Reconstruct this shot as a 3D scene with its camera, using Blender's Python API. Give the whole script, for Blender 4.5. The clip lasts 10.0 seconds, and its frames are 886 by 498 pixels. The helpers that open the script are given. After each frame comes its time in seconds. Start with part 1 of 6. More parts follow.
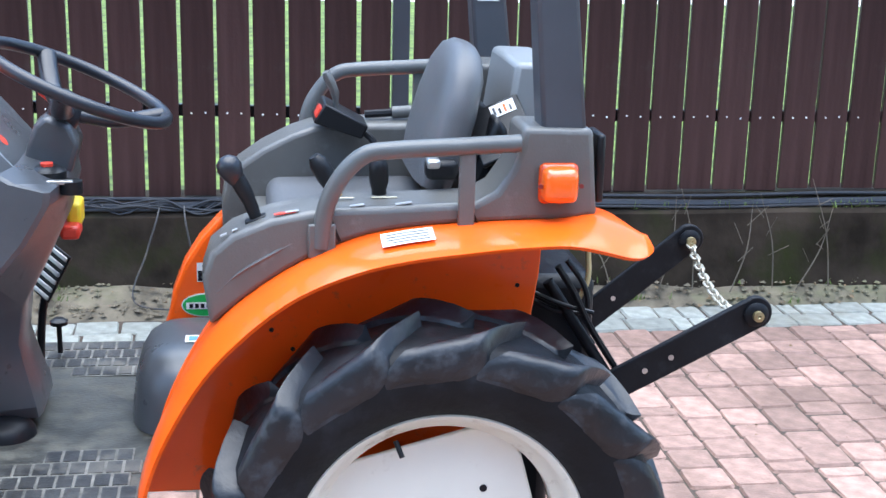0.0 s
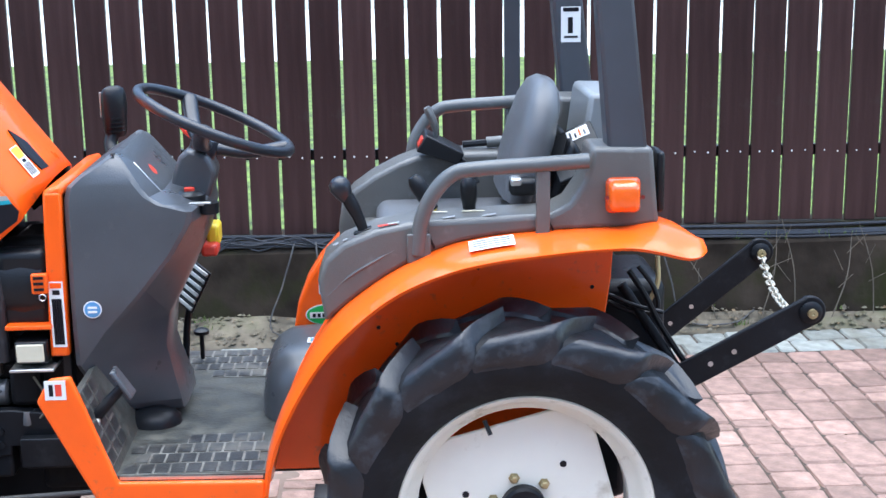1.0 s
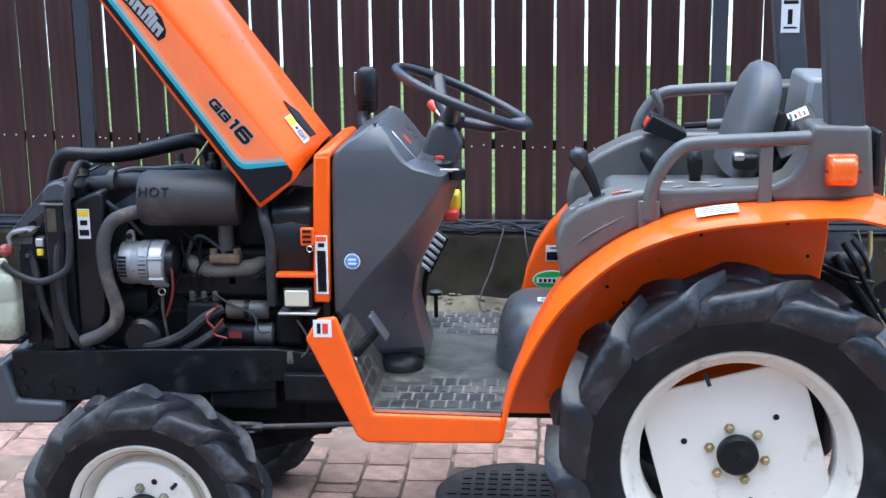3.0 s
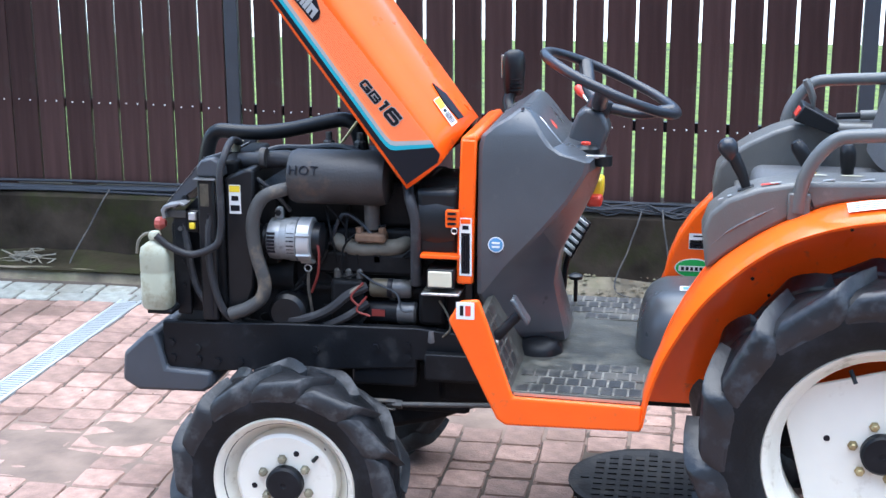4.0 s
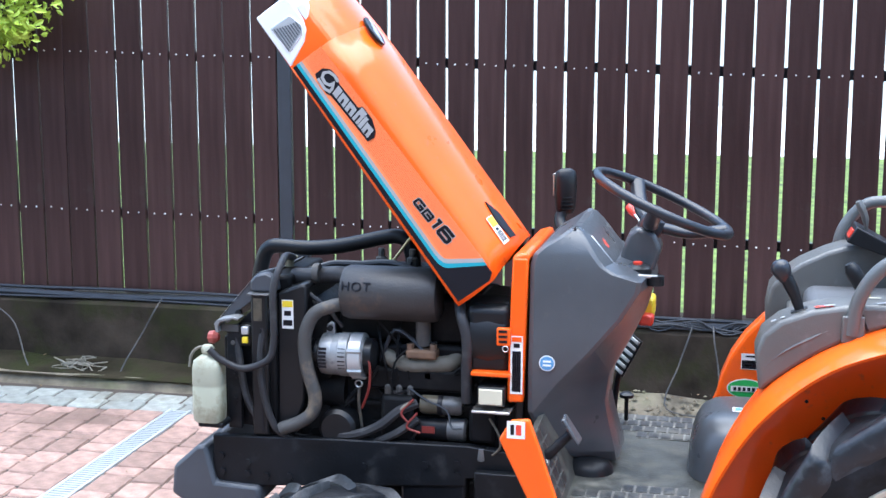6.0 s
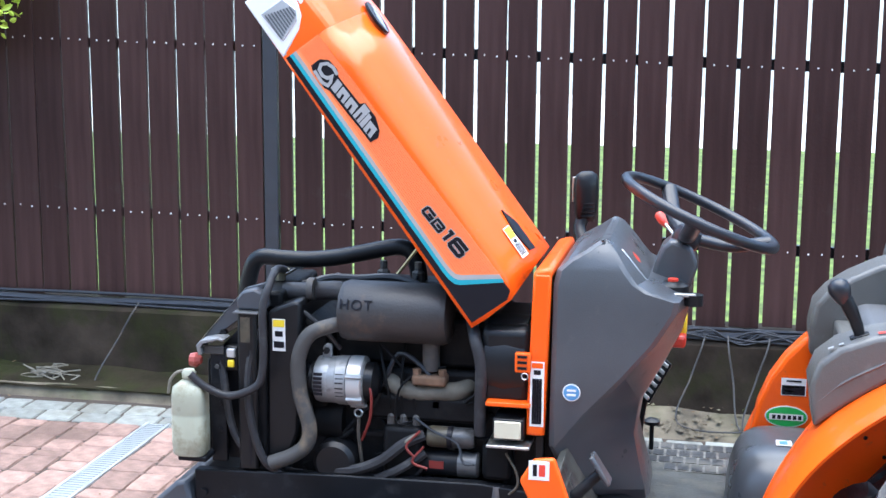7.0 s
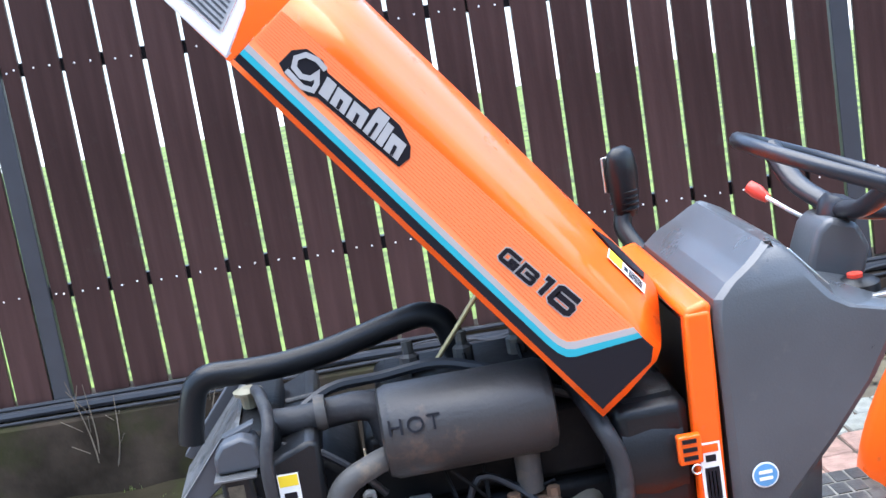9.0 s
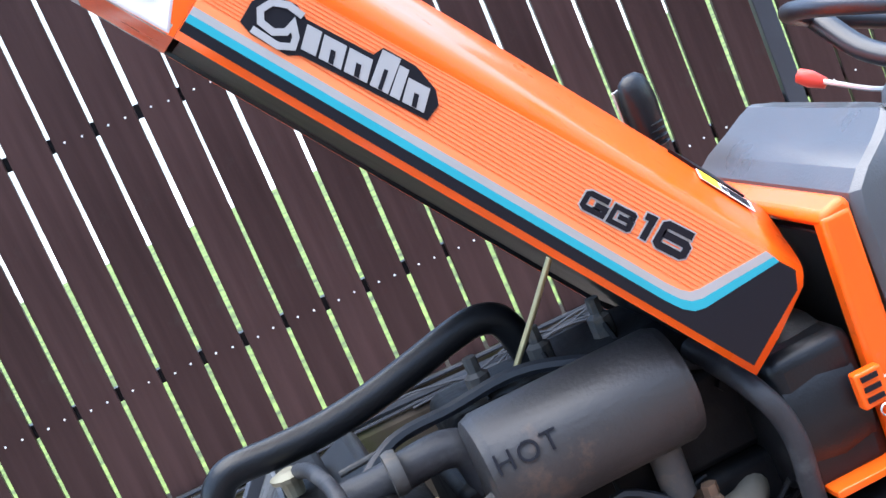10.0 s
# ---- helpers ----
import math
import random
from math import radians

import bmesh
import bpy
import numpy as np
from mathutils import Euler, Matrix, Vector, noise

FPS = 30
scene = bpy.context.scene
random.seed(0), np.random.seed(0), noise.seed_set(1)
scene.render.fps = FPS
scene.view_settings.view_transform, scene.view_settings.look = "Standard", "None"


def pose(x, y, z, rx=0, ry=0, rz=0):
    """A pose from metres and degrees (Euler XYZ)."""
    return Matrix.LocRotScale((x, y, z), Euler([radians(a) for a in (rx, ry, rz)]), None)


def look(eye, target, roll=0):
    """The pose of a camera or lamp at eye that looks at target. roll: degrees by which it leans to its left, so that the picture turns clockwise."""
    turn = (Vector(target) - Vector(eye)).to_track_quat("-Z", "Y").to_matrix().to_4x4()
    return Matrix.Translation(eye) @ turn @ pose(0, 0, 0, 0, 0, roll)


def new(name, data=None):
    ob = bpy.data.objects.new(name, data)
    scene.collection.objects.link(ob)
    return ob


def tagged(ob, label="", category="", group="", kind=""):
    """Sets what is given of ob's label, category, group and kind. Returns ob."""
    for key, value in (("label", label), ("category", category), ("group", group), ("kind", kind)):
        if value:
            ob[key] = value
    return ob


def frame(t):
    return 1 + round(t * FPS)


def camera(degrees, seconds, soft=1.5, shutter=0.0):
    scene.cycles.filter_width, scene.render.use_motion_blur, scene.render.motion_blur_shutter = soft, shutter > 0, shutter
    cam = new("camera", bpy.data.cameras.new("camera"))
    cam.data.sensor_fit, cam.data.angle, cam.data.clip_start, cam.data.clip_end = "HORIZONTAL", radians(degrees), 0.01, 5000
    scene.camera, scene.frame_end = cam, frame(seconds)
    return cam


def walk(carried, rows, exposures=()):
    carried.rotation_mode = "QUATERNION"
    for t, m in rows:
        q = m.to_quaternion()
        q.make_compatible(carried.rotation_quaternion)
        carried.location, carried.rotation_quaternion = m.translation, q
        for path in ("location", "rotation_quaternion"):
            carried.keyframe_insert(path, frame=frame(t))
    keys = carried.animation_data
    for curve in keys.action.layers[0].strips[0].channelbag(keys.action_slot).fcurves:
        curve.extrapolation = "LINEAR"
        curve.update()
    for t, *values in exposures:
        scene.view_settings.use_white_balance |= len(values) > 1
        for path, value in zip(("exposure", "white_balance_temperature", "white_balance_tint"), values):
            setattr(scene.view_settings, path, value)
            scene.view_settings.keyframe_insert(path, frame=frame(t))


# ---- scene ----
cam = camera(36.0, 10.0)
PATH = [
    (0, (-0.362, -2.756, 1.675), (-0.068, -0.854, 1.131), 1.5),
    (0.5, (-0.322, -2.998, 1.673), (-0.139, -1.063, 1.201), -0.9),
    (1, (-0.288, -3.18, 1.678), (-0.202, -1.237, 1.214), -0.9),
    (1.5, (-0.337, -3.372, 1.641), (-0.213, -1.441, 1.135), -0.5),
    (2, (-0.376, -3.473, 1.672), (-0.259, -1.54, 1.175), -0.9),
    (2.5, (-0.433, -3.503, 1.669), (-0.433, -1.563, 1.184), -0.8),
    (3, (-0.428, -3.515, 1.642), (-0.595, -1.572, 1.197), -0.7),
    (3.2, (-0.453, -3.517, 1.65), (-0.658, -1.576, 1.213), -0.5),
    (4.3, (-0.469, -3.534, 1.682), (-0.838, -1.633, 1.18), -0.2),
    (4.5, (-0.468, -3.531, 1.685), (-0.826, -1.63, 1.178), 0.1),
    (5, (-0.465, -3.531, 1.667), (-0.81, -1.624, 1.172), 0.4),
    (5.5, (-0.474, -3.538, 1.7), (-0.853, -1.622, 1.271), 0.4),
    (6, (-0.479, -3.542, 1.703), (-0.902, -1.616, 1.374), 0.1),
    (6.2, (-0.492, -3.542, 1.695), (-0.913, -1.612, 1.383), 0.6),
    (7.5, (-0.796, -2.908, 1.695), (-1.126, -0.987, 1.247), -0.9),
    (7.7, (-0.885, -2.842, 1.708), (-1.143, -0.925, 1.183), -1.1),
    (8, (-1.069, -2.624, 1.719), (-1.233, -0.696, 1.213), -0.7),
    (8.5, (-1.261, -2.312, 1.716), (-1.354, -0.379, 1.211), -6.4),
    (9, (-1.471, -2.103, 1.678), (-1.352, -0.15, 1.262), -9.3),
    (9.5, (-1.643, -1.902, 1.618), (-1.406, 0.034, 1.177), -16.2),
    (9.8, (-1.658, -1.71, 1.548), (-1.375, 0.243, 1.237), -20.8),
    (9.9, (-1.663, -1.673, 1.551), (-1.36, 0.279, 1.252), -23.0),
    (10, (-1.667, -1.626, 1.539), (-1.347, 0.314, 1.171), -23.3),
]
walk(cam, [(t, look(e, g, r)) for t, e, g, r in PATH], exposures=[(0, 1.62, 5980, 7), (1.5, 1.50, 5980, 7), (3, 1.41, 5980, 7), (4.5, 1.75, 5980, 7), (7.5, 1.75, 6150, 8), (8.5, 1.89, 6200, 8), (9, 1.97, 6250, 9), (10, 1.97, 6300, 10)])

# ---------- world, sun, exposure ----------
world = bpy.data.worlds.new("sky_world")
scene.world = world
world.use_nodes = True
wn = world.node_tree.nodes
sky = wn.new("ShaderNodeTexSky")
sky.sky_type = 'NISHITA'
sky.sun_disc = False
sky.sun_elevation = radians(80)
sky.sun_rotation = radians(200)
sky.air_density = 1.2
sky.dust_density = 1.0
wn["Background"].inputs["Strength"].default_value = 0.19
world.node_tree.links.new(sky.outputs["Color"], wn["Background"].inputs["Color"])
sun_data = bpy.data.lights.new("sun", 'SUN')
sun_data.energy = 2.4
sun_data.angle = radians(80)
sun_data.color = (1.0, 0.99, 0.97)
sun = new("sun", sun_data)
sun.matrix_world = look((0.4, 0.4, 7.0), (0, 0, 0))


# ---------- materials ----------
def material(name, color, rough=0.5, metal=0.0, vary=0.12, scale=9.0, bump=0.08, bump_scale=120.0, dirt=None, dirt_amount=0.0,
             dirt_scale=4.0, coat=0.0, per_piece=0.0, spec=0.5, across=False, stretch=None):
    m = bpy.data.materials.new(name)
    m.use_nodes = True
    nt = m.node_tree
    n, l = nt.nodes, nt.links
    b = n["Principled BSDF"]
    b.inputs["Metallic"].default_value = metal
    b.inputs["Coat Weight"].default_value = coat
    b.inputs["Coat Roughness"].default_value = 0.08
    b.inputs["Specular IOR Level"].default_value = spec
    tc = n.new("ShaderNodeTexCoord")
    n1 = n.new("ShaderNodeTexNoise")
    n1.inputs["Scale"].default_value = scale
    n1.inputs["Detail"].default_value = 6
    if stretch:
        mp = n.new("ShaderNodeMapping")
        mp.inputs["Scale"].default_value = stretch
        l.new(tc.outputs["Object"], mp.inputs["Vector"])
        l.new(mp.outputs["Vector"], n1.inputs["Vector"])
    else:
        l.new(tc.outputs["Object"], n1.inputs["Vector"])
    r = n.new("ShaderNodeValToRGB")
    r.color_ramp.elements[0].position, r.color_ramp.elements[1].position = 0.3, 0.7
    r.color_ramp.elements[0].color = (*[c * (1 - vary) for c in color], 1)
    r.color_ramp.elements[1].color = (*[min(1, c * (1 + vary)) for c in color], 1)
    l.new(n1.outputs["Fac"], r.inputs["Fac"])
    out = r.outputs["Color"]
    if per_piece:
        oi = n.new("ShaderNodeObjectInfo")
        mr = n.new("ShaderNodeMapRange")
        mr.inputs["To Min"].default_value, mr.inputs["To Max"].default_value = 1 - per_piece, 1 + per_piece
        l.new(oi.outputs["Random"], mr.inputs["Value"])
        mx = n.new("ShaderNodeMix")
        mx.data_type, mx.blend_type = 'RGBA', 'MULTIPLY'
        mx.inputs["Factor"].default_value = 1
        l.new(out, mx.inputs["A"])
        l.new(mr.outputs["Result"], mx.inputs["B"])
        out = mx.outputs["Result"]
    n2 = n.new("ShaderNodeTexNoise")
    n2.inputs["Scale"].default_value = bump_scale
    n2.inputs["Detail"].default_value = 4
    l.new(tc.outputs["Object"], n2.inputs["Vector"])
    rr = n.new("ShaderNodeMapRange")
    rr.inputs["To Min"].default_value, rr.inputs["To Max"].default_value = max(0.03, rough - 0.08), min(1, rough + 0.08)
    l.new(n1.outputs["Fac"], rr.inputs["Value"])
    rough_out = rr.outputs["Result"]
    if dirt:
        n3 = n.new("ShaderNodeTexNoise")
        n3.inputs["Scale"].default_value = dirt_scale
        n3.inputs["Detail"].default_value = 8
        n3.inputs["Roughness"].default_value = 0.65
        if across:
            l.new(n.new("ShaderNodeNewGeometry").outputs["Position"], n3.inputs["Vector"])
        else:
            l.new(tc.outputs["Object"], n3.inputs["Vector"])
        dr = n.new("ShaderNodeValToRGB")
        dr.color_ramp.elements[0].position = 0.62 - 0.3 * dirt_amount
        dr.color_ramp.elements[1].position = 0.78 - 0.2 * dirt_amount
        l.new(n3.outputs["Fac"], dr.inputs["Fac"])
        mx2 = n.new("ShaderNodeMix")
        mx2.data_type = 'RGBA'
        l.new(dr.outputs["Color"], mx2.inputs["Factor"])
        l.new(out, mx2.inputs["A"])
        mx2.inputs["B"].default_value = (*dirt, 1)
        out = mx2.outputs["Result"]
        ad = n.new("ShaderNodeMix")
        l.new(dr.outputs["Color"], ad.inputs["Factor"])
        l.new(rough_out, ad.inputs["A"])
        ad.inputs["B"].default_value = 0.85
        rough_out = ad.outputs["Result"]
    l.new(out, b.inputs["Base Color"])
    l.new(rough_out, b.inputs["Roughness"])
    if bump:
        bp = n.new("ShaderNodeBump")
        bp.inputs["Strength"].default_value = bump
        bp.inputs["Distance"].default_value = 0.004
        l.new(n2.outputs["Fac"], bp.inputs["Height"])
        l.new(bp.outputs["Normal"], b.inputs["Normal"])
    return m


ORANGE = material("orange_paint", (0.90, 0.112, 0.007), 0.3, vary=0.05, bump=0.02, spec=0.16, coat=0.42, dirt=(0.45, 0.12, 0.05), dirt_amount=0.05, dirt_scale=30)
CORAL = material("printed_orange_decal", (0.95, 0.27, 0.10), 0.33, vary=0.04, bump=0.02, spec=0.3)
COWL = material("dark_grey_cowl_plastic", (0.063, 0.068, 0.075), 0.30, vary=0.1, bump=0.12, bump_scale=320, dirt=(0.10, 0.10, 0.10), dirt_amount=0.08, dirt_scale=12, spec=0.55)
WHEEL_GRIP = material("steering_wheel_rubber", (0.0135, 0.015, 0.020), 0.32, vary=0.1, bump=0.1, bump_scale=400)
RAIL_GREY = material("grey_plastic", (0.098, 0.102, 0.100), 0.34, vary=0.12, bump=0.15, bump_scale=300, dirt=(0.17, 0.17, 0.165), dirt_amount=0.1, dirt_scale=14)
GREY = material("grey_plastic", (0.106, 0.105, 0.099), 0.36, vary=0.12, bump=0.15, bump_scale=300, dirt=(0.17, 0.17, 0.165), dirt_amount=0.1, dirt_scale=14)
BLACK = material("black_plastic", (0.008, 0.0085, 0.010), 0.36, vary=0.2, bump=0.12, bump_scale=260, spec=0.3)
BLACK_STEEL = material("black_painted_steel", (0.008, 0.0088, 0.011), 0.42, vary=0.3, bump=0.15, dirt=(0.026, 0.026, 0.027), dirt_amount=0.2, dirt_scale=18, spec=0.2)
ENGINE = material("dirty_black_engine", (0.006, 0.0064, 0.0075), 0.5, vary=0.4, bump=0.3, bump_scale=60, dirt=(0.020, 0.0185, 0.017), dirt_amount=0.25, dirt_scale=14, spec=0.13)
RUBBER = material("tyre_rubber", (0.0080, 0.0088, 0.0108), 0.52, vary=0.35, bump=0.35, bump_scale=70, dirt=(0.028, 0.029, 0.034), dirt_amount=0.3, dirt_scale=9, spec=0.2)
HOSE = material("rubber_hose", (0.027, 0.027, 0.030), 0.5, vary=0.2, bump=0.2, bump_scale=150, dirt=(0.07, 0.07, 0.07), dirt_amount=0.2, dirt_scale=18, spec=0.3)
CREAM = material("cream_wheel_paint", (0.77, 0.745, 0.655), 0.35, vary=0.03, bump=0.03, dirt=(0.50, 0.45, 0.35), dirt_amount=0.10, dirt_scale=9)
RIM = material("chipped_cream_rim", (0.72, 0.69, 0.60), 0.36, vary=0.06, bump=0.05, dirt=(0.36, 0.31, 0.22), dirt_amount=0.18, dirt_scale=16)
STEEL = material("zinc_steel", (0.55, 0.54, 0.52), 0.35, metal=0.9, vary=0.2, bump=0.1)
BRASS = material("yellow_zinc", (0.40, 0.33, 0.18), 0.45, metal=0.8, vary=0.3, bump=0.1)
DULL_BRASS = material("tarnished_brass", (0.26, 0.24, 0.17), 0.6, metal=0.4, vary=0.3, bump=0.2)
# dust on the lugs, with their grey-blue highlights mixed into the pale tone
TREAD = material("dusty_highlit_tread_rubber", (0.0095, 0.0112, 0.0148), 0.38, vary=0.5, bump=0.5, bump_scale=45, dirt=(0.052, 0.057, 0.067), dirt_amount=0.34, dirt_scale=15, spec=0.5)
TUFT = material("grass_blade", (0.12, 0.18, 0.035), 0.6, vary=0.3, bump=0.0)
PALE = material("pale_render", (0.62, 0.62, 0.57), 0.9, vary=0.1, bump=0.1)
PLASTIC_PIPE = material("weathered_plastic_pipe", (0.026, 0.029, 0.036), 0.42, vary=0.2, bump=0.05, spec=0.35)
ALU = material("cast_aluminium", (0.25, 0.255, 0.26), 0.45, metal=0.5, vary=0.2, bump=0.2, bump_scale=200, dirt=(0.13, 0.13, 0.13), dirt_amount=0.2, dirt_scale=30)
CASTING = material("oily_grey_casting", (0.12, 0.122, 0.125), 0.45, metal=0.4, vary=0.3, bump=0.3, bump_scale=150, dirt=(0.03, 0.028, 0.025), dirt_amount=0.35, dirt_scale=25)
MUFFLER = material("muffler_black", (0.027, 0.0245, 0.0245), 0.5, vary=0.2, bump=0.2, bump_scale=160, dirt=(0.15, 0.088, 0.056), dirt_amount=0.2, dirt_scale=7)
# front lugs: more dust, and the lit look again lifted in the colour
TREAD_DUSTY = material("dusty_highlit_front_rubber", (0.016, 0.0175, 0.0205), 0.5, vary=0.45, bump=0.5, bump_scale=45, dirt=(0.085, 0.086, 0.09), dirt_amount=0.42, dirt_scale=15, spec=0.4)
RUST = material("rusty_cast_iron", (0.13, 0.075, 0.045), 0.8, vary=0.4, scale=30, bump=0.4, bump_scale=90)
PIPE = material("exhaust_pipe_grey", (0.055, 0.053, 0.051), 0.6, vary=0.2, bump=0.2, dirt=(0.17, 0.13, 0.09), dirt_amount=0.25, dirt_scale=14)
MANIFOLD = material("manifold_iron", (0.11, 0.10, 0.08), 0.75, vary=0.25, scale=25, bump=0.3, bump_scale=90)
BOTTLE = material("milky_plastic", (0.37, 0.375, 0.285), 0.3, vary=0.12, bump=0.03, dirt=(0.20, 0.175, 0.105), dirt_amount=0.4, dirt_scale=14)
WHITE = material("white_label", (0.78, 0.78, 0.76), 0.4, vary=0.03, bump=0.0)
YELLOW = material("yellow_label", (0.85, 0.62, 0.03), 0.4, vary=0.03, bump=0.0)
GREEN = material("green_label", (0.03, 0.42, 0.09), 0.4, vary=0.03, bump=0.0)
BLUE = material("blue_label", (0.10, 0.28, 0.50), 0.4, vary=0.05, bump=0.0)
CYAN = material("cyan_stripe", (0.02, 0.33, 0.40), 0.35, vary=0.05, bump=0.0)
SILVER = material("silver_print", (0.46, 0.46, 0.46), 0.35, metal=0.4, vary=0.06, bump=0.0)
INK = material("black_print", (0.010, 0.010, 0.014), 0.4, vary=0.05, bump=0.0, spec=0.2)
RED = material("red_plastic", (0.70, 0.055, 0.03), 0.35, vary=0.05, bump=0.02)
WIRE_RED = material("dull_red_wire", (0.16, 0.018, 0.014), 0.5, vary=0.2, bump=0.0)
AMBER = material("amber_lens", (0.78, 0.115, 0.002), 0.12, vary=0.12, scale=20, bump=0.04, bump_scale=60, coat=1.0)
AMBER_DEEP = material("deep_amber_plastic", (0.42, 0.045, 0.002), 0.25, vary=0.1, bump=0.02, coat=0.5)
LAMP = material("headlamp_reflector", (0.75, 0.76, 0.78), 0.18, metal=0.7, vary=0.05, bump=0.02, coat=0.5)
LENS_WHITE = material("white_lamp_housing", (0.80, 0.81, 0.83), 0.2, vary=0.03, bump=0.01, coat=0.5)
DEAD = material("dead_leaf", (0.16, 0.11, 0.06), 0.9, vary=0.4, bump=0.2)
MAT_CELL_DARK = material("worn_dark_mat_rubber", (0.030, 0.031, 0.031), 0.45, vary=0.5, scale=14, bump=0.3, bump_scale=150, dirt=(0.12, 0.116, 0.10), dirt_amount=0.38, dirt_scale=9)
MAT = material("rubber_floor_mat", (0.046, 0.047, 0.041), 0.55, vary=0.55, scale=14, bump=0.4, bump_scale=120, dirt=(0.115, 0.112, 0.092), dirt_amount=0.45, dirt_scale=13)
MAT_WORN = material("worn_mat_ridge", (0.135, 0.132, 0.116), 0.55, vary=0.5, scale=16, bump=0.2, bump_scale=150, dirt=(0.06, 0.058, 0.05), dirt_amount=0.5, dirt_scale=12)
CREAMBOX = material("cream_relay_box", (0.62, 0.57, 0.42), 0.5, vary=0.08, bump=0.05)
BOARD = material("brown_stained_board", (0.047, 0.0255, 0.0235), 0.4, vary=0.26, scale=3, bump=0.2, bump_scale=60, spec=0.13, per_piece=0.2, stretch=(9, 9, 0.6), dirt=(0.050, 0.036, 0.031), dirt_amount=0.15, dirt_scale=5)
POST = material("grey_steel_post", (0.05, 0.055, 0.065), 0.45, vary=0.1, bump=0.05)
CONCRETE = material("mossy_concrete", (0.033, 0.0255, 0.019), 0.9, vary=0.6, scale=5, bump=0.9, bump_scale=25, dirt=(0.026, 0.029, 0.010), dirt_amount=0.38, dirt_scale=3, spec=0.1)
DIRT = material("dry_soil", (0.135, 0.112, 0.078), 0.95, vary=0.5, scale=9, bump=0.8, bump_scale=40, dirt=(0.12, 0.12, 0.06), dirt_amount=0.3, dirt_scale=2.5)
SILT = material("washed_silt", (0.175, 0.126, 0.100), 0.95, vary=0.25, scale=8, bump=0.6, bump_scale=60)
FENCE_POST = material("dark_steel_fence_post", (0.030, 0.034, 0.042), 0.45, vary=0.1, bump=0.05)
SAND = material("joint_sand", (0.062, 0.046, 0.035), 0.95, vary=0.25, scale=8, bump=0.6, bump_scale=60)
RED_PAVER = material("red_concrete_paver", (0.300, 0.190, 0.152), 0.75, vary=0.28, scale=22, bump=0.9, bump_scale=110, per_piece=0.3, dirt=(0.140, 0.088, 0.068), dirt_amount=0.46, dirt_scale=1.3, across=True)
GREY_PAVER = material("grey_concrete_paver", (0.275, 0.285, 0.255), 0.75, vary=0.25, scale=22, bump=0.9, bump_scale=110, per_piece=0.22, dirt=(0.17, 0.155, 0.115), dirt_amount=0.34, dirt_scale=2, across=True)
EARTH = material("dark_earth", (0.024, 0.020, 0.012), 0.95, vary=0.5, scale=5, bump=0.8, bump_scale=40, dirt=(0.025, 0.031, 0.009), dirt_amount=0.45, dirt_scale=3, spec=0.1)
ZINC = material("bright_zinc_chain", (0.42, 0.40, 0.33), 0.35, metal=0.4, vary=0.1, bump=0.0)
UNSEEN_WALL = material("unseen_wall_grey", (0.30, 0.29, 0.275), 0.9, vary=0.08, bump=0.2)
GALV = material("galvanised_grate", (0.54, 0.58, 0.60), 0.45, metal=0.5, vary=0.12, bump=0.1)
IRON = material("cast_iron_cover", (0.012, 0.012, 0.014), 0.5, vary=0.4, bump=0.4, bump_scale=80, dirt=(0.085, 0.078, 0.07), dirt_amount=0.22, dirt_scale=16, spec=0.25)
GRASS = material("lawn", (0.090, 0.132, 0.024), 0.9, vary=0.75, scale=7, bump=0.6, bump_scale=40)
STEM = material("dry_stem", (0.125, 0.105, 0.078), 0.9, vary=0.3, bump=0.2)
ROPE = material("pale_rope", (0.18, 0.165, 0.13), 0.9, vary=0.3, bump=0.3, bump_scale=300)
FADED_RED = material("faded_red_plastic", (0.32, 0.060, 0.045), 0.5, vary=0.2, bump=0.1)
SHELL = material("oily_brown_shell", (0.085, 0.072, 0.048), 0.45, vary=0.3, bump=0.15, dirt=(0.02, 0.018, 0.015), dirt_amount=0.3, dirt_scale=20)
LEAF = material("young_leaf", (0.42, 0.54, 0.06), 0.45, vary=0.25, scale=20, bump=0.05)
CABLE = material("black_cable", (0.018, 0.020, 0.025), 0.45, vary=0.2, bump=0.05)
SMOKE = material("smoky_instrument_cover", (0.20, 0.20, 0.20), 0.12, vary=0.1, bump=0.0, coat=0.5)
SEAT = material("grey_vinyl", (0.092, 0.094, 0.099), 0.42, vary=0.12, bump=0.2, bump_scale=350)
COVER = material("pale_grey_plastic", (0.225, 0.235, 0.240), 0.34, vary=0.1, bump=0.12, bump_scale=300)


# ---------- mesh helpers ----------
def finish(name, bm, mat, parent=None, label="", smooth=40, bevel=0.0, segments=2):
    bmesh.ops.remove_doubles(bm, verts=bm.verts, dist=1e-5)
    bmesh.ops.recalc_face_normals(bm, faces=bm.faces)
    me = bpy.data.meshes.new(name)
    bm.to_mesh(me)
    bm.free()
    for p in me.polygons:
        p.use_smooth = smooth > 0
    if smooth > 0:
        me.set_sharp_from_angle(angle=radians(smooth))
    for m in (mat if isinstance(mat, (list, tuple)) else [mat]):
        me.materials.append(m)
    ob = new(name, me)
    if bevel:
        mod = ob.modifiers.new("rounded", 'BEVEL')
        mod.width, mod.segments, mod.limit_method, mod.angle_limit = bevel, segments, 'ANGLE', radians(35)
    if parent:
        ob.parent = parent
    if label:
        ob["label"] = label
    return ob


def part(name, bm, mat, parent, label="", **kw):
    return finish(name, bm, mat, parent, label, **kw)


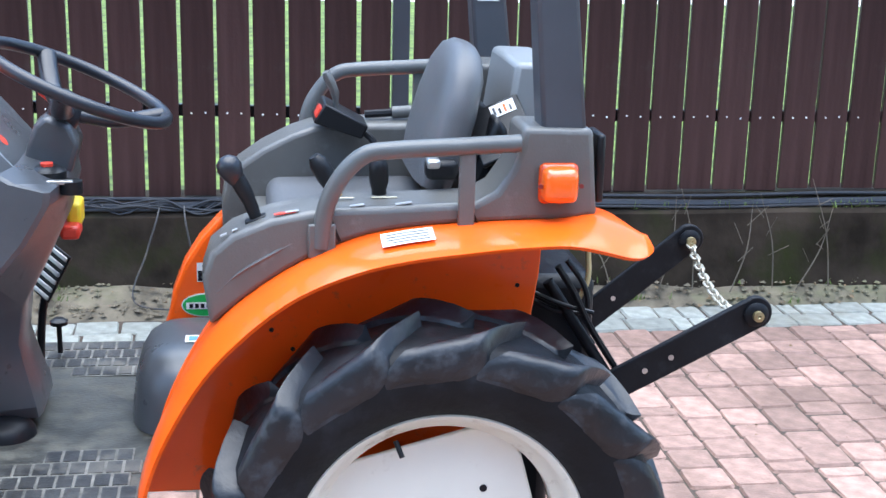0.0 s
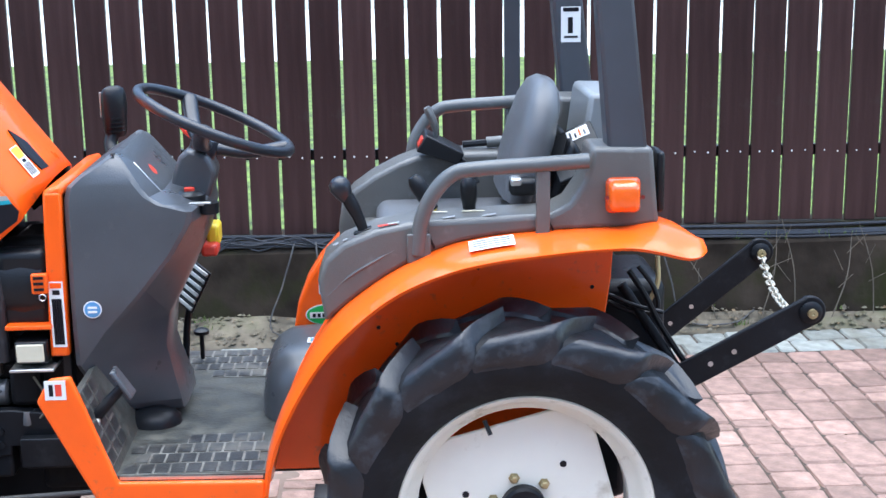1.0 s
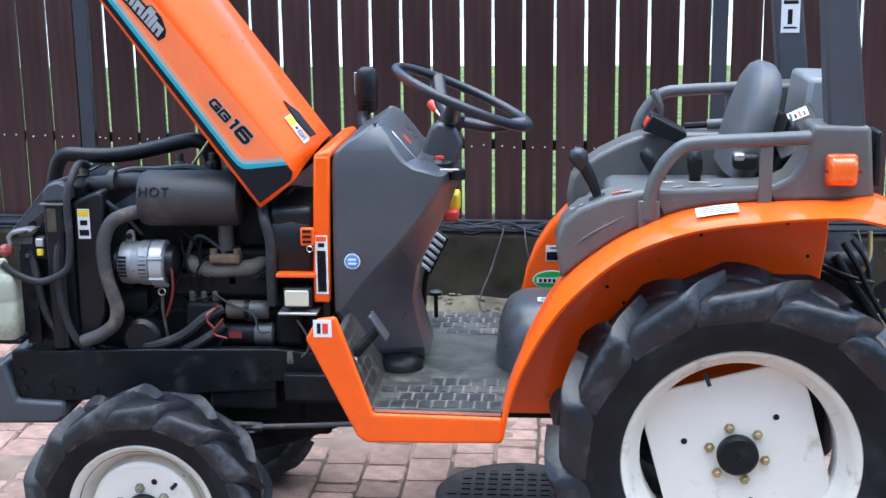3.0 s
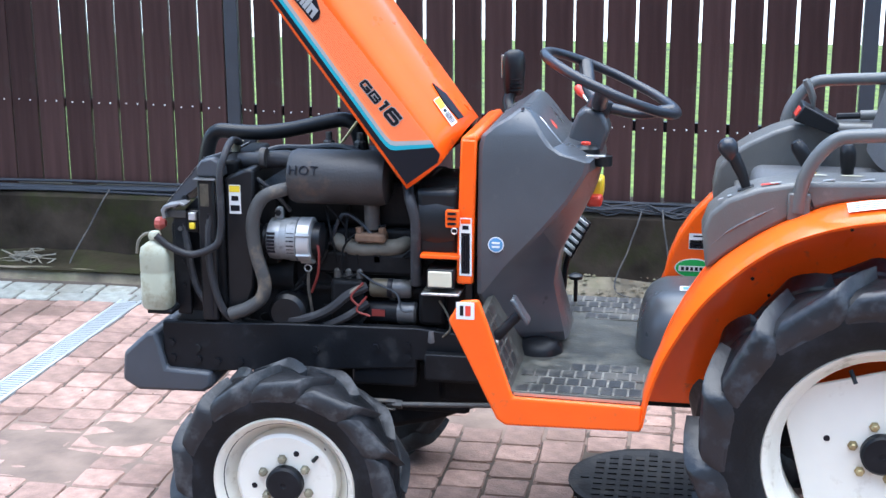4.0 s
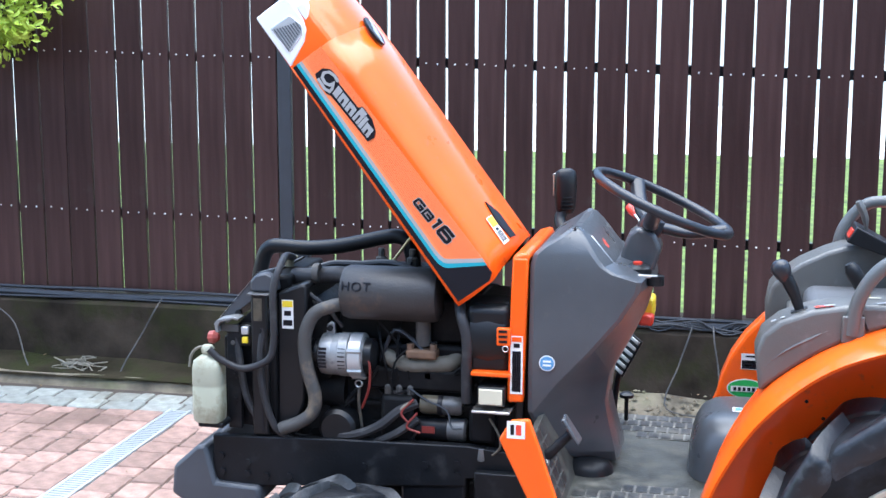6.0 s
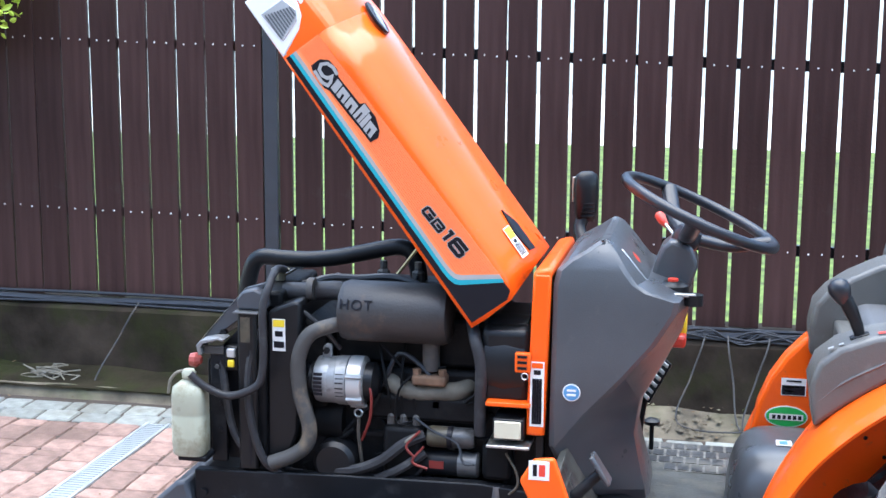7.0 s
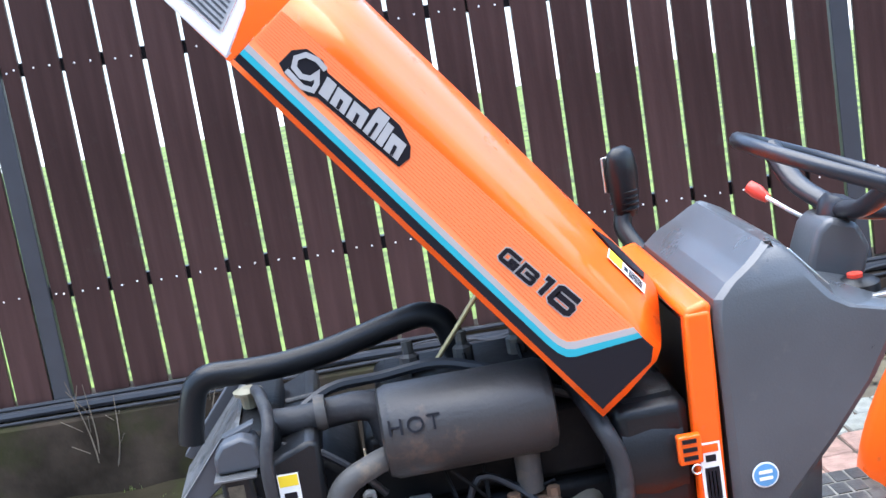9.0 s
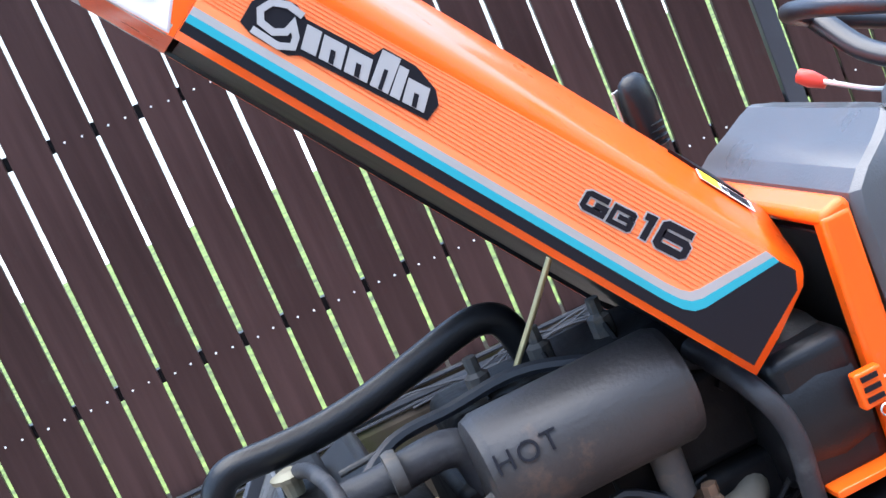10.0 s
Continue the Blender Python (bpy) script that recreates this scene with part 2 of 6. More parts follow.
def box(bm, x0, x1, y0, y1, z0, z1, m=None):
    vs = [bm.verts.new(v) for v in ((x0, y0, z0), (x1, y0, z0), (x1, y1, z0), (x0, y1, z0), (x0, y0, z1), (x1, y0, z1), (x1, y1, z1), (x0, y1, z1))]
    if m is not None:
        for v in vs:
            v.co = m @ v.co
    for f in ((0, 3, 2, 1), (4, 5, 6, 7), (0, 1, 5, 4), (1, 2, 6, 5), (2, 3, 7, 6), (3, 0, 4, 7)):
        bm.faces.new([vs[i] for i in f])
    return bm


def Box(*a):
    return box(bmesh.new(), *a)


def prism(bm, pts, y0, y1, m=None):
    """A polygon in the x-z plane pushed along y."""
    a = [bm.verts.new((x, y0, z)) for x, z in pts]
    b = [bm.verts.new((x, y1, z)) for x, z in pts]
    if m is not None:
        for v in a + b:
            v.co = m @ v.co
    bm.faces.new(a)
    bm.faces.new(b[::-1])
    for i in range(len(pts)):
        j = (i + 1) % len(pts)
        bm.faces.new((a[i], b[i], b[j], a[j]))
    return bm


def Prism(*a):
    return prism(bmesh.new(), *a)


def curve_points(pts, n=6):
    """Catmull-Rom through the points."""
    p = [Vector(q) for q in pts]
    p = [2 * p[0] - p[1]] + p + [2 * p[-1] - p[-2]]
    out = []
    for i in range(1, len(p) - 2):
        for k in range(n):
            t = k / n
            out.append(0.5 * (2 * p[i] + (p[i + 1] - p[i - 1]) * t + (2 * p[i - 1] - 5 * p[i] + 4 * p[i + 1] - p[i + 2]) * t * t
                              + (3 * p[i] - p[i - 1] - 3 * p[i + 1] + p[i + 2]) * t ** 3))
    return out + [p[-2]]


def loft(bm, rings, closed=True, caps=True):
    rows = [[bm.verts.new(v) for v in r] for r in rings]
    k = len(rows[0])
    for a, b in zip(rows, rows[1:]):
        for i in range(k if closed else k - 1):
            j = (i + 1) % k
            bm.faces.new((a[i], a[j], b[j], b[i]))
    if caps and closed:
        bm.faces.new(rows[0][::-1])
        bm.faces.new(rows[-1])
    return bm


def tube(bm, pts, r, seg=10, smooth=6, flat=1.0, caps=True):
    path = curve_points(pts, smooth) if smooth and len(pts) > 2 else [Vector(q) for q in pts]
    up = Vector((0, 0, 1))
    d = (path[1] - path[0]).normalized()
    side = d.cross(up) if abs(d.z) < 0.95 else d.cross(Vector((1, 0, 0)))
    side.normalize()
    rings = []
    for i, p in enumerate(path):
        d = (path[min(i + 1, len(path) - 1)] - path[max(i - 1, 0)]).normalized()
        side = (side - d * side.dot(d)).normalized()
        top = d.cross(side)
        rad = r[min(int(i * len(r) / len(path)), len(r) - 1)] if isinstance(r, (list, tuple)) else r
        rings.append([p + rad * (math.cos(a) * side + flat * math.sin(a) * top) for a in (2 * math.pi * k / seg for k in range(seg))])
    return loft(bm, rings, caps=caps)


def Tube(*a, **k):
    return tube(bmesh.new(), *a, **k)


def lathe(bm, prof, centre, axis='Y', seg=48, closed=False):
    """prof: (radius, along) pairs turned round the axis."""
    cx, cy, cz = centre
    rings = []
    for r, s in prof:
        ring = []
        for k in range(seg):
            a = 2 * math.pi * k / seg
            c, d = max(r, 1e-4) * math.cos(a), max(r, 1e-4) * math.sin(a)
            ring.append({'Y': (cx + c, cy + s, cz + d), 'X': (cx + s, cy + c, cz + d), 'Z': (cx + c, cy + d, cz + s)}[axis])
        rings.append(ring)
    if closed:
        rings.append(rings[0])
    return loft(bm, rings, caps=not closed)


def Lathe(*a, **k):
    return lathe(bmesh.new(), *a, **k)


def disc_sheet(bm, cx, y, cz, rx, rz, t=0.001, seg=28):
    return prism(bm, [(cx + rx * math.cos(2 * math.pi * k / seg), cz + rz * math.sin(2 * math.pi * k / seg)) for k in range(seg)], y - t, y)


def letters(name, text, size, m, mat, parent, label="", extrude=0.0006, shear=0.0, space=1.0, bold=0.0):
    c = bpy.data.curves.new(name, 'FONT')
    c.body, c.size, c.extrude, c.shear, c.space_character, c.offset = text, size, extrude, shear, space, 0.0
    ob = new(name, c)
    dg = bpy.context.evaluated_depsgraph_get()
    me = bpy.data.meshes.new_from_object(ob.evaluated_get(dg))
    bpy.data.objects.remove(ob)
    me.materials.clear()
    me.materials.append(mat)
    me.transform(m)
    if bold:
        n_ = bmesh.new()
        for k in (-1, 0, 1):
            n0 = len(n_.verts)
            n_.from_mesh(me)
            n_.verts.ensure_lookup_table()
            d_ = m.to_3x3() @ Vector((bold * k, 0.35 * bold * k, 0.0001 * k))
            for v in n_.verts[n0:]:
                v.co += d_
        n_.to_mesh(me)
        n_.free()
    o = new(name, me)
    o.parent = parent
    if label:
        o["label"] = label
    return o


# ---------- ground and surroundings ----------
gb = bmesh.new()
box(gb, -200, 200, -200, 200, -0.4, -0.0065)
tagged(finish("ground", gb, SAND, smooth=0), "sandy bedding between the red pavers of the yard", "ground", kind="structure")

FENCE_YAW = math.atan(-0.04)
FENCE = Matrix.Translation((0, 2.45, 0)) @ Matrix.Rotation(FENCE_YAW, 4, 'Z')


def fence_point(s, y, z):
    return FENCE @ Vector((s, y, z))


def ledge(s):
    """Height of the plinth's ledge along the fence."""
    return 0.362 + 0.006 * (s + 1)


def soil_point(s, f, lift=0.0):
    """A place on the soil strip: f runs from the paving's edge to the plinth."""
    y = 2.20 + (2.375 - 0.04 * s - 2.20) * f
    return Vector((s, y, 0.005 + f * (0.055 + 0.03 * min(1.0, max(0.0, (s + 2.3) / 1.5))) + lift))


# dry soil along the paving, darker earth against the plinth, both uneven
def soil_sheet(name, dry, mat, label, seed):
    b = bmesh.new()
    nx, ny = 130, 7
    g = []
    for i in range(nx + 1):
        x = -7 + 14 * i / nx
        y_pave, y_wall = 2.195, 2.39 - 0.04 * x
        rise = 0.04 * min(1.0, max(0.0, (x + 2.3) / 1.5))
        y_mid = min(y_wall - 0.02, y_pave + 0.01 + 0.35 * min(1.0, max(0.0, (x + 2.3) / 1.1)))
        y0, y1, z0, z1 = (y_pave, y_mid + 0.03, -0.010, 0.05 + rise) if dry else (y_mid, max(y_wall, y_mid + 0.03), 0.044 + rise, 0.065 + rise)
        g.append([b.verts.new((x, y0 + (y1 - y0) * j / ny, z0 + (z1 - z0) * j / ny + (0.022 if j else 0.0) * noise.noise(Vector((i * 0.45, j * 0.6, seed))))) for j in range(ny + 1)])
    for i in range(nx):
        for j in range(ny):
            b.faces.new((g[i][j], g[i + 1][j], g[i + 1][j + 1], g[i][j + 1]))
    return tagged(finish(name, b, mat), label, "soil", kind="structure")


soil_sheet("earth_bank", False, EARTH, "dark earth against the plinth", 2)
soil_sheet("soil_strip", True, DIRT, "dry bare soil strip along the paving", 7)

# concrete plinth
pb = bmesh.new()
rings = []
for i in range(61):
    s = -7 + 14 * i / 60
    top = ledge(s) + 0.008 * noise.noise(Vector((s * 2, 0, 3)))
    w = 0.012 * noise.noise(Vector((s * 3, 1, 0)))
    rings.append([fence_point(s, y, z) for y, z in ((-0.10 + w, -0.1), (-0.085 + w, top - 0.02), (-0.065 + w, top), (-0.025, top + 0.004), (-0.02, 0.402 + 0.011 * (s + 1)), (0.12, 0.402 + 0.011 * (s + 1)), (0.12, -0.1))])
loft(pb, rings)
tagged(finish("plinth", pb, CONCRETE), "stained mossy concrete plinth under the board fence", "plinth", kind="structure")

# lawn, then pale ground and a wall added to whiten the fence gaps
lb = bmesh.new()
box(lb, -60, 60, 3.4, 14.2, -0.02, 0.02)
tagged(finish("lawn", lb, GRASS, smooth=0), "bright green lawn behind the fence", "lawn", kind="structure")
hb = bmesh.new()
box(hb, -60, 60, 14.2, 26.0, -0.02, 0.015)
tagged(finish("road", hb, PALE, smooth=0), "pale ground added behind the lawn to whiten the fence gaps", "road", kind="structure")
tagged(finish("backdrop_wall", Box(-60, 60, 25.0, 25.6, -0.1, 6.0), PALE, smooth=0), "pale backdrop wall added far behind the fence to whiten its gaps", "wall", kind="structure")

# unseen wall added behind the camera; it dims the low light from the south
tagged(finish("unseen_wall_south", Box(-16, 16, -9.4, -9.0, -0.1, 6.0), UNSEEN_WALL, smooth=0), "unseen plain wall behind the camera, added to cut the side light", "wall", kind="structure")

# ---------- fence ----------
fence = tagged(new("fence"), "dark brown board fence on a concrete plinth", "fence")
fence.matrix_world = FENCE
BOARD_TOP = 2.15


def rail_heights(s):
    """The two rails rise gently to the far end of the fence."""
    left = min(0.0, max(-4.0, s + 0.3))
    return 0.733 - 0.016 * left, 1.478 - 0.024 * left



def board_mesh(w, h):
    b = bmesh.new()
    box(b, 0, w, -0.011, 0.011, 0, h)
    bmesh.ops.bevel(b, geom=list(b.edges), offset=0.002, segments=1, affect='EDGES')
    me = bpy.data.meshes.new("board")
    b.to_mesh(me)
    b.free()
    me.materials.append(BOARD)
    return me


board_cache = {}
rng = random.Random(4)
nails = []


def fence_board(s0, s1):
    w = round(s1 - s0, 3)
    bottom = 0.410 + 0.011 * (s0 + 1) + rng.uniform(-0.006, 0.006)
    if w not in board_cache:
        board_cache[w] = board_mesh(w, BOARD_TOP - 0.40)
    ob = new("board", board_cache[w])
    ob.parent = fence
    ob.location = (s0, rng.uniform(-0.003, 0.003), bottom)
    ob.rotation_euler = (rng.uniform(-0.003, 0.003), rng.uniform(-0.003, 0.003), rng.uniform(-0.006, 0.006))
    for z in rail_heights(s0):
        for k in (0.28, 0.72):
            nails.append((s0 + k * w, -0.0135, z + rng.uniform(-0.004, 0.004)))


LEFT, MIDDLE, RIGHT = 0.1400, 0.13515, 0.1355
fence_board(-2.735, -2.613)
for k in range(32):
    g = -2.740 - LEFT * k
    fence_board(g - LEFT + 0.004, g - (0.006 if k < 6 else rng.uniform(0.002, 0.005)))
fence_board(-2.537, -2.479)
for k in range(20):
    g = -2.4713 + MIDDLE * k
    fence_board(g + 0.007, g + MIDDLE - 0.007 if k < 19 else 0.217)
for k in range(42):
    g = 0.301 + RIGHT * k
    fence_board(g + 0.005, g + RIGHT - 0.005)
POSTS = (-2.575, 0.258)
for p in POSTS:
    part("post", Box(p - 0.032, p + 0.032, -0.02, 0.045, 0.1, 2.2), FENCE_POST, fence, "dark grey square steel post", bevel=0.004)
for x0, x1 in ((-7.2, POSTS[0] - 0.034), (POSTS[0] + 0.034, POSTS[1] - 0.034), (POSTS[1] + 0.034, 6.0)):
    for za, zb in zip(rail_heights(x0), rail_heights(x1)):
        part("rail", Prism([(x0, za - 0.022), (x1, zb - 0.022), (x1, zb + 0.022), (x0, za + 0.022)], 0.016, 0.05), BLACK_STEEL, fence, "black steel rail behind the boards", smooth=0)
nb = bmesh.new()
for x, y, z in nails:
    lathe(nb, [(0.0001, -0.001), (0.0033, -0.001), (0.0038, 0.002)], (x, y, z), seg=6)
tagged(part("screw_heads", nb, WHITE, fence, "small bright screw heads", smooth=0), kind="stuff")

# black pipes and cables along the plinth
for k, (y, z, r, lab) in enumerate(((-0.050, 0.018, 0.0165, "dark grey plastic water pipe lying on the plinth"), (-0.035, 0.048, 0.008, "thin black cable along the fence"),
                               (-0.074, 0.006, 0.006, "thin black cable along the fence"))):
    rr = random.Random(k)
    pts = [fence_point(-7 + 0.5 * i, y + rr.uniform(-0.012, 0.012), ledge(-7 + 0.5 * i) + z + rr.uniform(-0.006, 0.006)) for i in range(29)]
    tagged(finish("cable" if k else "pipe", Tube(pts, r, seg=8, smooth=3), CABLE if k else PLASTIC_PIPE), lab, "cable" if k else "pipe")


# ---------- tractor ----------
tractor = tagged(new("tractor"), "small orange compact tractor with its bonnet propped open", "tractor")
tractor.scale = (1.018, 1.0, 1.005)


def tyre_mesh(r, width, rim_r, lugs, lug_h, phase=0.0):
    """Bar-tread tyre: carcass with chevron lugs running down the shoulders. Axis y, outward -y."""
    bm = bmesh.new()
    h = width / 2
    base = r - lug_h
    prof = [(rim_r - 0.004, -h * 0.62), (rim_r + 0.008, -h * 0.80), (rim_r + (base - rim_r) * 0.45, -h * 1.0), (rim_r + (base - rim_r) * 0.72, -h * 0.99),
            (base - 0.012, -h * 0.86), (base, -h * 0.6), (base + 0.004, 0)]
    prof += [(a, -b) for a, b in prof[-2::-1]]
    prof += [(rim_r - 0.02, h * 0.5), (rim_r - 0.02, -h * 0.5)]
    lathe(bm, prof, (0, 0, 0), seg=96, closed=True)
    return bm


def tread_mesh(r, width, rim_r, lugs, lug_h, phase=0.0):
    """Chevron lugs: a sharp leading ridge and a scooped face that runs out on the sidewall."""
    sec, slim = (1.0, 1.0) if r > 0.4 else (0.72, 1.0)
    bm = bmesh.new()
    h = width / 2
    base = r - lug_h
    step = 2 * math.pi / lugs
    for side in (-1, 1):
        for i in range(lugs):
            a0 = phase + step * (i + (0.5 if side > 0 else 0))
            rings = []
            # from the centre of the tread to the shoulder and down the sidewall
            for f, rr, hgt, e, g in ((-0.06, base, 0.90, 0.0, 0.16), (0.3, base, 0.95, 0.15, 0.37), (0.6, base - 0.002, 0.98, 0.30, 0.62), (0.80, base - 0.006, 1.0, 0.40, 1.0),
                                     (0.92, base - 0.010, 0.98, 0.46, 1.32), (1.00, base - 0.018, 0.86, 0.50, 1.44), (1.035, base - 0.028, 0.68, 0.54, 1.48), (1.055, base - 0.038, 0.50, 0.60, 1.50), (1.06, base - 0.047, 0.34, 0.67, 1.50), (1.055, base - 0.054, 0.20, 0.75, 1.48), (1.02, base - 0.058, 0.02, 0.78, 1.46)):
                rr = base - (base - rr) * sec
                wide = (g - e) * slim * step
                a = a0 + e * step
                y = side * h * (f + 0.05 * hgt if f >= 1.0 else f)
                shoulder = min(1.0, max(0.0, (f - 0.6) / 0.4))
                ring = []
                for u, k, inn in ((-0.10, -0.3, -0.075), (0.0, 0.94, 0.012), (0.05, 1.0, 0.018), (0.18, 0.80, 0.0), (0.40, 0.56, -0.020), (0.66, 0.40, -0.034), (0.88, 0.30, -0.042), (1.0, -0.25, -0.075)):
                    rad = rr + lug_h * hgt * k if k > 0 else rr - 0.010
                    ring.append((rad * math.cos(a + u * wide), y * (1 + inn * (0.4 + 0.6 * shoulder)), rad * math.sin(a + u * wide)))
                rings.append(ring)
            loft(bm, rings)
    return bm


def wheel(kind, loc, flip, r, width, rim_r, lugs, lug_h, disc, phase):
    m = Matrix.Translation(loc) @ Matrix.Rotation(math.pi if flip else 0, 4, 'Z')
    h = width / 2
    bm = bmesh.new()
    f = -h * 0.62
    lathe(bm, [(rim_r, f), (rim_r + 0.004, f - 0.006), (rim_r - 0.001, f - 0.012), (rim_r - 0.012, f - 0.006), (rim_r - 0.020, f + 0.012), (rim_r - 0.026, f + 0.035), (rim_r - 0.045, f + 0.05),
               (rim_r - 0.047, 0.0), (rim_r - 0.047, h * 0.4), (rim_r - 0.02, h * 0.62), (rim_r, h * 0.66), (rim_r - 0.03, h * 0.4), (rim_r - 0.036, 0)], (0, 0, 0), seg=72, closed=True)
    w = part(kind, bm, RIM, tractor, "cream-painted steel wheel rim with a chipped edge")
    w.matrix_local = m
    part("tyre", tyre_mesh(r, width, rim_r, lugs, lug_h, phase), RUBBER, w, "worn black tyre carcass", smooth=50)
    tagged(part("tread", tread_mesh(r, width, rim_r, lugs, lug_h, phase), TREAD if disc == "rear" else TREAD_DUSTY, w, "dusty moulded chevron tread lugs, highlights also put into their colour", smooth=52), kind="stuff")
    db = bmesh.new()
    if disc == "rear":
        pts = []
        for k in range(72):
            a = 2 * math.pi * k / 72
            q = (a - radians(15)) % (math.pi / 2)
            q = min(q, math.pi / 2 - q)
            pts.append((min(rim_r - 0.044, 0.192 / max(0.3, math.cos(q))) * math.cos(a), min(rim_r - 0.044, 0.192 / max(0.3, math.cos(q))) * math.sin(a)))
        prism(db, pts, -0.006, 0.006)
        part("wheel_disc", db, CREAM, w, "flat cream wheel disc", bevel=0.003)
        bolt_r, cap_r, nb_, holes = 0.066, 0.048, 6, ((0.126, 47), (0.126, 167), (0.122, 287))
        ph = 107
    else:
        lathe(db, [(rim_r - 0.046, 0.0), (rim_r - 0.05, -0.028), (rim_r - 0.058, -0.034), (0.06, -0.030), (0.0, -0.030), (0.0, -0.018), (rim_r - 0.06, -0.018), (rim_r - 0.046, 0.012)], (0, 0, 0), seg=64)
        part("wheel_disc", db, CREAM, w, "dished cream wheel disc")
        bolt_r, cap_r, nb_, holes = 0.0625, 0.0465, 6, ((0.083, 70), (0.083, 190), (0.083, 310))
        ph = 97
    y0 = -0.006 if disc == "rear" else -0.032
    part("hub_cap", Lathe([(cap_r, 0.0), (cap_r, -0.02), (cap_r - 0.006, -0.026), (0.008, -0.027), (0.006, -0.024), (0.0, -0.024)], (0, y0, 0), seg=32), BLACK_STEEL, w, "dark painted hub cap")
    for k in range(nb_):
        a = radians(ph + k * 360 / nb_)
        c = (bolt_r * math.cos(a), y0, bolt_r * math.sin(a))
        part("bolt", Lathe([(0.0125, 0), (0.0125, -0.003), (0.009, -0.004), (0.009, -0.014), (0.006, -0.016), (0.0, -0.016)], c, seg=6), BRASS if disc == "rear" else DULL_BRASS, w, "zinc wheel bolt", smooth=25)
    for rad, deg in holes:
        a = radians(deg)
        part("hole", Lathe([(0.0075, 0), (0.0075, -0.0012), (0.0, -0.0012)], (rad * math.cos(a), y0, rad * math.sin(a)), seg=14), INK, w, "small dark hole in the disc")
    va = radians(112 if disc == "rear" else 42)
    vr = rim_r - 0.05
    part("valve", Tube([(vr * math.cos(va), -0.03 if disc == "rear" else -0.01, vr * math.sin(va)), ((vr - 0.03) * math.cos(va), -0.045, (vr - 0.03) * math.sin(va))], 0.005, seg=8, smooth=0), BLACK, w, "black rubber tyre valve")
    return w


REAR_Z, FRONT_X, FRONT_Z = 0.440, -1.411, 0.272
wheel("rear_wheel", (0, -0.42, REAR_Z), False, 0.450, 0.215, 0.272, 14, 0.038, "rear", radians(18))
wheel("rear_wheel", (0, 0.42, REAR_Z), True, 0.450, 0.215, 0.272, 14, 0.032, "rear", radians(5))
wheel("front_wheel", (FRONT_X, -0.425, FRONT_Z), False, 0.302, 0.155, 0.178, 13, 0.026, "front", radians(10))
wheel("front_wheel", (FRONT_X, 0.425, FRONT_Z), True, 0.302, 0.155, 0.178, 13, 0.026, "front", radians(3))

# --- fenders ---
OUTER = [(-0.549, 0.476), (-0.530, 0.572), (-0.491, 0.670), (-0.425, 0.780), (-0.347, 0.863), (-0.258, 0.929), (-0.156, 0.971), (-0.062, 0.992), (0.033, 1.003), (0.133, 1.012), (0.221, 1.014), (0.279, 1.004), (0.335, 0.990), (0.362, 0.992), (0.374, 1.002)]
INNER = [(-0.546, 0.476), (-0.515, 0.610), (-0.475, 0.715), (-0.405, 0.835), (-0.335, 0.900), (-0.250, 0.955), (-0.150, 1.000), (-0.062, 1.018), (0.033, 1.026), (0.133, 1.030), (0.221, 1.032), (0.290, 1.042), (0.335, 1.032), (0.362, 1.018), (0.374, 1.006)]


def fender(side):
    outer = [Vector((x, side * 0.455, z)) for x, z in curve_points2(OUTER)]
    inner = [Vector((x, side * 0.325, z)) for x, z in curve_points2(INNER)]
    deep = 0.072 if side < 0 else 0.0
    rings = []
    for o, i in zip(outer, inner):
        n = Vector((o.x - 0.0, 0, o.z - 0.44)).normalized()
        mid = (o + i) / 2 + n * 0.012
        edge = o + n * 0.006 - Vector((0, side * 0.012, 0))
        lip = o - n * 0.007
        back = [i - Vector((0, side * deep, 0)) - n * 0.004] if deep else []
        rings.append(back + [i, mid, edge, o + Vector((0, side * 0.004, 0)), lip, lip - Vector((0, side * 0.004, 0)), o - n * 0.003 - Vector((0, side * 0.01, 0)), mid - n * 0.005, i - n * 0.006] + [b - n * 0.004 for b in back])
    f = part("fender", loft(bmesh.new(), rings), ORANGE, tractor, "glossy orange rear mudguard", smooth=35)
    wall = [(v.x, v.z) for v in inner if v.x < 0.215] + [(0.219, 1.02), (0.212, 0.90), (0.198, 0.80), (0.16, 0.62), (-0.1, 0.50), (-0.35, 0.47), (-0.545, 0.47)]
    ip = part("inner_panel", Prism([(x, z) for x, z in wall], side * (0.318 - deep), side * (0.328 - deep)), ORANGE, f, "orange inner mudguard panel", bevel=0.003)
    for x, z in ((-0.30, 0.80), (-0.26, 0.76), (-0.08, 0.93), (0.12, 0.96), (0.17, 0.88)):
        part("hole", Lathe([(0.0045, 0), (0.0045, -0.0012), (0.0, -0.0012)], (x, side * (0.328 - deep) - (0.0006 if side < 0 else -0.0018), z), seg=12), INK, ip)
    return f


def curve_points2(pts):
    return [(v.x, v.z) for v in curve_points([(x, 0, z) for x, z in pts], 4)]


near_fender = fender(-1)
fender(1)


def sticker(parent, x0, x1, z0, z1, y, base, bars=(), label="", t=0.0008):
    """A flat label on a side face, with printed bars given as fractions."""
    s_ = part("sticker", Prism([(x0, z0), (x1, z0), (x1, z1), (x0, z1)], y - t, y), base, parent, label, smooth=0)
    for (a, b, c, d, mm) in bars:
        part("print", Prism([(x0 + (x1 - x0) * a, z0 + (z1 - z0) * c), (x0 + (x1 - x0) * b, z0 + (z1 - z0) * c), (x0 + (x1 - x0) * b, z0 + (z1 - z0) * d), (x0 + (x1 - x0) * a, z0 + (z1 - z0) * d)], y - t - 0.0006, y - t), mm, s_, smooth=0)
    return s_


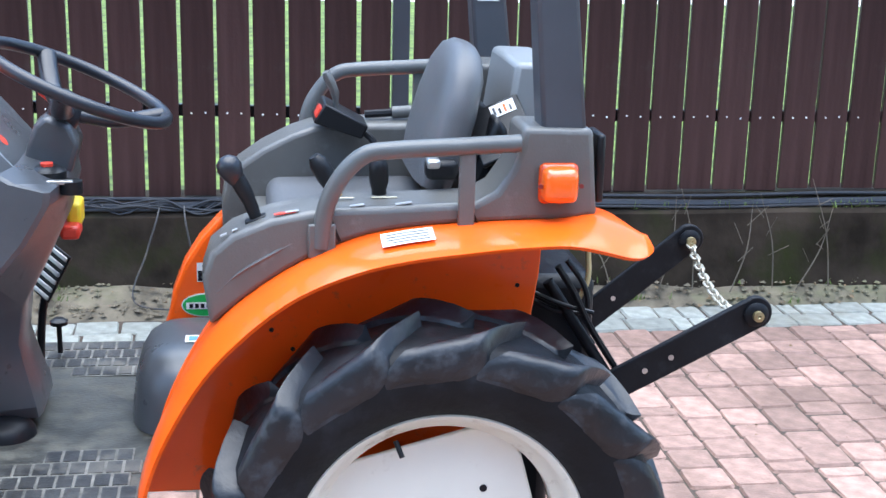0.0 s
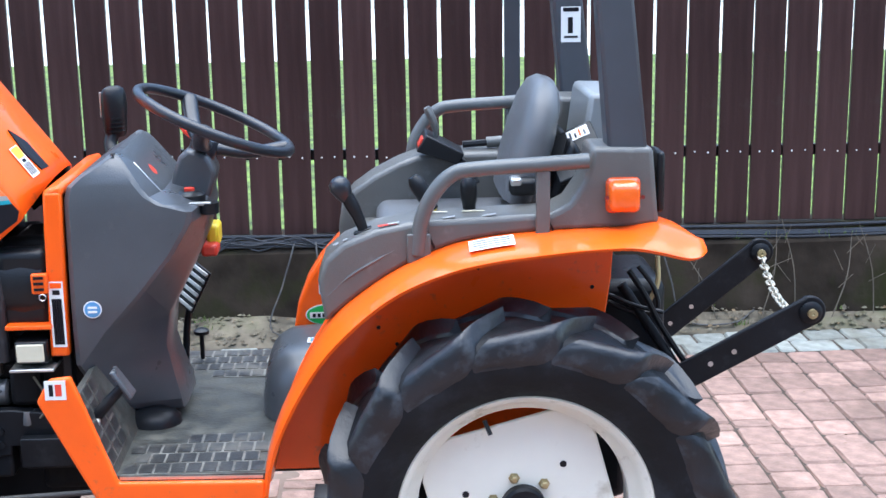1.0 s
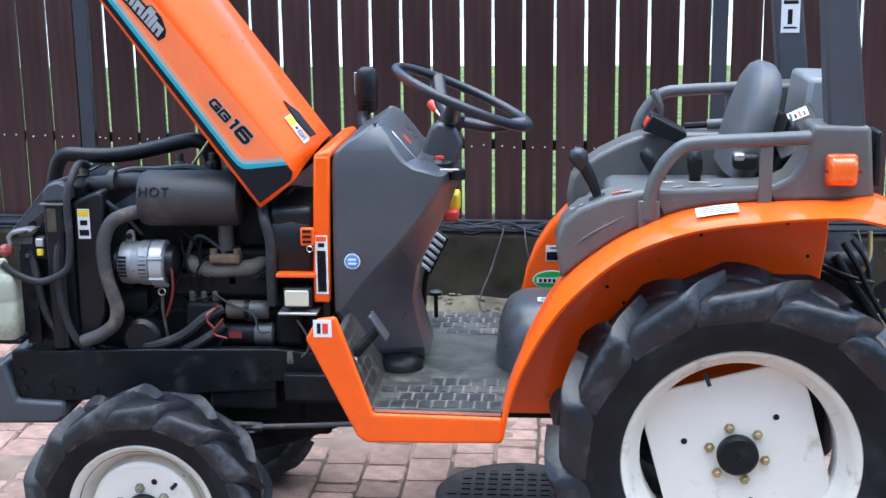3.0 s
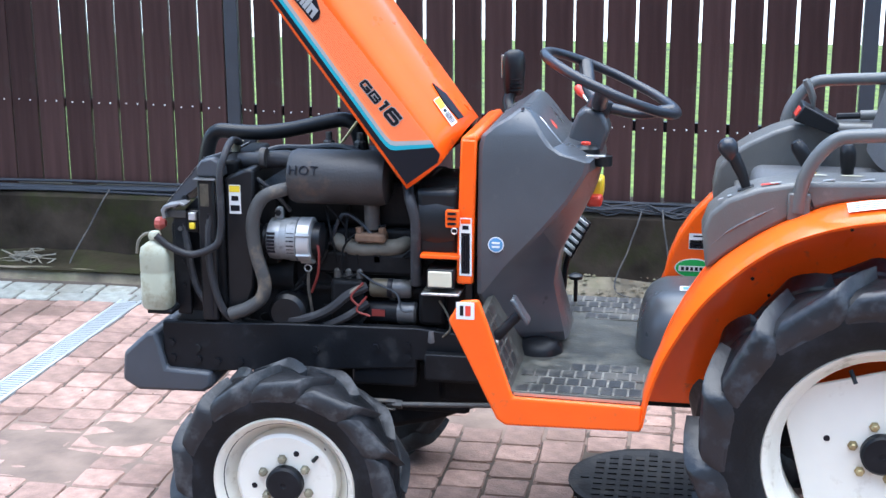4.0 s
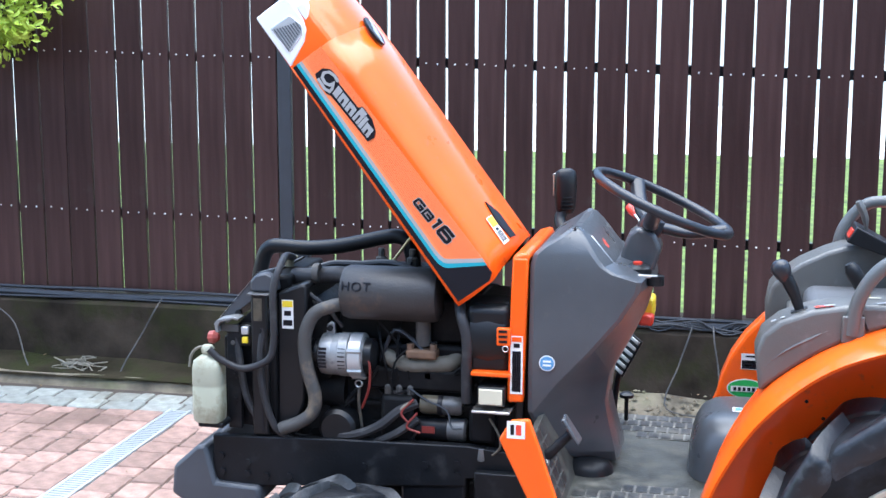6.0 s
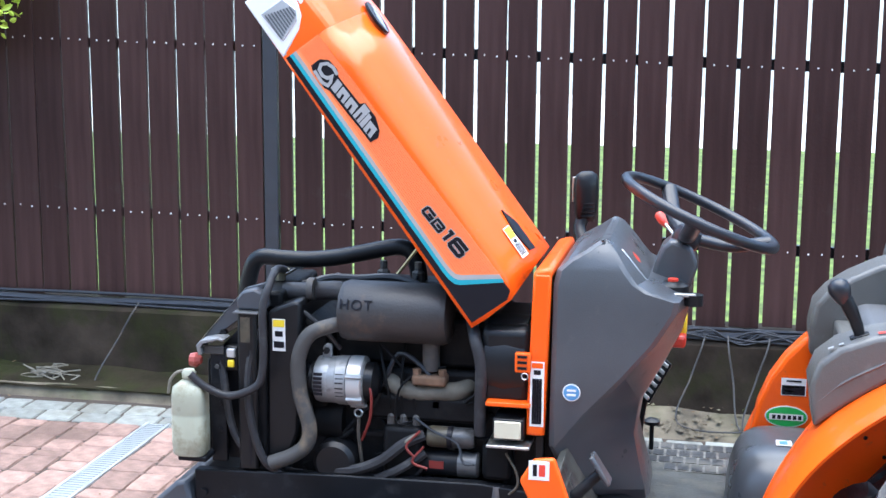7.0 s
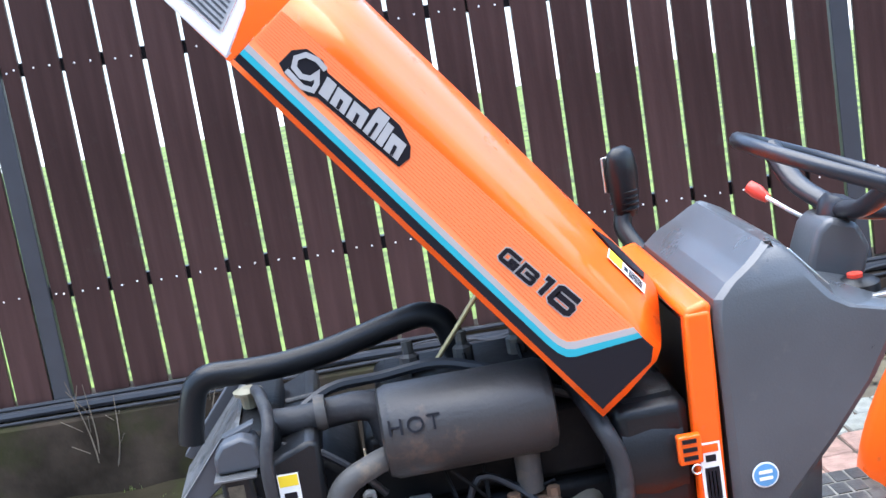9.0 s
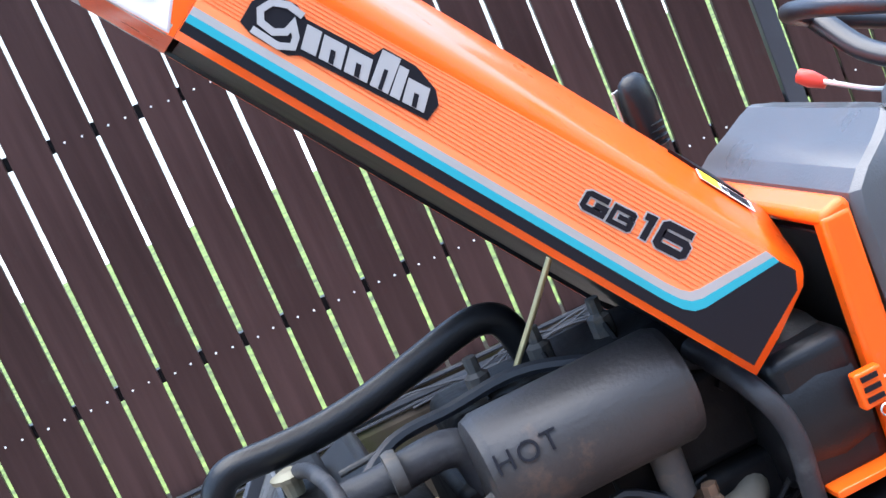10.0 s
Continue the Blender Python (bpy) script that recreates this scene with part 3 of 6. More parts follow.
# --- grey consoles over the fenders ---
REAR_BLOCK = [(0.300, 1.035), (0.285, 1.203), (0.155, 1.206), (0.150, 1.165), (0.135, 1.125), (0.108, 1.085), (0.07, 1.065)]


def console(side, low, top):
    return part("console", Prism(low + top, side * 0.335, side * 0.20), GREY, tractor, "textured grey plastic control console on the mudguard", bevel=0.012, segments=3)


near_console = console(-1, curve_points2([(-0.412, 0.835), (-0.335, 0.898), (-0.250, 0.953), (-0.150, 0.998), (-0.062, 1.016), (0.033, 1.024), (0.133, 1.028), (0.221, 1.030), (0.300, 1.035)])[:-1],
                       REAR_BLOCK + [(-0.05, 1.060), (-0.17, 1.056), (-0.215, 1.054), (-0.30, 1.038), (-0.37, 1.010), (-0.410, 0.975), (-0.425, 0.93)])
console(1, [(-0.392, 0.86), (0.30, 0.86)], [(x, z + 0.04) for x, z in REAR_BLOCK] + [(0.02, 1.112), (-0.10, 1.112), (-0.197, 1.106), (-0.242, 1.090), (-0.305, 1.058), (-0.356, 1.022), (-0.385, 0.985), (-0.394, 0.93)])
part("deck", Box(-0.34, 0.15, -0.20, 0.20, 0.90, 0.955), GREY, tractor, "grey plastic deck under the seat", bevel=0.008)
part("seam", Prism([(-0.18, 0.995), (-0.175, 0.997), (-0.195, 1.045), (-0.2, 1.045)], -0.3375, -0.3355), BLACK, near_console, smooth=0)
part("seam", Prism([(0.072, 1.027), (0.076, 1.027), (0.062, 1.062), (0.058, 1.062)], -0.3375, -0.3355), BLACK, near_console, smooth=0)
part("rear_cover", Prism([(0.15, 0.95), (0.29, 0.95), (0.278, 1.285), (0.188, 1.288), (0.168, 1.14)], -0.08, 0.20), COVER, tractor, "pale grey plastic panel behind the seat", bevel=0.012)
sticker(tractor, 0.172, 0.215, 1.155, 1.182, -0.1212, WHITE, ((0.1, 0.9, 0.2, 0.4, INK), (0.1, 0.7, 0.6, 0.8, INK)), "white instruction label")

pn_ = Vector((-0.38, -0.62, 0.69)).normalized()
pu_ = Vector((0.92, -0.10, 0.42)).normalized()
pu_ = (pu_ - pn_ * pu_.dot(pn_)).normalized()
pv_ = pn_.cross(pu_)
lab_m = Matrix.Translation((0.142, -0.135, 1.178)) @ Matrix(((pu_.x, pv_.x, pn_.x, 0), (pu_.y, pv_.y, pn_.y, 0), (pu_.z, pv_.z, pn_.z, 0), (0, 0, 0, 1)))
slant = part("slanted_panel", Box(-0.058, 0.058, -0.085, 0.050, -0.012, 0.0, lab_m), BLACK, tractor, "black slanted panel behind the seat", bevel=0.004)
sl = part("sticker", Box(-0.004, 0.046, 0.012, 0.042, 0.0005, 0.0012, lab_m), WHITE, slant, "white instruction label", smooth=0)
for k in range(4):
    part("print", Box(0.001 + 0.011 * k, 0.006 + 0.011 * k, 0.016, 0.036 - 0.006 * (k % 2), 0.0013, 0.0017, lab_m), (POST, INK, ORANGE, POST)[k], sl, smooth=0)

# --- roll bar ---
for side in (-1, 1):
    b = bmesh.new()
    y0, y1, up = (-0.325, -0.25, 0.0) if side < 0 else (0.405, 0.335, 0.035)
    loft(b, [[(xa + 0.014 * (side < 0), y, z) for xa, y in ((x0, y0), (x1, y0), (x1, y1), (x0, y1))] for x0, x1, z in ((0.178, 0.262, 1.18 + up), (0.152, 0.228, 1.50), (0.115, 0.19, 1.98))])
    rp = part("roll_bar_post", b, POST, tractor, "dark grey steel roll bar post", bevel=0.008)
    if side > 0:
        sticker(rp, 0.176, 0.226, 1.37, 1.46, 0.334, WHITE, ((0.1, 0.9, 0.86, 0.97, INK), (0.15, 0.85, 0.12, 0.18, INK), (0.35, 0.6, 0.25, 0.7, INK)), "white warning label with a pictogram")
part("roll_bar_top", Box(0.112, 0.188, -0.25, 0.335, 1.91, 1.98), POST, tractor, "dark grey steel roll bar crosspiece", bevel=0.008)

# --- direction lamp ---
lampb = bmesh.new()
box(lampb, 0.182, 0.256, -0.362, -0.336, 1.066, 1.143)
sig = part("direction_lamp", lampb, AMBER_DEEP, tractor, "amber direction indicator lamp", bevel=0.012, segments=3)
dome = bmesh.new()
rings = []
for yy, kk in ((-0.360, 1.0), (-0.372, 0.97), (-0.381, 0.88), (-0.387, 0.70), (-0.3895, 0.42)):
    rings.append([(0.219 + 0.034 * kk * math.copysign(abs(math.cos(a_)) ** 0.45, math.cos(a_)), yy, 1.1045 + 0.0345 * kk * math.copysign(abs(math.sin(a_)) ** 0.45, math.sin(a_))) for a_ in (2 * math.pi * q / 32 for q in range(32))])
loft(dome, rings)
part("lens", dome, AMBER, sig, "domed amber lens", smooth=50)
part("lamp_base", Box(0.186, 0.252, -0.345, -0.335, 1.07, 1.138), BLACK, sig, bevel=0.003)
for x_ in (0.1815, 0.2565):
    part("lens_screw", Lathe([(0.0045, 0.0), (0.0045, -0.003), (0.0, -0.003)], (x_, -0.372, 1.104), seg=8), WIRE_RED, sig)
part("rear_lamp", Box(0.296, 0.312, -0.325, -0.24, 1.06, 1.19), BLACK, tractor, "black rubber-edged rear lamp", bevel=0.006)

part("crease", Tube([(-0.405, -0.3345, 0.895), (-0.36, -0.3345, 0.937), (-0.305, -0.3345, 0.970), (-0.262, -0.3345, 0.993)], [0.001, 0.0035, 0.0035, 0.001], seg=6, smooth=3), GREY, near_console, "moulded crease")
for x, z, w_, mm in ((-0.385, 1.006, 0.012, SILVER), (-0.365, 1.015, 0.010, SILVER), (-0.275, 1.0455, 0.040, RED), (-0.262, 1.0485, 0.024, SILVER), (-0.145, 1.0585, 0.026, SILVER), (-0.06, 1.0615, 0.030, SILVER)):
    part("legend", Box(-w_ / 2, w_ / 2, -0.006, 0.006, 0.0, 0.0014, Matrix.Translation((x, -0.318, z)) @ Matrix.Rotation(radians(-22 if x < -0.3 else -8), 4, 'Y')), mm, near_console, smooth=0)

# --- armrest rails ---
for side in (-1, 1):
    y, up = side * 0.345, 0.045 * (side > 0)
    rail = part("armrest_rail", Tube([(-0.212, side * 0.335, 0.985), (-0.203, side * 0.339, 1.06 + up), (-0.175, y, 1.12 + up), (-0.135, y, 1.158 + up), (-0.085, y, 1.167 + up), (0.03, y, 1.173 + up), (0.147, y, 1.179 + up)], 0.0165, seg=14, smooth=6), RAIL_GREY, tractor, "grey-painted tubular armrest rail")
    part("support", Box(0.036, 0.066, side * 0.352, side * 0.340, 1.0, 1.172 + up), GREY, rail, "flat rail support", bevel=0.003)
    part("foot", Box(-0.235, -0.185, side * 0.345, side * 0.335, 0.965, 1.03), GREY, rail, bevel=0.004)

# --- seat ---
sb_ = bmesh.new()
rings = []
for t, w, th in ((0.0, 0.18, 0.040), (0.25, 0.19, 0.047), (0.55, 0.188, 0.047), (0.8, 0.165, 0.042), (0.94, 0.12, 0.032), (1.0, 0.065, 0.018)):
    cx, cz = 0.02 + 0.075 * t, 1.05 + 0.268 * t
    nrm = Vector((0.96, 0, -0.27))
    ring = []
    for k in range(20):
        a = 2 * math.pi * k / 20
        u, v = math.copysign(abs(math.cos(a)) ** 0.6, math.cos(a)), math.copysign(abs(math.sin(a)) ** 0.6, math.sin(a))
        ring.append(Vector((cx, u * w, cz)) + nrm * th * v)
    rings.append(ring)
loft(sb_, rings)
seat = part("seat", sb_, SEAT, tractor, "grey vinyl seat with a rounded backrest", smooth=60)
part("cushion", Box(-0.30, 0.03, -0.19, 0.19, 0.92, 1.005), SEAT, seat, bevel=0.03, segments=4)
part("back_shell", Prism([(0.075, 1.04), (0.13, 1.02), (0.165, 1.16), (0.135, 1.20)], -0.17, 0.17), BLACK, seat, "black plastic seat back shell", bevel=0.015)
part("buckle", Box(-0.008, 0.055, -0.23, -0.19, 1.082, 1.122), BLACK, seat, "black seat belt buckle with a chromed cap", bevel=0.012)
part("buckle_cap", Box(-0.006, 0.02, -0.232, -0.19, 1.105, 1.124), STEEL, seat, bevel=0.006)

# --- levers on the consoles ---
lev = part("gear_lever", Tube([(-0.322, -0.285, 1.015), (-0.338, -0.285, 1.06), (-0.360, -0.285, 1.105)], [0.0105, 0.0115, 0.0125, 0.014, 0.015, 0.015], seg=12, smooth=4), BLACK, tractor, "black lever with a rounded grey knob")
part("knob", Lathe([(0.0, -0.030), (0.013, -0.026), (0.019, -0.012), (0.0235, 0.004), (0.020, 0.018), (0.010, 0.026), (0.0, 0.027)], (0, 0, 0), axis='Z', seg=20), WHEEL_GRIP, lev).data.transform(Matrix.Translation((-0.371, -0.285, 1.120)) @ Matrix.Rotation(radians(-24), 4, 'Y'))
part("gate", Box(-0.345, -0.305, -0.298, -0.272, 1.020, 1.025, Matrix.Translation((-0.325, 0, 1.02)) @ Matrix.Rotation(radians(-20), 4, 'Y') @ Matrix.Translation((0.325, 0, -1.014))), BLACK, lev, bevel=0.003)
for x0, z0, x1, z1, y, r_ in ((-0.176, 1.062, -0.218, 1.132, -0.225, 0.020), (-0.096, 1.058, -0.098, 1.128, -0.225, 0.020)):
    l2 = part("hand_lever", Tube([(x0, y, z0 - 0.03), (x0, y, z0)], 0.010, seg=8, smooth=0), YELLOW, tractor, "black paddle lever on a yellow stalk")
    part("grip", Tube([(x0, y, z0 - 0.004), ((x0 + x1) / 2, y, (z0 + z1) / 2), (x1, y, z1)], [r_ * 0.8, r_, r_ * 1.05, r_, r_ * 0.6], seg=14, smooth=3, flat=0.9), BLACK, l2)
    part("legend", Box(x0 - 0.018, x0 + 0.03, y - 0.043, y - 0.037, 1.0602, 1.0612), CREAMBOX, l2, "pale printed legend", smooth=0)
qb = part("lever_bracket", Prism([(-0.175, 1.172), (-0.084, 1.122), (-0.098, 1.094), (-0.200, 1.130)], 0.12, 0.24), BLACK, tractor, "black position control lever bracket with a red label", bevel=0.004)
part("red_label", Prism([(-0.190, 1.140), (-0.181, 1.160), (-0.186, 1.162), (-0.196, 1.142)], 0.125, 0.185), RED, qb, smooth=0)
part("paddle", Tube([(-0.150, 0.17, 1.13), (-0.152, 0.17, 1.185), (-0.172, 0.17, 1.232)], [0.008, 0.012, 0.019, 0.021, 0.016], seg=12, smooth=4, flat=0.5), GREY, qb, "grey paddle lever")
part("arm", Tube([(-0.10, 0.15, 1.11), (-0.075, 0.14, 1.09), (-0.055, 0.12, 1.05)], 0.008, seg=8), BLACK_STEEL, qb)
cyl = part("gas_strut", Tube([(-0.02, 0.26, 1.128), (0.10, 0.26, 1.135)], 0.014, seg=12, smooth=0), RAIL_GREY, tractor, "grey strut beside the seat")
part("rod", Tube([(-0.08, 0.26, 1.124), (-0.015, 0.26, 1.128)], 0.009, seg=8, smooth=0), BLACK_STEEL, cyl)

# --- dashboard cowl ---
def cowl_ring(z, xf, wf, xc, xr, wr):
    """A level section: flat side from the front to the crease, then tapering in to the rear."""
    half = [(xf, wf * 0.96), (xf + 0.012, wf), (xc - 0.012, wf), (xc, wf - 0.006), (xr - 0.006, wr + 0.006), (xr, wr * 0.75)]
    half = [(x / 1.018, w * 0.945) for x, w in half]
    return [(x, -w, z) for x, w in half] + [(x, w, z) for x, w in half[::-1]]


cb = bmesh.new()
loft(cb, [cowl_ring(*v) for v in ((0.572, -0.880, 0.115, -0.860, -0.765, 0.105), (0.595, -0.915, 0.145, -0.893, -0.768, 0.105), (0.63, -0.945, 0.175, -0.922, -0.778, 0.095), (0.675, -0.972, 0.21, -0.947, -0.790, 0.085), (0.72, -0.988, 0.235, -0.962, -0.800, 0.08), (0.80, -0.987, 0.245, -0.902, -0.790, 0.075),
                                  (0.89, -0.986, 0.247, -0.820, -0.742, 0.085), (0.97, -0.985, 0.246, -0.754, -0.704, 0.10), (1.04, -0.985, 0.244, -0.712, -0.686, 0.13), (1.066, -0.985, 0.243, -0.708, -0.692, 0.15), (1.082, -0.985, 0.242, -0.770, -0.725, 0.15),
                                  (1.10, -0.984, 0.240, -0.800, -0.780, 0.17), (1.125, -0.978, 0.235, -0.820, -0.804, 0.18), (1.145, -0.956, 0.228, -0.834, -0.820, 0.185), (1.165, -0.922, 0.217, -0.848, -0.838, 0.19), (1.182, -0.898, 0.206, -0.862, -0.854, 0.19), (1.190, -0.886, 0.195, -0.874, -0.868, 0.18))])
cowl = part("dashboard_cowl", cb, COWL, tractor, "dark grey plastic dashboard cowl", smooth=24, bevel=0.006)
LENS_M = Matrix.Translation((-0.797, 0, 1.128)) @ Matrix.Rotation(radians(50), 4, 'Y')
part("instrument_cover", Box(-0.046, 0.042, -0.150, 0.150, -0.006, 0.002, LENS_M), SMOKE, cowl, "smoky transparent instrument cover", bevel=0.004)
# the highlight along the cover's edge, made as a thin steel strip
part("cover_rim", Box(-0.048, 0.044, -0.154, -0.150, -0.006, 0.004, LENS_M), STEEL, cowl, "bright edge of the instrument cover", bevel=0.002)
part("warning_lamp", Lathe([(0.018, 0), (0.018, 0.002), (0.0, 0.003)], (0, 0, 0), axis='Z', seg=14), RED, cowl, "red warning lamp").data.transform(LENS_M @ Matrix.Translation((-0.01, -0.07, 0.002)))
part("switch_base", Lathe([(0.034, -0.02), (0.034, 0.006), (0.022, 0.014), (0.0, 0.014)], (-0.712, -0.115, 1.078), axis='Z', seg=20), BLACK, cowl, "black ignition switch")
part("key", Box(-0.722, -0.662, -0.165, -0.15, 1.066, 1.074), STEEL, cowl, "ignition key", bevel=0.002)
part("switch_base", Lathe([(0.022, -0.02), (0.022, 0.004), (0.0, 0.005)], (-0.668, -0.145, 1.066), axis='Z', seg=16), BLACK, cowl)
part("red_button", Lathe([(0.012, 0), (0.012, 0.006), (0.0, 0.008)], (-0.714, -0.112, 1.092), axis='Z', seg=16), RED, cowl, "red push button")
bl = bmesh.new()
disc_sheet(bl, -0.921, -0.2350, 0.853, 0.020, 0.020)
bs = part("round_sticker", bl, WHITE, cowl, "round blue and white sticker")
bl = bmesh.new()
disc_sheet(bl, -0.921, -0.2362, 0.853, 0.0175, 0.0175)
part("print", bl, BLUE, bs)
for z in (0.858, 0.848):
    part("print", Box(-0.931, -0.911, -0.2382, -0.2374, z - 0.0025, z + 0.0025), WHITE, bs, smooth=0)

# --- orange dashboard frame ---
for y0, y1 in ((0.203, 0.231), (-0.231, -0.203)):
    fr = Prism([(-1.022, 0.745), (-0.980, 0.745), (-0.973, 1.02), (-0.971, 1.116), (-1.010, 1.116), (-1.014, 1.02)], y0, y1)
    dash_frame = part("dashboard_frame", fr, ORANGE, tractor, "orange sheet-metal dashboard frame", bevel=0.006)
part("frame_top", Prism([(-1.012, 1.104), (-1.010, 1.121), (-0.973, 1.131), (-0.968, 1.118), (-0.970, 1.104)], -0.228, 0.228), ORANGE, dash_frame, bevel=0.008)
sticker(dash_frame, -1.013, -0.982, 0.768, 0.918, -0.2315, WHITE, ((0.1, 0.9, 0.90, 0.98, ORANGE), (0.25, 0.75, 0.80, 0.87, INK), (0.15, 0.85, 0.04, 0.74, INK), (0.28, 0.34, 0.08, 0.7, WHITE), (0.45, 0.51, 0.08, 0.7, WHITE), (0.62, 0.68, 0.08, 0.7, WHITE)), "tall white warning label with small print")
part("firewall", Box(-1.004, -0.984, -0.20, 0.20, 0.55, 1.095), BLACK, tractor, "black sheet-metal bulkhead", bevel=0.003)

# --- step, floor and mat ---
for side in (1, -1):
    stb = Prism([(-1.003, 0.716), (-0.975, 0.765), (-0.930, 0.770), (-0.905, 0.70), (-0.848, 0.532), (-0.545, 0.526), (-0.545, 0.463), (-0.866, 0.459), (-0.887, 0.474), (-0.905, 0.512)], side * 0.455, side * 0.437)
    step = part("step_frame", stb, ORANGE, tractor, "orange footplate edge", bevel=0.007, segments=3)
sticker(step, -0.983, -0.940, 0.722, 0.764, -0.4555, WHITE, ((0.2, 0.4, 0.2, 0.8, INK), (0.5, 0.8, 0.2, 0.8, RED)), "small white safety label")
flb = Prism([(-0.945, 0.708), (-0.930, 0.714), (-0.855, 0.542), (-0.536, 0.538), (-0.536, 0.52), (-0.86, 0.52)], -0.437, 0.437)
floor_plate = part("footplate", flb, MAT, tractor, "dusty black rubber mat on the footplate", smooth=0)
part("floor_panel", Box(-0.536, -0.40, -0.245, 0.312, 0.52, 0.538), MAT, floor_plate, smooth=0)
rb, wb = bmesh.new(), bmesh.new()
rm = random.Random(3)
for side in (-1, 1):
    for row in range(4):
        ya = 0.430 - 0.057 * row
        yb = ya - 0.0515
        for k in range(9):
            x = -0.848 + 0.0335 * k + (0.016 if row % 2 else 0.0)
            if x > -0.578 or (row == 3 and k < 3):
                continue
            box(wb, x, x + 0.0335, side * ya, side * (ya - 0.057), 0.536, 0.5415)
            box(rb, x + 0.003, x + 0.0305, side * (ya - 0.003), side * (ya - 0.053 + rm.uniform(0, 0.003)), 0.5405, 0.5430)
        if row == 3:
            continue
        for k in range(5):
            t0, t1 = 0.04 + 0.155 * k, 0.195 + 0.155 * k
            p0, p1 = Vector((-0.860, 0, 0.551)), Vector((-0.948, 0, 0.75))
            for bm_, g_, up in ((wb, 0.0, 0.003), (rb, 0.018, 0.0045)):
                a_, b_ = p0.lerp(p1, t0 + g_), p0.lerp(p1, t1 - g_)
                nrm = Vector((0.9, 0, 0.44)) * up
                prism(bm_, [(a_.x, a_.z), (b_.x, b_.z), (b_.x + nrm.x, b_.z + nrm.z), (a_.x + nrm.x, a_.z + nrm.z)], side * (ya - 0.25 * g_), side * (yb + 0.25 * g_))
tagged(part("mat_ridge", wb, MAT_WORN, floor_plate, "worn pale ridges of the rubber mat", smooth=0), kind="stuff")
# thin pads on the ridges; their dark colour carries the shade of the recesses
tagged(part("mat_cell", rb, MAT_CELL_DARK, floor_plate, "dark cells of the rubber mat, recess shade put into the colour", smooth=0), kind="stuff")
part("mat_edge", Prism([(-0.848, 0.533), (-0.55, 0.527), (-0.55, 0.534), (-0.848, 0.540)], -0.4385, -0.428), STEEL, floor_plate, "worn bright edge of the mat", smooth=0)
tb = bmesh.new()
rings = []
for z, k in ((0.54, 1.0), (0.58, 0.985), (0.62, 0.95), (0.655, 0.88), (0.677, 0.79), (0.692, 0.65), (0.699, 0.47), (0.702, 0.25)):
    rings.append([(-0.445 + 0.135 * k * math.copysign(abs(math.cos(a_)) ** 0.6, math.cos(a_)), 0.03 + 0.185 * k * math.copysign(abs(math.sin(a_)) ** 0.6, math.sin(a_)), z) for a_ in (2 * math.pi * j / 32 for j in range(32))])
loft(tb, rings)
part("tunnel_cover", tb, COWL, tractor, "rounded grey plastic tunnel cover", smooth=60)
part("pedal_boot", Lathe([(0.062, 0), (0.058, 0.02), (0.044, 0.036), (0.02, 0.043), (0.0, 0.044)], (-0.822, -0.11, 0.535), axis='Z', seg=20), BLACK_STEEL, tractor, "dusty black rubber boot on the footplate")
ped = part("pedal", Tube([(-0.905, -0.36, 0.648), (-0.872, -0.36, 0.685), (-0.846, -0.36, 0.712)], [0.014, 0.013, 0.012, 0.011], seg=10, smooth=3), BLACK_STEEL, tractor, "dark steel foot pedal with a worn pad")
part("pedal_pad", Box(-0.037, 0.037, -0.024, 0.024, -0.007, 0.005, Matrix.Translation((-0.842, -0.36, 0.724)) @ Matrix.Rotation(radians(57), 4, 'Y')), COWL, ped, "worn grey pedal pad", bevel=0.005)
part("pedal_foot", Tube([(-0.91, -0.40, 0.64), (-0.90, -0.385, 0.636), (-0.90, -0.36, 0.648)], 0.007, seg=8, smooth=3), STEEL, ped, "bright pedal pivot")
ped2 = part("brake_pedal", Tube([(-0.80, 0.25, 0.56), (-0.79, 0.255, 0.68), (-0.775, 0.26, 0.74)], 0.009, seg=8, smooth=3), BLACK_STEEL, tractor, "dark brake pedal with a ribbed pad")
pu = Vector((0.45, 0.0, 0.893)).normalized()
pv = Vector((0.55, -0.6, -0.277)).normalized()
pn = pv.cross(pu).normalized()
PB = Matrix.Translation((-0.772, 0.25, 0.772)) @ Matrix(((pu.x, pv.x, pn.x, 0), (pu.y, pv.y, pn.y, 0), (pu.z, pv.z, pn.z, 0), (0, 0, 0, 1)))
part("pad", Box(-0.058, 0.060, -0.038, 0.038, -0.006, 0.0, PB), BLACK_STEEL, ped2, bevel=0.003)
for k in range(6):
    part("pad_rib", Box(-0.053 + 0.0195 * k, -0.043 + 0.0195 * k, -0.035, 0.035, 0.0, 0.005, PB), SILVER, ped2, bevel=0.002)
st = part("floor_knob", Tube([(-0.768, 0.34, 0.55), (-0.768, 0.34, 0.62)], 0.006, seg=8, smooth=0), BLACK_STEEL, tractor, "mushroom-shaped foot button")
part("knob", Lathe([(0.0, 0), (0.02, 0.001), (0.021, 0.01), (0.012, 0.016), (0.0, 0.016)], (-0.768, 0.34, 0.618), axis='Z', seg=16), BLACK, st)

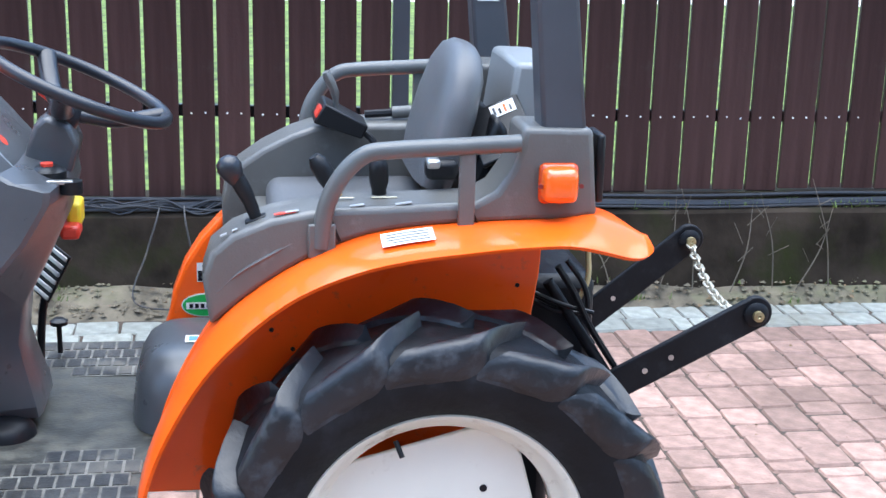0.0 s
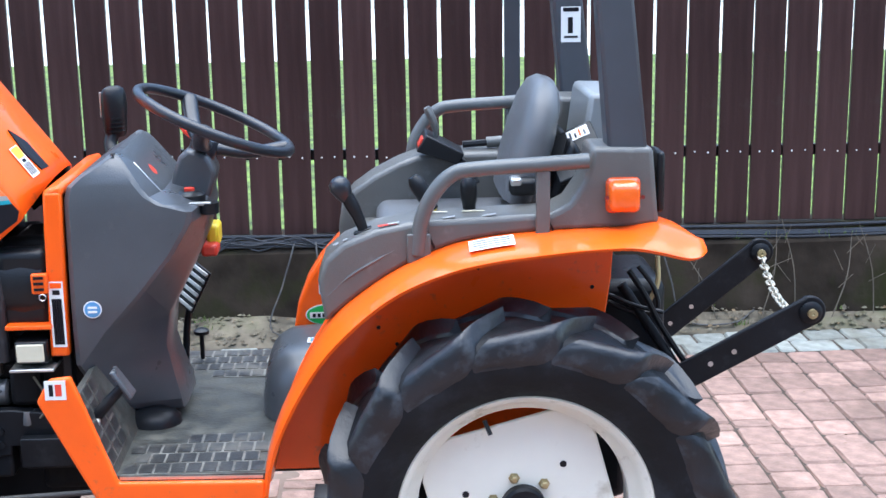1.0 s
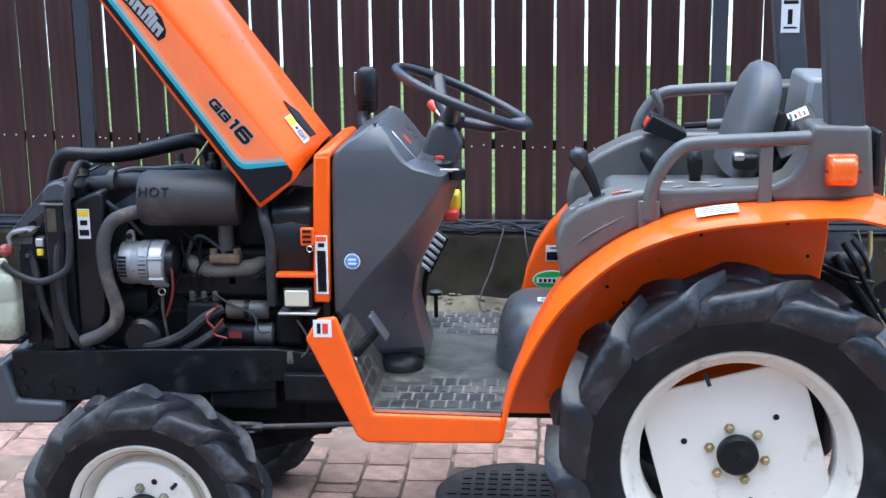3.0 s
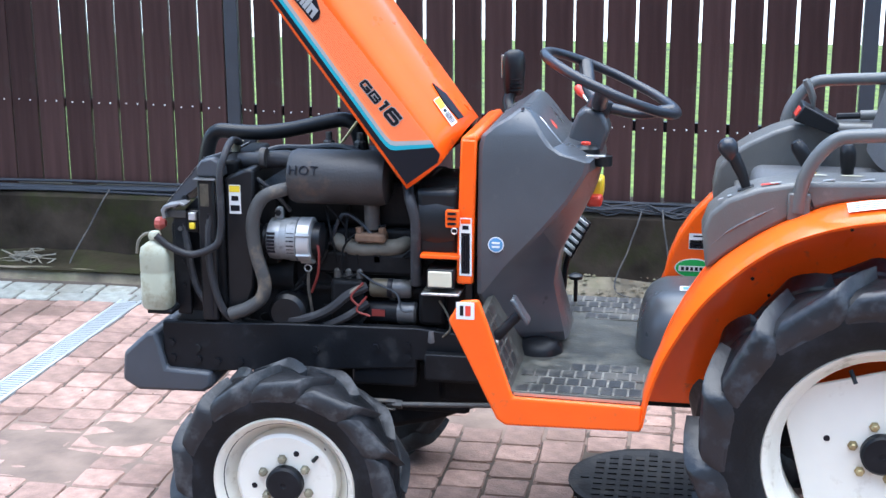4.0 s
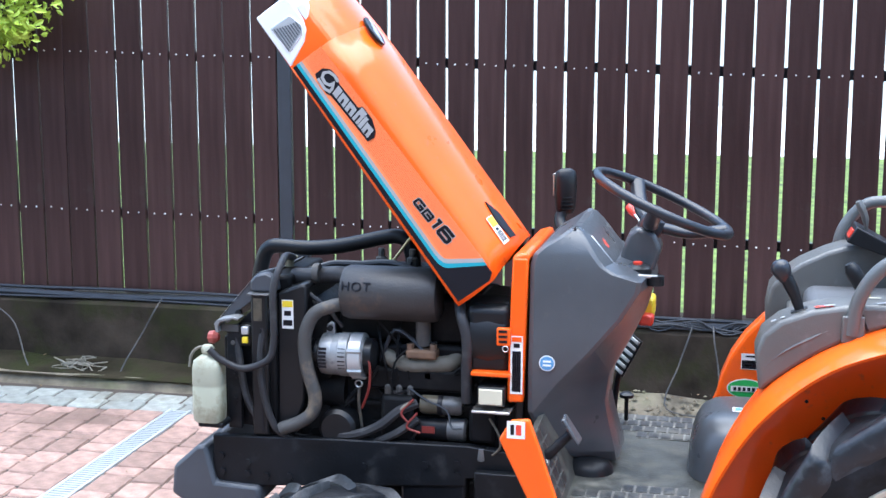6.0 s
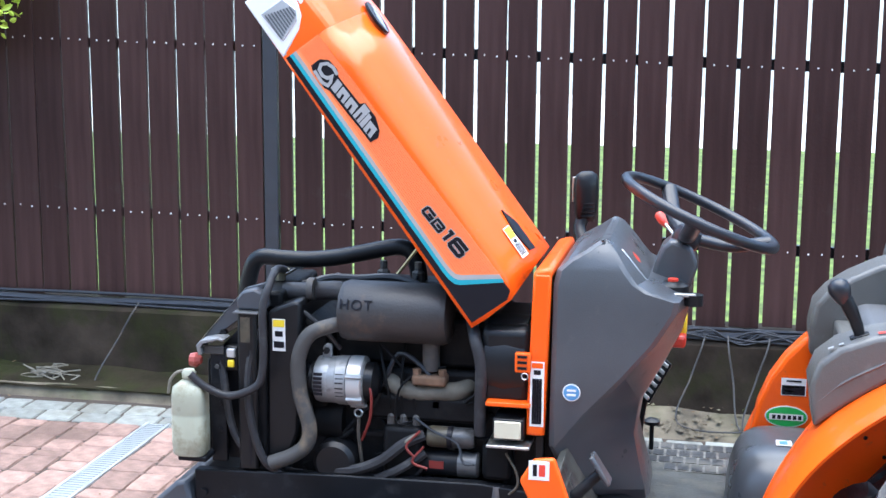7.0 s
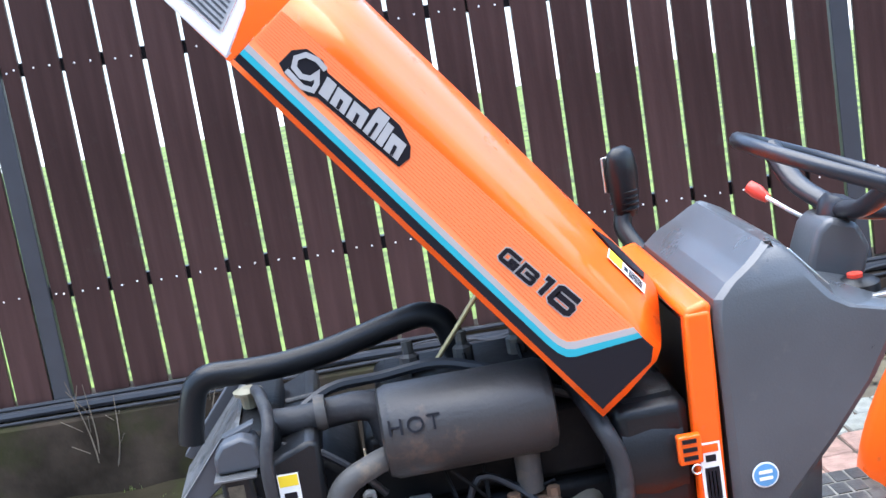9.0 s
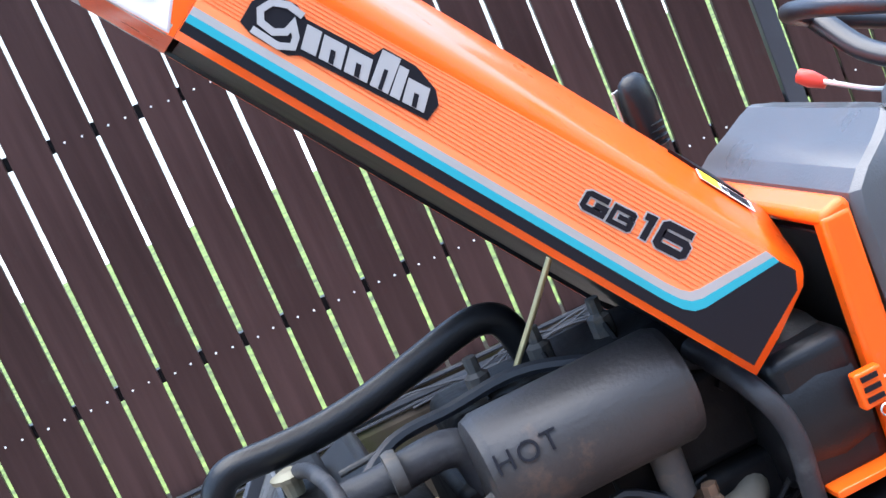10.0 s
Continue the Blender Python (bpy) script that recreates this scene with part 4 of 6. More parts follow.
# --- steering ---
SW = Matrix.Translation((-0.663, 0, 1.235)) @ Matrix.Rotation(radians(23.8), 4, 'Y')
swb = bmesh.new()
rings = []
for k in range(48):
    a = 2 * math.pi * k / 48
    c = Vector((0.183 * math.cos(a), 0.183 * math.sin(a), 0))
    rings.append([SW @ (c + 0.0130 * (math.cos(b) * c.normalized() + Vector((0, 0, math.sin(b))))) for b in (2 * math.pi * j / 10 for j in range(10))])
rings.append(rings[0])
loft(swb, rings, caps=False)
steering = part("steering_wheel", swb, WHEEL_GRIP, tractor, "black three-spoke steering wheel")
for deg in (12, 118, 268):
    a = radians(deg)
    part("spoke", Tube([SW @ Vector((0.02 * math.cos(a), 0.02 * math.sin(a), -0.062)), SW @ Vector((0.10 * math.cos(a), 0.10 * math.sin(a), -0.045)), SW @ Vector((0.178 * math.cos(a), 0.178 * math.sin(a), 0))], 0.020, seg=12, smooth=4, flat=0.75), WHEEL_GRIP, steering)
part("hub", Lathe([(0.0, -0.100), (0.026, -0.100), (0.031, -0.090), (0.034, -0.06), (0.028, -0.045), (0.0, -0.04)], (0, 0, 0), axis='Z', seg=20), WHEEL_GRIP, steering).data.transform(SW)
part("column", Prism([(x / 1.018, z) for x, z in ((-0.757, 1.158), (-0.735, 1.176), (-0.690, 1.160), (-0.672, 1.120), (-0.690, 1.06), (-0.785, 1.06), (-0.772, 1.12))], -0.052, 0.052), COWL, steering, "dark grey steering column shroud", bevel=0.010, segments=3)
stalk = part("stalk", Tube([(-0.70, 0.06, 1.145), (-0.715, 0.12, 1.15), (-0.745, 0.185, 1.175)], 0.004, seg=8, smooth=3), STEEL, steering, "metal stalk with a red knob")
kb = Lathe([(0.0, -0.03), (0.008, -0.028), (0.013, -0.004), (0.011, 0.014), (0.0, 0.018)], (0, 0, 0), axis='Z', seg=16)
part("knob", kb, RED, stalk, "red lever knob").data.transform(Matrix.Translation((-0.757, 0.208, 1.186)) @ Matrix.Rotation(radians(-45), 4, 'Y') @ Matrix.Rotation(radians(-40), 4, 'X'))
# mirror on the far side
mb = bmesh.new()
rings = []
for z, w, th in ((1.150, 0.024, 0.014), (1.165, 0.031, 0.017), (1.20, 0.033, 0.022), (1.235, 0.035, 0.024), (1.258, 0.033, 0.021), (1.272, 0.030, 0.016), (1.280, 0.016, 0.008)):
    rings.append([(-0.955 + th * math.cos(b) * 0.64 + w * math.sin(b) * 0.77, 0.352 - th * math.cos(b) * 0.77 + w * math.sin(b) * 0.64, z) for b in (2 * math.pi * j / 16 for j in range(16))])
loft(mb, rings)
mirror = part("mirror", mb, BLACK, tractor, "black rear-view mirror on a stalk", smooth=50)
part("mirror_stem", Tube([(-0.95, 0.30, 1.09), (-0.968, 0.335, 1.13), (-0.962, 0.35, 1.16)], 0.017, seg=10), BLACK, mirror, "ribbed black mirror stem")
for k in range(4):
    part("stem_rib", Lathe([(0.020, -0.003), (0.0265, 0.0), (0.020, 0.003)], (-0.957, 0.351, 1.166 + 0.011 * k), axis='Z', seg=12), BLACK, mirror)
part("mirror_glass", Box(-0.028, 0.028, 0.019, 0.0235, 1.20, 1.265, Matrix.Translation((-0.955, 0.352, 0)) @ Matrix.Rotation(radians(40), 4, 'Z')), STEEL, mirror, "mirror glass", bevel=0.001)
# front marker lamp on the far side of the cowl
ml = part("marker_lamp", Box(-0.715, -0.685, 0.14, 0.22, 0.90, 0.955), YELLOW, tractor, "yellow and red plastic tag beside the cowl", bevel=0.008)
part("red_part", Box(-0.725, -0.685, 0.10, 0.17, 0.885, 0.915), RED, ml, bevel=0.008)
# leg panel under the far console
lp = part("leg_panel", Prism([(-0.54, 0.545), (-0.518, 0.655), (-0.506, 0.72), (-0.480, 0.787), (-0.445, 0.843), (-0.40, 0.893), (-0.34, 0.94), (0.10, 1.0), (0.10, 0.545)], 0.245, 0.318), ORANGE, tractor, "orange panel under the far console", bevel=0.012, segments=3)
sticker(lp, -0.452, -0.392, 0.745, 0.790, 0.2445, WHITE, ((0.04, 0.96, 0.05, 0.58, INK), (0.15, 0.5, 0.2, 0.3, WHITE), (0.1, 0.8, 0.45, 0.52, WHITE), (0.2, 0.8, 0.78, 0.88, INK)), "white and black data label")
gb_ = bmesh.new()
disc_sheet(gb_, -0.436, 0.2445, 0.690, 0.052, 0.028)
gs = part("oval_sticker", gb_, WHITE, lp, "oval green and white sticker")
gb_ = bmesh.new()
disc_sheet(gb_, -0.436, 0.2432, 0.690, 0.049, 0.025)
part("print", gb_, GREEN, gs)
part("print", Prism([(-0.477, 0.681), (-0.395, 0.681), (-0.395, 0.697), (-0.477, 0.697)], 0.2410, 0.2418), WHITE, gs, smooth=0)
for k in range(6):
    part("print", Prism([(-0.470 + 0.0125 * k, 0.684), (-0.462 + 0.0125 * k, 0.684), (-0.462 + 0.0125 * k, 0.694), (-0.470 + 0.0125 * k, 0.694)], 0.2398, 0.2408), INK, gs, smooth=0)
tl = part("tunnel_label", Box(-0.47, -0.435, -0.04, 0.0, 0.7020, 0.7032), WHITE, tractor, "white label with a dark square on the tunnel cover", smooth=0)
part("print", Box(-0.463, -0.444, -0.033, -0.008, 0.7034, 0.7042), BLUE, tl, smooth=0)

# --- bonnet, tilted open ---
HD = Vector((-0.5877, 0, 0.8091))   # along the bonnet, rear to front
HU = Vector((0.8091, 0, 0.5877))    # out of its top
H0 = Vector((-1.1454, 0, 0.9865))   # lower rear corner
HOOD = Matrix(((HD.x, 0, HU.x, H0.x), (0, 1, 0, 0), (HD.z, 0, HU.z, H0.z), (0, 0, 0, 1)))


def hood_ring(u, wide, top, du=0.0, inset=0.0):
    k = top / 0.193
    half = [(-wide, 0.0), (-wide - 0.001, 0.05 * k), (-wide, 0.112 * k), (-wide + 0.003, 0.123 * k), (-wide + 0.009, 0.131 * k), (-wide + 0.020, 0.138 * k), (-wide + 0.044, 0.149 * k), (-wide + 0.068, 0.1585 * k),
            (-wide + 0.079, 0.164 * k), (-wide + 0.102, 0.174 * k), (-wide + 0.13, 0.184 * k), (-wide + 0.16, 0.190 * k), (-0.03, top)]
    pts = half + [(-y, v) for y, v in half[::-1]]
    return [HOOD @ Vector((u + du * max(0, v - 0.10) * 4, y * (1 - inset), v)) for y, v in pts]


hb = bmesh.new()
loft(hb, [hood_ring(0.0, 0.232, 0.193, 0.10), hood_ring(0.06, 0.232, 0.193, 0.05), hood_ring(0.25, 0.231, 0.192), hood_ring(0.45, 0.229, 0.191), hood_ring(0.62, 0.226, 0.189), hood_ring(0.728, 0.223, 0.187)], closed=False, caps=False)
hood = part("bonnet", hb, [ORANGE, BLACK], tractor, "glossy orange bonnet tilted open", smooth=30)
sol = hood.modifiers.new("thickness", 'SOLIDIFY')
sol.thickness, sol.offset, sol.material_offset = 0.006, -1, 1
# nose with lamp
nb2 = bmesh.new()
loft(nb2, [hood_ring(0.7285, 0.2225, 0.1868), hood_ring(0.80, 0.220, 0.181), hood_ring(0.846, 0.212, 0.176)])
nose = part("bonnet_nose", nb2, ORANGE, hood, "orange rounded end of the bonnet", smooth=16)
nb2 = bmesh.new()
loft(nb2, [hood_ring(0.8462, 0.213, 0.168), hood_ring(0.872, 0.200, 0.146), hood_ring(0.885, 0.18, 0.125)])
part("lamp_front", nb2, LENS_WHITE, nose, "white front of the headlamp band", smooth=35, bevel=0.004)
for s_ in (-1, 1):
    part("lamp_side", Prism([(0.732, 0.0), (0.884, 0.0), (0.884, 0.097), (0.845, 0.1), (0.81, 0.0985), (0.784, 0.090), (0.762, 0.068), (0.747, 0.035)], s_ * 0.2240, s_ * 0.19, HOOD), LENS_WHITE, nose, "white headlamp housing wrapped round the side", bevel=0.004)
    part("lamp_shoulder", Prism([(0.80, 0.100), (0.846, 0.101), (0.846, 0.128), (0.828, 0.125), (0.812, 0.115)], s_ * 0.2195, s_ * 0.17, HOOD), LENS_WHITE, nose, bevel=0.003)
part("lamp_recess", Prism([(0.762, 0.022), (0.84, 0.016), (0.838, 0.078), (0.80, 0.088), (0.780, 0.075)], -0.2262, -0.2235, HOOD), LAMP, nose, "silver slatted headlamp lens", bevel=0.003)
for k in range(9):
    part("slat", Box(0.768 + 0.0028 * k, 0.832 - 0.0022 * k, -0.2280, -0.2262, 0.022 + 0.0070 * k, 0.0252 + 0.0070 * k, HOOD), POST, nose, smooth=0)
part("lower_trim", Box(0.735, 0.862, -0.2225, -0.218, 0.002, 0.011, HOOD), SILVER, nose, smooth=0)
part("inner_panel", Box(0.04, 0.72, -0.222, 0.222, 0.006, 0.012, HOOD), BLACK, hood, "black underside of the bonnet", smooth=0)


def hood_decal(name, pts, y, mat, label=""):
    b = bmesh.new()
    prism(b, pts, y - 0.0007, y, HOOD)
    return part(name, b, mat, hood, label, smooth=0)


YS = -0.2342
EDGE_A = [(0.727, 0.019), (0.14, 0.0205), (0.118, 0.0222), (0.104, 0.027), (0.095, 0.036), (0.046, 0.1215)]
EDGE_B = [(0.727, 0.0275), (0.145, 0.029), (0.126, 0.0305), (0.113, 0.0345), (0.104, 0.043), (0.055, 0.1225)]
EDGE_C = [(0.727, 0.036), (0.15, 0.0375), (0.132, 0.039), (0.120, 0.0425), (0.112, 0.051), (0.066, 0.1235)]
hood_decal("decal", EDGE_C + [(0.70, 0.100), (0.727, 0.098)], YS + 0.0006, CORAL, "paler orange printed side panel")
hood_decal("decal", [(0.010, 0.008), (0.727, 0.008)] + EDGE_A + [(0.024, 0.1225), (0.010, 0.105)], YS, INK, "black printed side stripe")
hood_decal("decal", EDGE_A[::-1] + EDGE_B, YS, CYAN, "turquoise printed stripe")
hood_decal("decal", EDGE_B[::-1] + EDGE_C, YS, SILVER, "silver printed stripe")
for k in range(15):
    v = 0.046 + 0.0052 * k
    u_ = 0.118 - 0.0033 * k
    hood_decal("pinstripe", [(u_, v), (0.725, v - 0.02 * k / 14), (0.725, v + 0.0005 - 0.02 * k / 14), (u_, v + 0.0005)], YS - 0.0002, ORANGE)
# model mark, read along the slope


def ribbon(bm, path, w, y0, y1, m):
    """A bent flat strip of width w along the path, with mitred corners."""
    q = [Vector((a, b)) for a, b in path]
    rings = []
    for i, p in enumerate(q):
        d0 = (p - q[i - 1]).normalized() if i else (q[1] - p).normalized()
        d1 = (q[i + 1] - p).normalized() if i + 1 < len(q) else d0
        n0, n1 = Vector((-d0.y, d0.x)), Vector((-d1.y, d1.x))
        n = (n0 + n1) / max(0.3, 1 + n0.dot(n1)) * w / 2
        rings.append([m @ Vector((c.x, y, c.y)) for c, y in ((p + n, y0), (p - n, y0), (p - n, y1), (p + n, y1))])
    return loft(bm, rings)


def model_mark(name, path, a0, wide, high, stroke, label):
    """One glyph of the model mark with its thin silver edge; a runs down the slope, b across it."""
    base_v = 0.0595 + 0.05 * a0
    q = [(a0 + stroke / 2 + a * (wide - stroke), base_v + 0.05 * a * wide + stroke / 2 + b * (high - stroke)) for a, b in path]
    for kind, w, up, mm in (("edge", stroke + 0.0034, 0.0004, SILVER), ("", stroke, 0.0012, INK)):
        e = [Vector(p) for p in q]
        grow = 0.0017 if kind else 0.0
        e[0] += (e[0] - e[1]).normalized() * grow
        e[-1] += (e[-1] - e[-2]).normalized() * grow
        b = bmesh.new()
        ribbon(b, [(0.2805 - p.x, p.y) for p in e], w, YS - up - 0.0008, YS - up, HOOD)
        part(name + "_edge" if kind else name, b, mm, hood, "thin silver edge of a " + label if kind else "black model " + label, smooth=0)


model_mark("model_letter", [(1, 1), (0.12, 1), (0, 0.88), (0, 0.12), (0.12, 0), (1, 0), (1, 0.46), (0.5, 0.46)], 0.0, 0.0315, 0.0225, 0.0062, "letter")
model_mark("model_letter", [(0.30, 0.5), (0.94, 0.5), (1, 0.44), (1, 0.06), (0.94, 0), (0, 0), (0, 1), (0.90, 1), (0.96, 0.94), (0.96, 0.70)], 0.0345, 0.030, 0.0225, 0.0056, "letter")
model_mark("model_numeral", [(-0.1, 0.9), (0.75, 0.9), (0.75, -0.12)], 0.0690, 0.019, 0.032, 0.0078, "numeral")
model_mark("model_numeral", [(1, 1), (0.1, 1), (0, 0.9), (0, 0.1), (0.1, 0), (0.9, 0), (1, 0.1), (1, 0.45), (0.9, 0.55), (0.06, 0.55)], 0.0925, 0.043, 0.033, 0.0084, "numeral")
# maker's script drawn as plain shapes
def hood_oval(u, v, ru, rv, n=18):
    return [(u + ru * math.cos(2 * math.pi * k / n), v + rv * math.sin(2 * math.pi * k / n)) for k in range(n)]


def longer(pts):
    return [(0.681 - (0.664 - u) * 1.10, v - 0.002 + 0.06 * (0.664 - u)) for u, v in pts]


b_ = bmesh.new()
prism(b_, longer([(0.664, 0.048), (0.650, 0.042), (0.612, 0.040), (0.602, 0.046), (0.470, 0.047), (0.468, 0.066), (0.478, 0.079), (0.505, 0.091), (0.540, 0.092), (0.545, 0.081), (0.614, 0.081), (0.628, 0.089), (0.652, 0.087), (0.664, 0.072)]), YS - 0.0018, YS - 0.0006, HOOD)
script = part("emblem", b_, INK, hood, "black and silver raised script emblem of plain shapes", smooth=0)


def emblem_shape(pts, mat=SILVER, up=0.0):
    b = bmesh.new()
    prism(b, longer(pts), YS - 0.0032 - up, YS - 0.0018, HOOD)
    part("emblem_shape", b, mat, script, smooth=0)


curl = bmesh.new()
ribbon(curl, longer([(0.618, 0.082), (0.634, 0.085), (0.648, 0.080), (0.654, 0.068), (0.648, 0.057), (0.634, 0.054), (0.624, 0.060), (0.622, 0.070), (0.614, 0.060), (0.612, 0.050), (0.624, 0.044), (0.652, 0.047)]), 0.0072, YS - 0.0034, YS - 0.0018, HOOD)
part("emblem_curl", curl, SILVER, script, "silver curl", smooth=0)
for u, w, h in ((0.603, 0.013, 0.025), (0.585, 0.021, 0.024), (0.559, 0.022, 0.024), (0.532, 0.017, 0.038), (0.511, 0.008, 0.032), (0.498, 0.021, 0.025)):
    emblem_shape([(u + 0.002, 0.052), (u - w, 0.052), (u - w + 0.006, 0.052 + h), (u + 0.008, 0.052 + h)])
    if w > 0.015:
        emblem_shape([(u - w * 0.36, 0.0525), (u - w * 0.60, 0.0525), (u - w * 0.60 + 0.004, 0.0525 + h * 0.55), (u - w * 0.36 + 0.004, 0.0525 + h * 0.55)], INK, 0.0006)
# shoulder slot with label
SLOT = [(0.178, -0.108, 0.1818), (0.135, -0.080, 0.1880), (0.062, -0.076, 0.1885), (0.066, -0.108, 0.1818), (0.118, -0.118, 0.1785)]
slot = loft(bmesh.new(), [[HOOD @ Vector((u, y - 0.0015, v + 0.003)) for u, y, v in SLOT], [HOOD @ Vector((u, y + 0.004, v - 0.006)) for u, y, v in SLOT]])
part("vent_slot", slot, INK, hood, "dark vent slot in the bonnet", smooth=0)


def shoulder_label(u0, u1, a, c, mat, parent, up):
    """A strip on the sloping shoulder, between fractions a and c of its height."""
    p, q = Vector((-0.1490, 0.1658)), Vector((-0.1210, 0.1768))
    n = Vector((-0.366, 0.930)) * up
    e, g = p.lerp(q, a) + n, p.lerp(q, c) + n
    bq = loft(bmesh.new(), [[HOOD @ Vector((u, e.x, e.y)), HOOD @ Vector((u, g.x, g.y)), HOOD @ Vector((u, g.x + 0.0006, g.y - 0.0006)), HOOD @ Vector((u, e.x + 0.0006, e.y - 0.0006))] for u in (u0, u1)])
    return part("sticker" if parent is hood else "print", bq, mat, parent, "white and yellow warning label" if parent is hood else "", smooth=0)


lab_ = shoulder_label(0.062, 0.142, 0.0, 1.0, WHITE, hood, 0.0030)
shoulder_label(0.112, 0.140, 0.06, 0.94, YELLOW, lab_, 0.0038)
for k in range(4):
    shoulder_label(0.068, 0.098, 0.14 + 0.2 * k, 0.24 + 0.2 * k, INK, lab_, 0.0038)
shoulder_label(0.100, 0.108, 0.3, 0.7, INK, lab_, 0.0038)
b_ = bmesh.new()
prism(b_, hood_oval(0.0, 0.0, 0.044, 0.034), -0.003, 0.003, HOOD @ Matrix.Translation((0.705, -0.055, 0.1915)) @ Matrix.Rotation(radians(90), 4, 'X'))
badge = part("bonnet_badge", b_, INK, hood, "small black and silver winged badge", smooth=0)
for k in range(3):
    b_ = bmesh.new()
    prism(b_, hood_oval(0.010 - 0.014 * k, -0.012 + 0.011 * k, 0.024, 0.0055), -0.0045, 0.0045, HOOD @ Matrix.Translation((0.705, -0.055, 0.1915)) @ Matrix.Rotation(radians(90), 4, 'X'))
    part("badge_wing", b_, SILVER, badge, smooth=0)
part("prop_rod", Tube([(-1.255, -0.08, 1.20), (-1.315, -0.065, 1.12), (-1.365, -0.05, 1.055)], 0.004, seg=8, smooth=0), BRASS, tractor, "thin steel bonnet prop rod")

# --- engine bay ---
part("engine_mount", Box(-1.30, -1.13, -0.208, -0.15, 0.452, 0.515), BLACK_STEEL, tractor, "black cast engine mount under the rail", bevel=0.008)
slot_plate = part("slotted_plate", Box(-1.10, -0.955, -0.205, -0.190, 0.470, 0.530), BLACK_STEEL, tractor, "black slotted plate under the footplate", bevel=0.003)
for k in range(5):
    part("slot", Box(-1.092 + 0.026 * k, -1.080 + 0.026 * k, -0.2062, -0.2050, 0.478, 0.512), INK, slot_plate, smooth=0)
part("sump", Prism([(-1.50, 0.44), (-0.96, 0.46), (-0.96, 0.385), (-1.10, 0.33), (-1.35, 0.27), (-1.50, 0.30)], -0.14, 0.14), ENGINE, tractor, "oily black sump and clutch housing", bevel=0.02)
for side in (-1, 1):
    part("chassis_rail", Prism([(-1.812, 0.600), (-1.812, 0.462), (-1.70, 0.466), (-1.128, 0.508), (-1.128, 0.53), (-0.95, 0.53), (-0.95, 0.60), (-1.128, 0.617), (-1.45, 0.612)], side * 0.215, side * 0.185), BLACK_STEEL, tractor, "black chassis side rail", bevel=0.004)
wgt = part("front_weight", Prism([(-1.918, 0.512), (-1.852, 0.572), (-1.825, 0.576), (-1.80, 0.475), (-1.68, 0.47), (-1.672, 0.43), (-1.70, 0.412), (-1.88, 0.408), (-1.925, 0.435)], -0.235, 0.235), POST, tractor, "black cast front bumper weight", bevel=0.010)
for x, z in ((-1.788, 0.545), (-1.785, 0.502), (-1.715, 0.532), (-1.715, 0.500), (-1.663, 0.497), (-1.600, 0.500), (-1.395, 0.545), (-1.235, 0.560), (-1.150, 0.568), (-1.150, 0.536)):
    part("bolt", Lathe([(0.010, 0), (0.010, -0.007), (0.0, -0.007)], (x, -0.215, z), seg=6), BLACK_STEEL, wgt, smooth=20)
eng = part("engine_block", Box(-1.50, -1.08, -0.14, 0.16, 0.50, 0.86), ENGINE, tractor, "dirty black diesel engine block", bevel=0.012)
part("cylinder_head", Box(-1.49, -1.10, -0.12, 0.14, 0.86, 0.98), ENGINE, eng, bevel=0.012)
part("rocker_cover", Box(-1.46, -1.14, -0.07, 0.10, 0.98, 1.04), ENGINE, eng, bevel=0.02, segments=3)
part("oil_pan", Box(-1.46, -1.0, -0.15, 0.15, 0.36, 0.50), ENGINE, eng, bevel=0.015)
part("side_cover", Box(-1.40, -1.12, -0.165, -0.14, 0.74, 0.80), ENGINE, eng, bevel=0.01)
part("clutch_housing", Box(-1.08, -0.90, -0.17, 0.17, 0.40, 0.80), ENGINE, eng, bevel=0.02)
for k in range(6):
    part("head_bolt", Lathe([(0.009, 0), (0.009, -0.012), (0.0, -0.012)], (-1.46 + 0.062 * k, -0.12, 0.955), seg=6), ENGINE, eng, smooth=20)
# radiator
rad = part("radiator", Box(-1.70, -1.635, -0.20, 0.20, 0.60, 0.985), ENGINE, tractor, "black radiator with a plastic shroud", bevel=0.008)
part("radiator_tank", Prism([(-1.695, 0.985), (-1.695, 1.01), (-1.66, 1.03), (-1.61, 1.03), (-1.61, 0.985)], -0.15, 0.15), ENGINE, rad, bevel=0.01)
part("shroud", Prism([(-1.640, 0.60), (-1.60, 0.60), (-1.562, 0.70), (-1.552, 1.012), (-1.566, 1.018), (-1.632, 0.992)], -0.19, 0.19), BLACK, rad, "black plastic fan shroud", bevel=0.008)
part("side_column", Box(-1.698, -1.652, -0.218, -0.18, 0.61, 0.992), BLACK, rad, "black upright of the radiator frame", bevel=0.006)
part("column_head", Prism([(-1.702, 0.994), (-1.703, 1.020), (-1.690, 1.038), (-1.660, 1.046), (-1.640, 1.036), (-1.634, 0.994)], -0.205, -0.15), POST, rad, bevel=0.006)
part("column_ledge", Box(-1.706, -1.645, -0.224, -0.18, 0.9885, 0.9925), CASTING, rad, "grimy bare metal ledge", bevel=0.001)
part("column_groove", Box(-1.672, -1.667, -0.2195, -0.216, 0.62, 0.90), INK, rad, smooth=0)
upright = part("front_upright", Box(-1.771, -1.732, -0.203, -0.190, 0.62, 0.90), BLACK_STEEL, rad, "black drilled steel upright", bevel=0.003)
for zz in (0.855, 0.765, 0.70):
    part("bolt", Lathe([(0.006, 0), (0.006, -0.006), (0.0, -0.006)], (-1.752 + 0.004 * (zz < 0.8), -0.203, zz), seg=6), PIPE if zz > 0.8 else BLACK_STEEL, upright, smooth=20)
part("hole", Lathe([(0.007, 0), (0.007, -0.001), (0.0, -0.001)], (-1.745, -0.203, 0.877), seg=12), INK, upright)
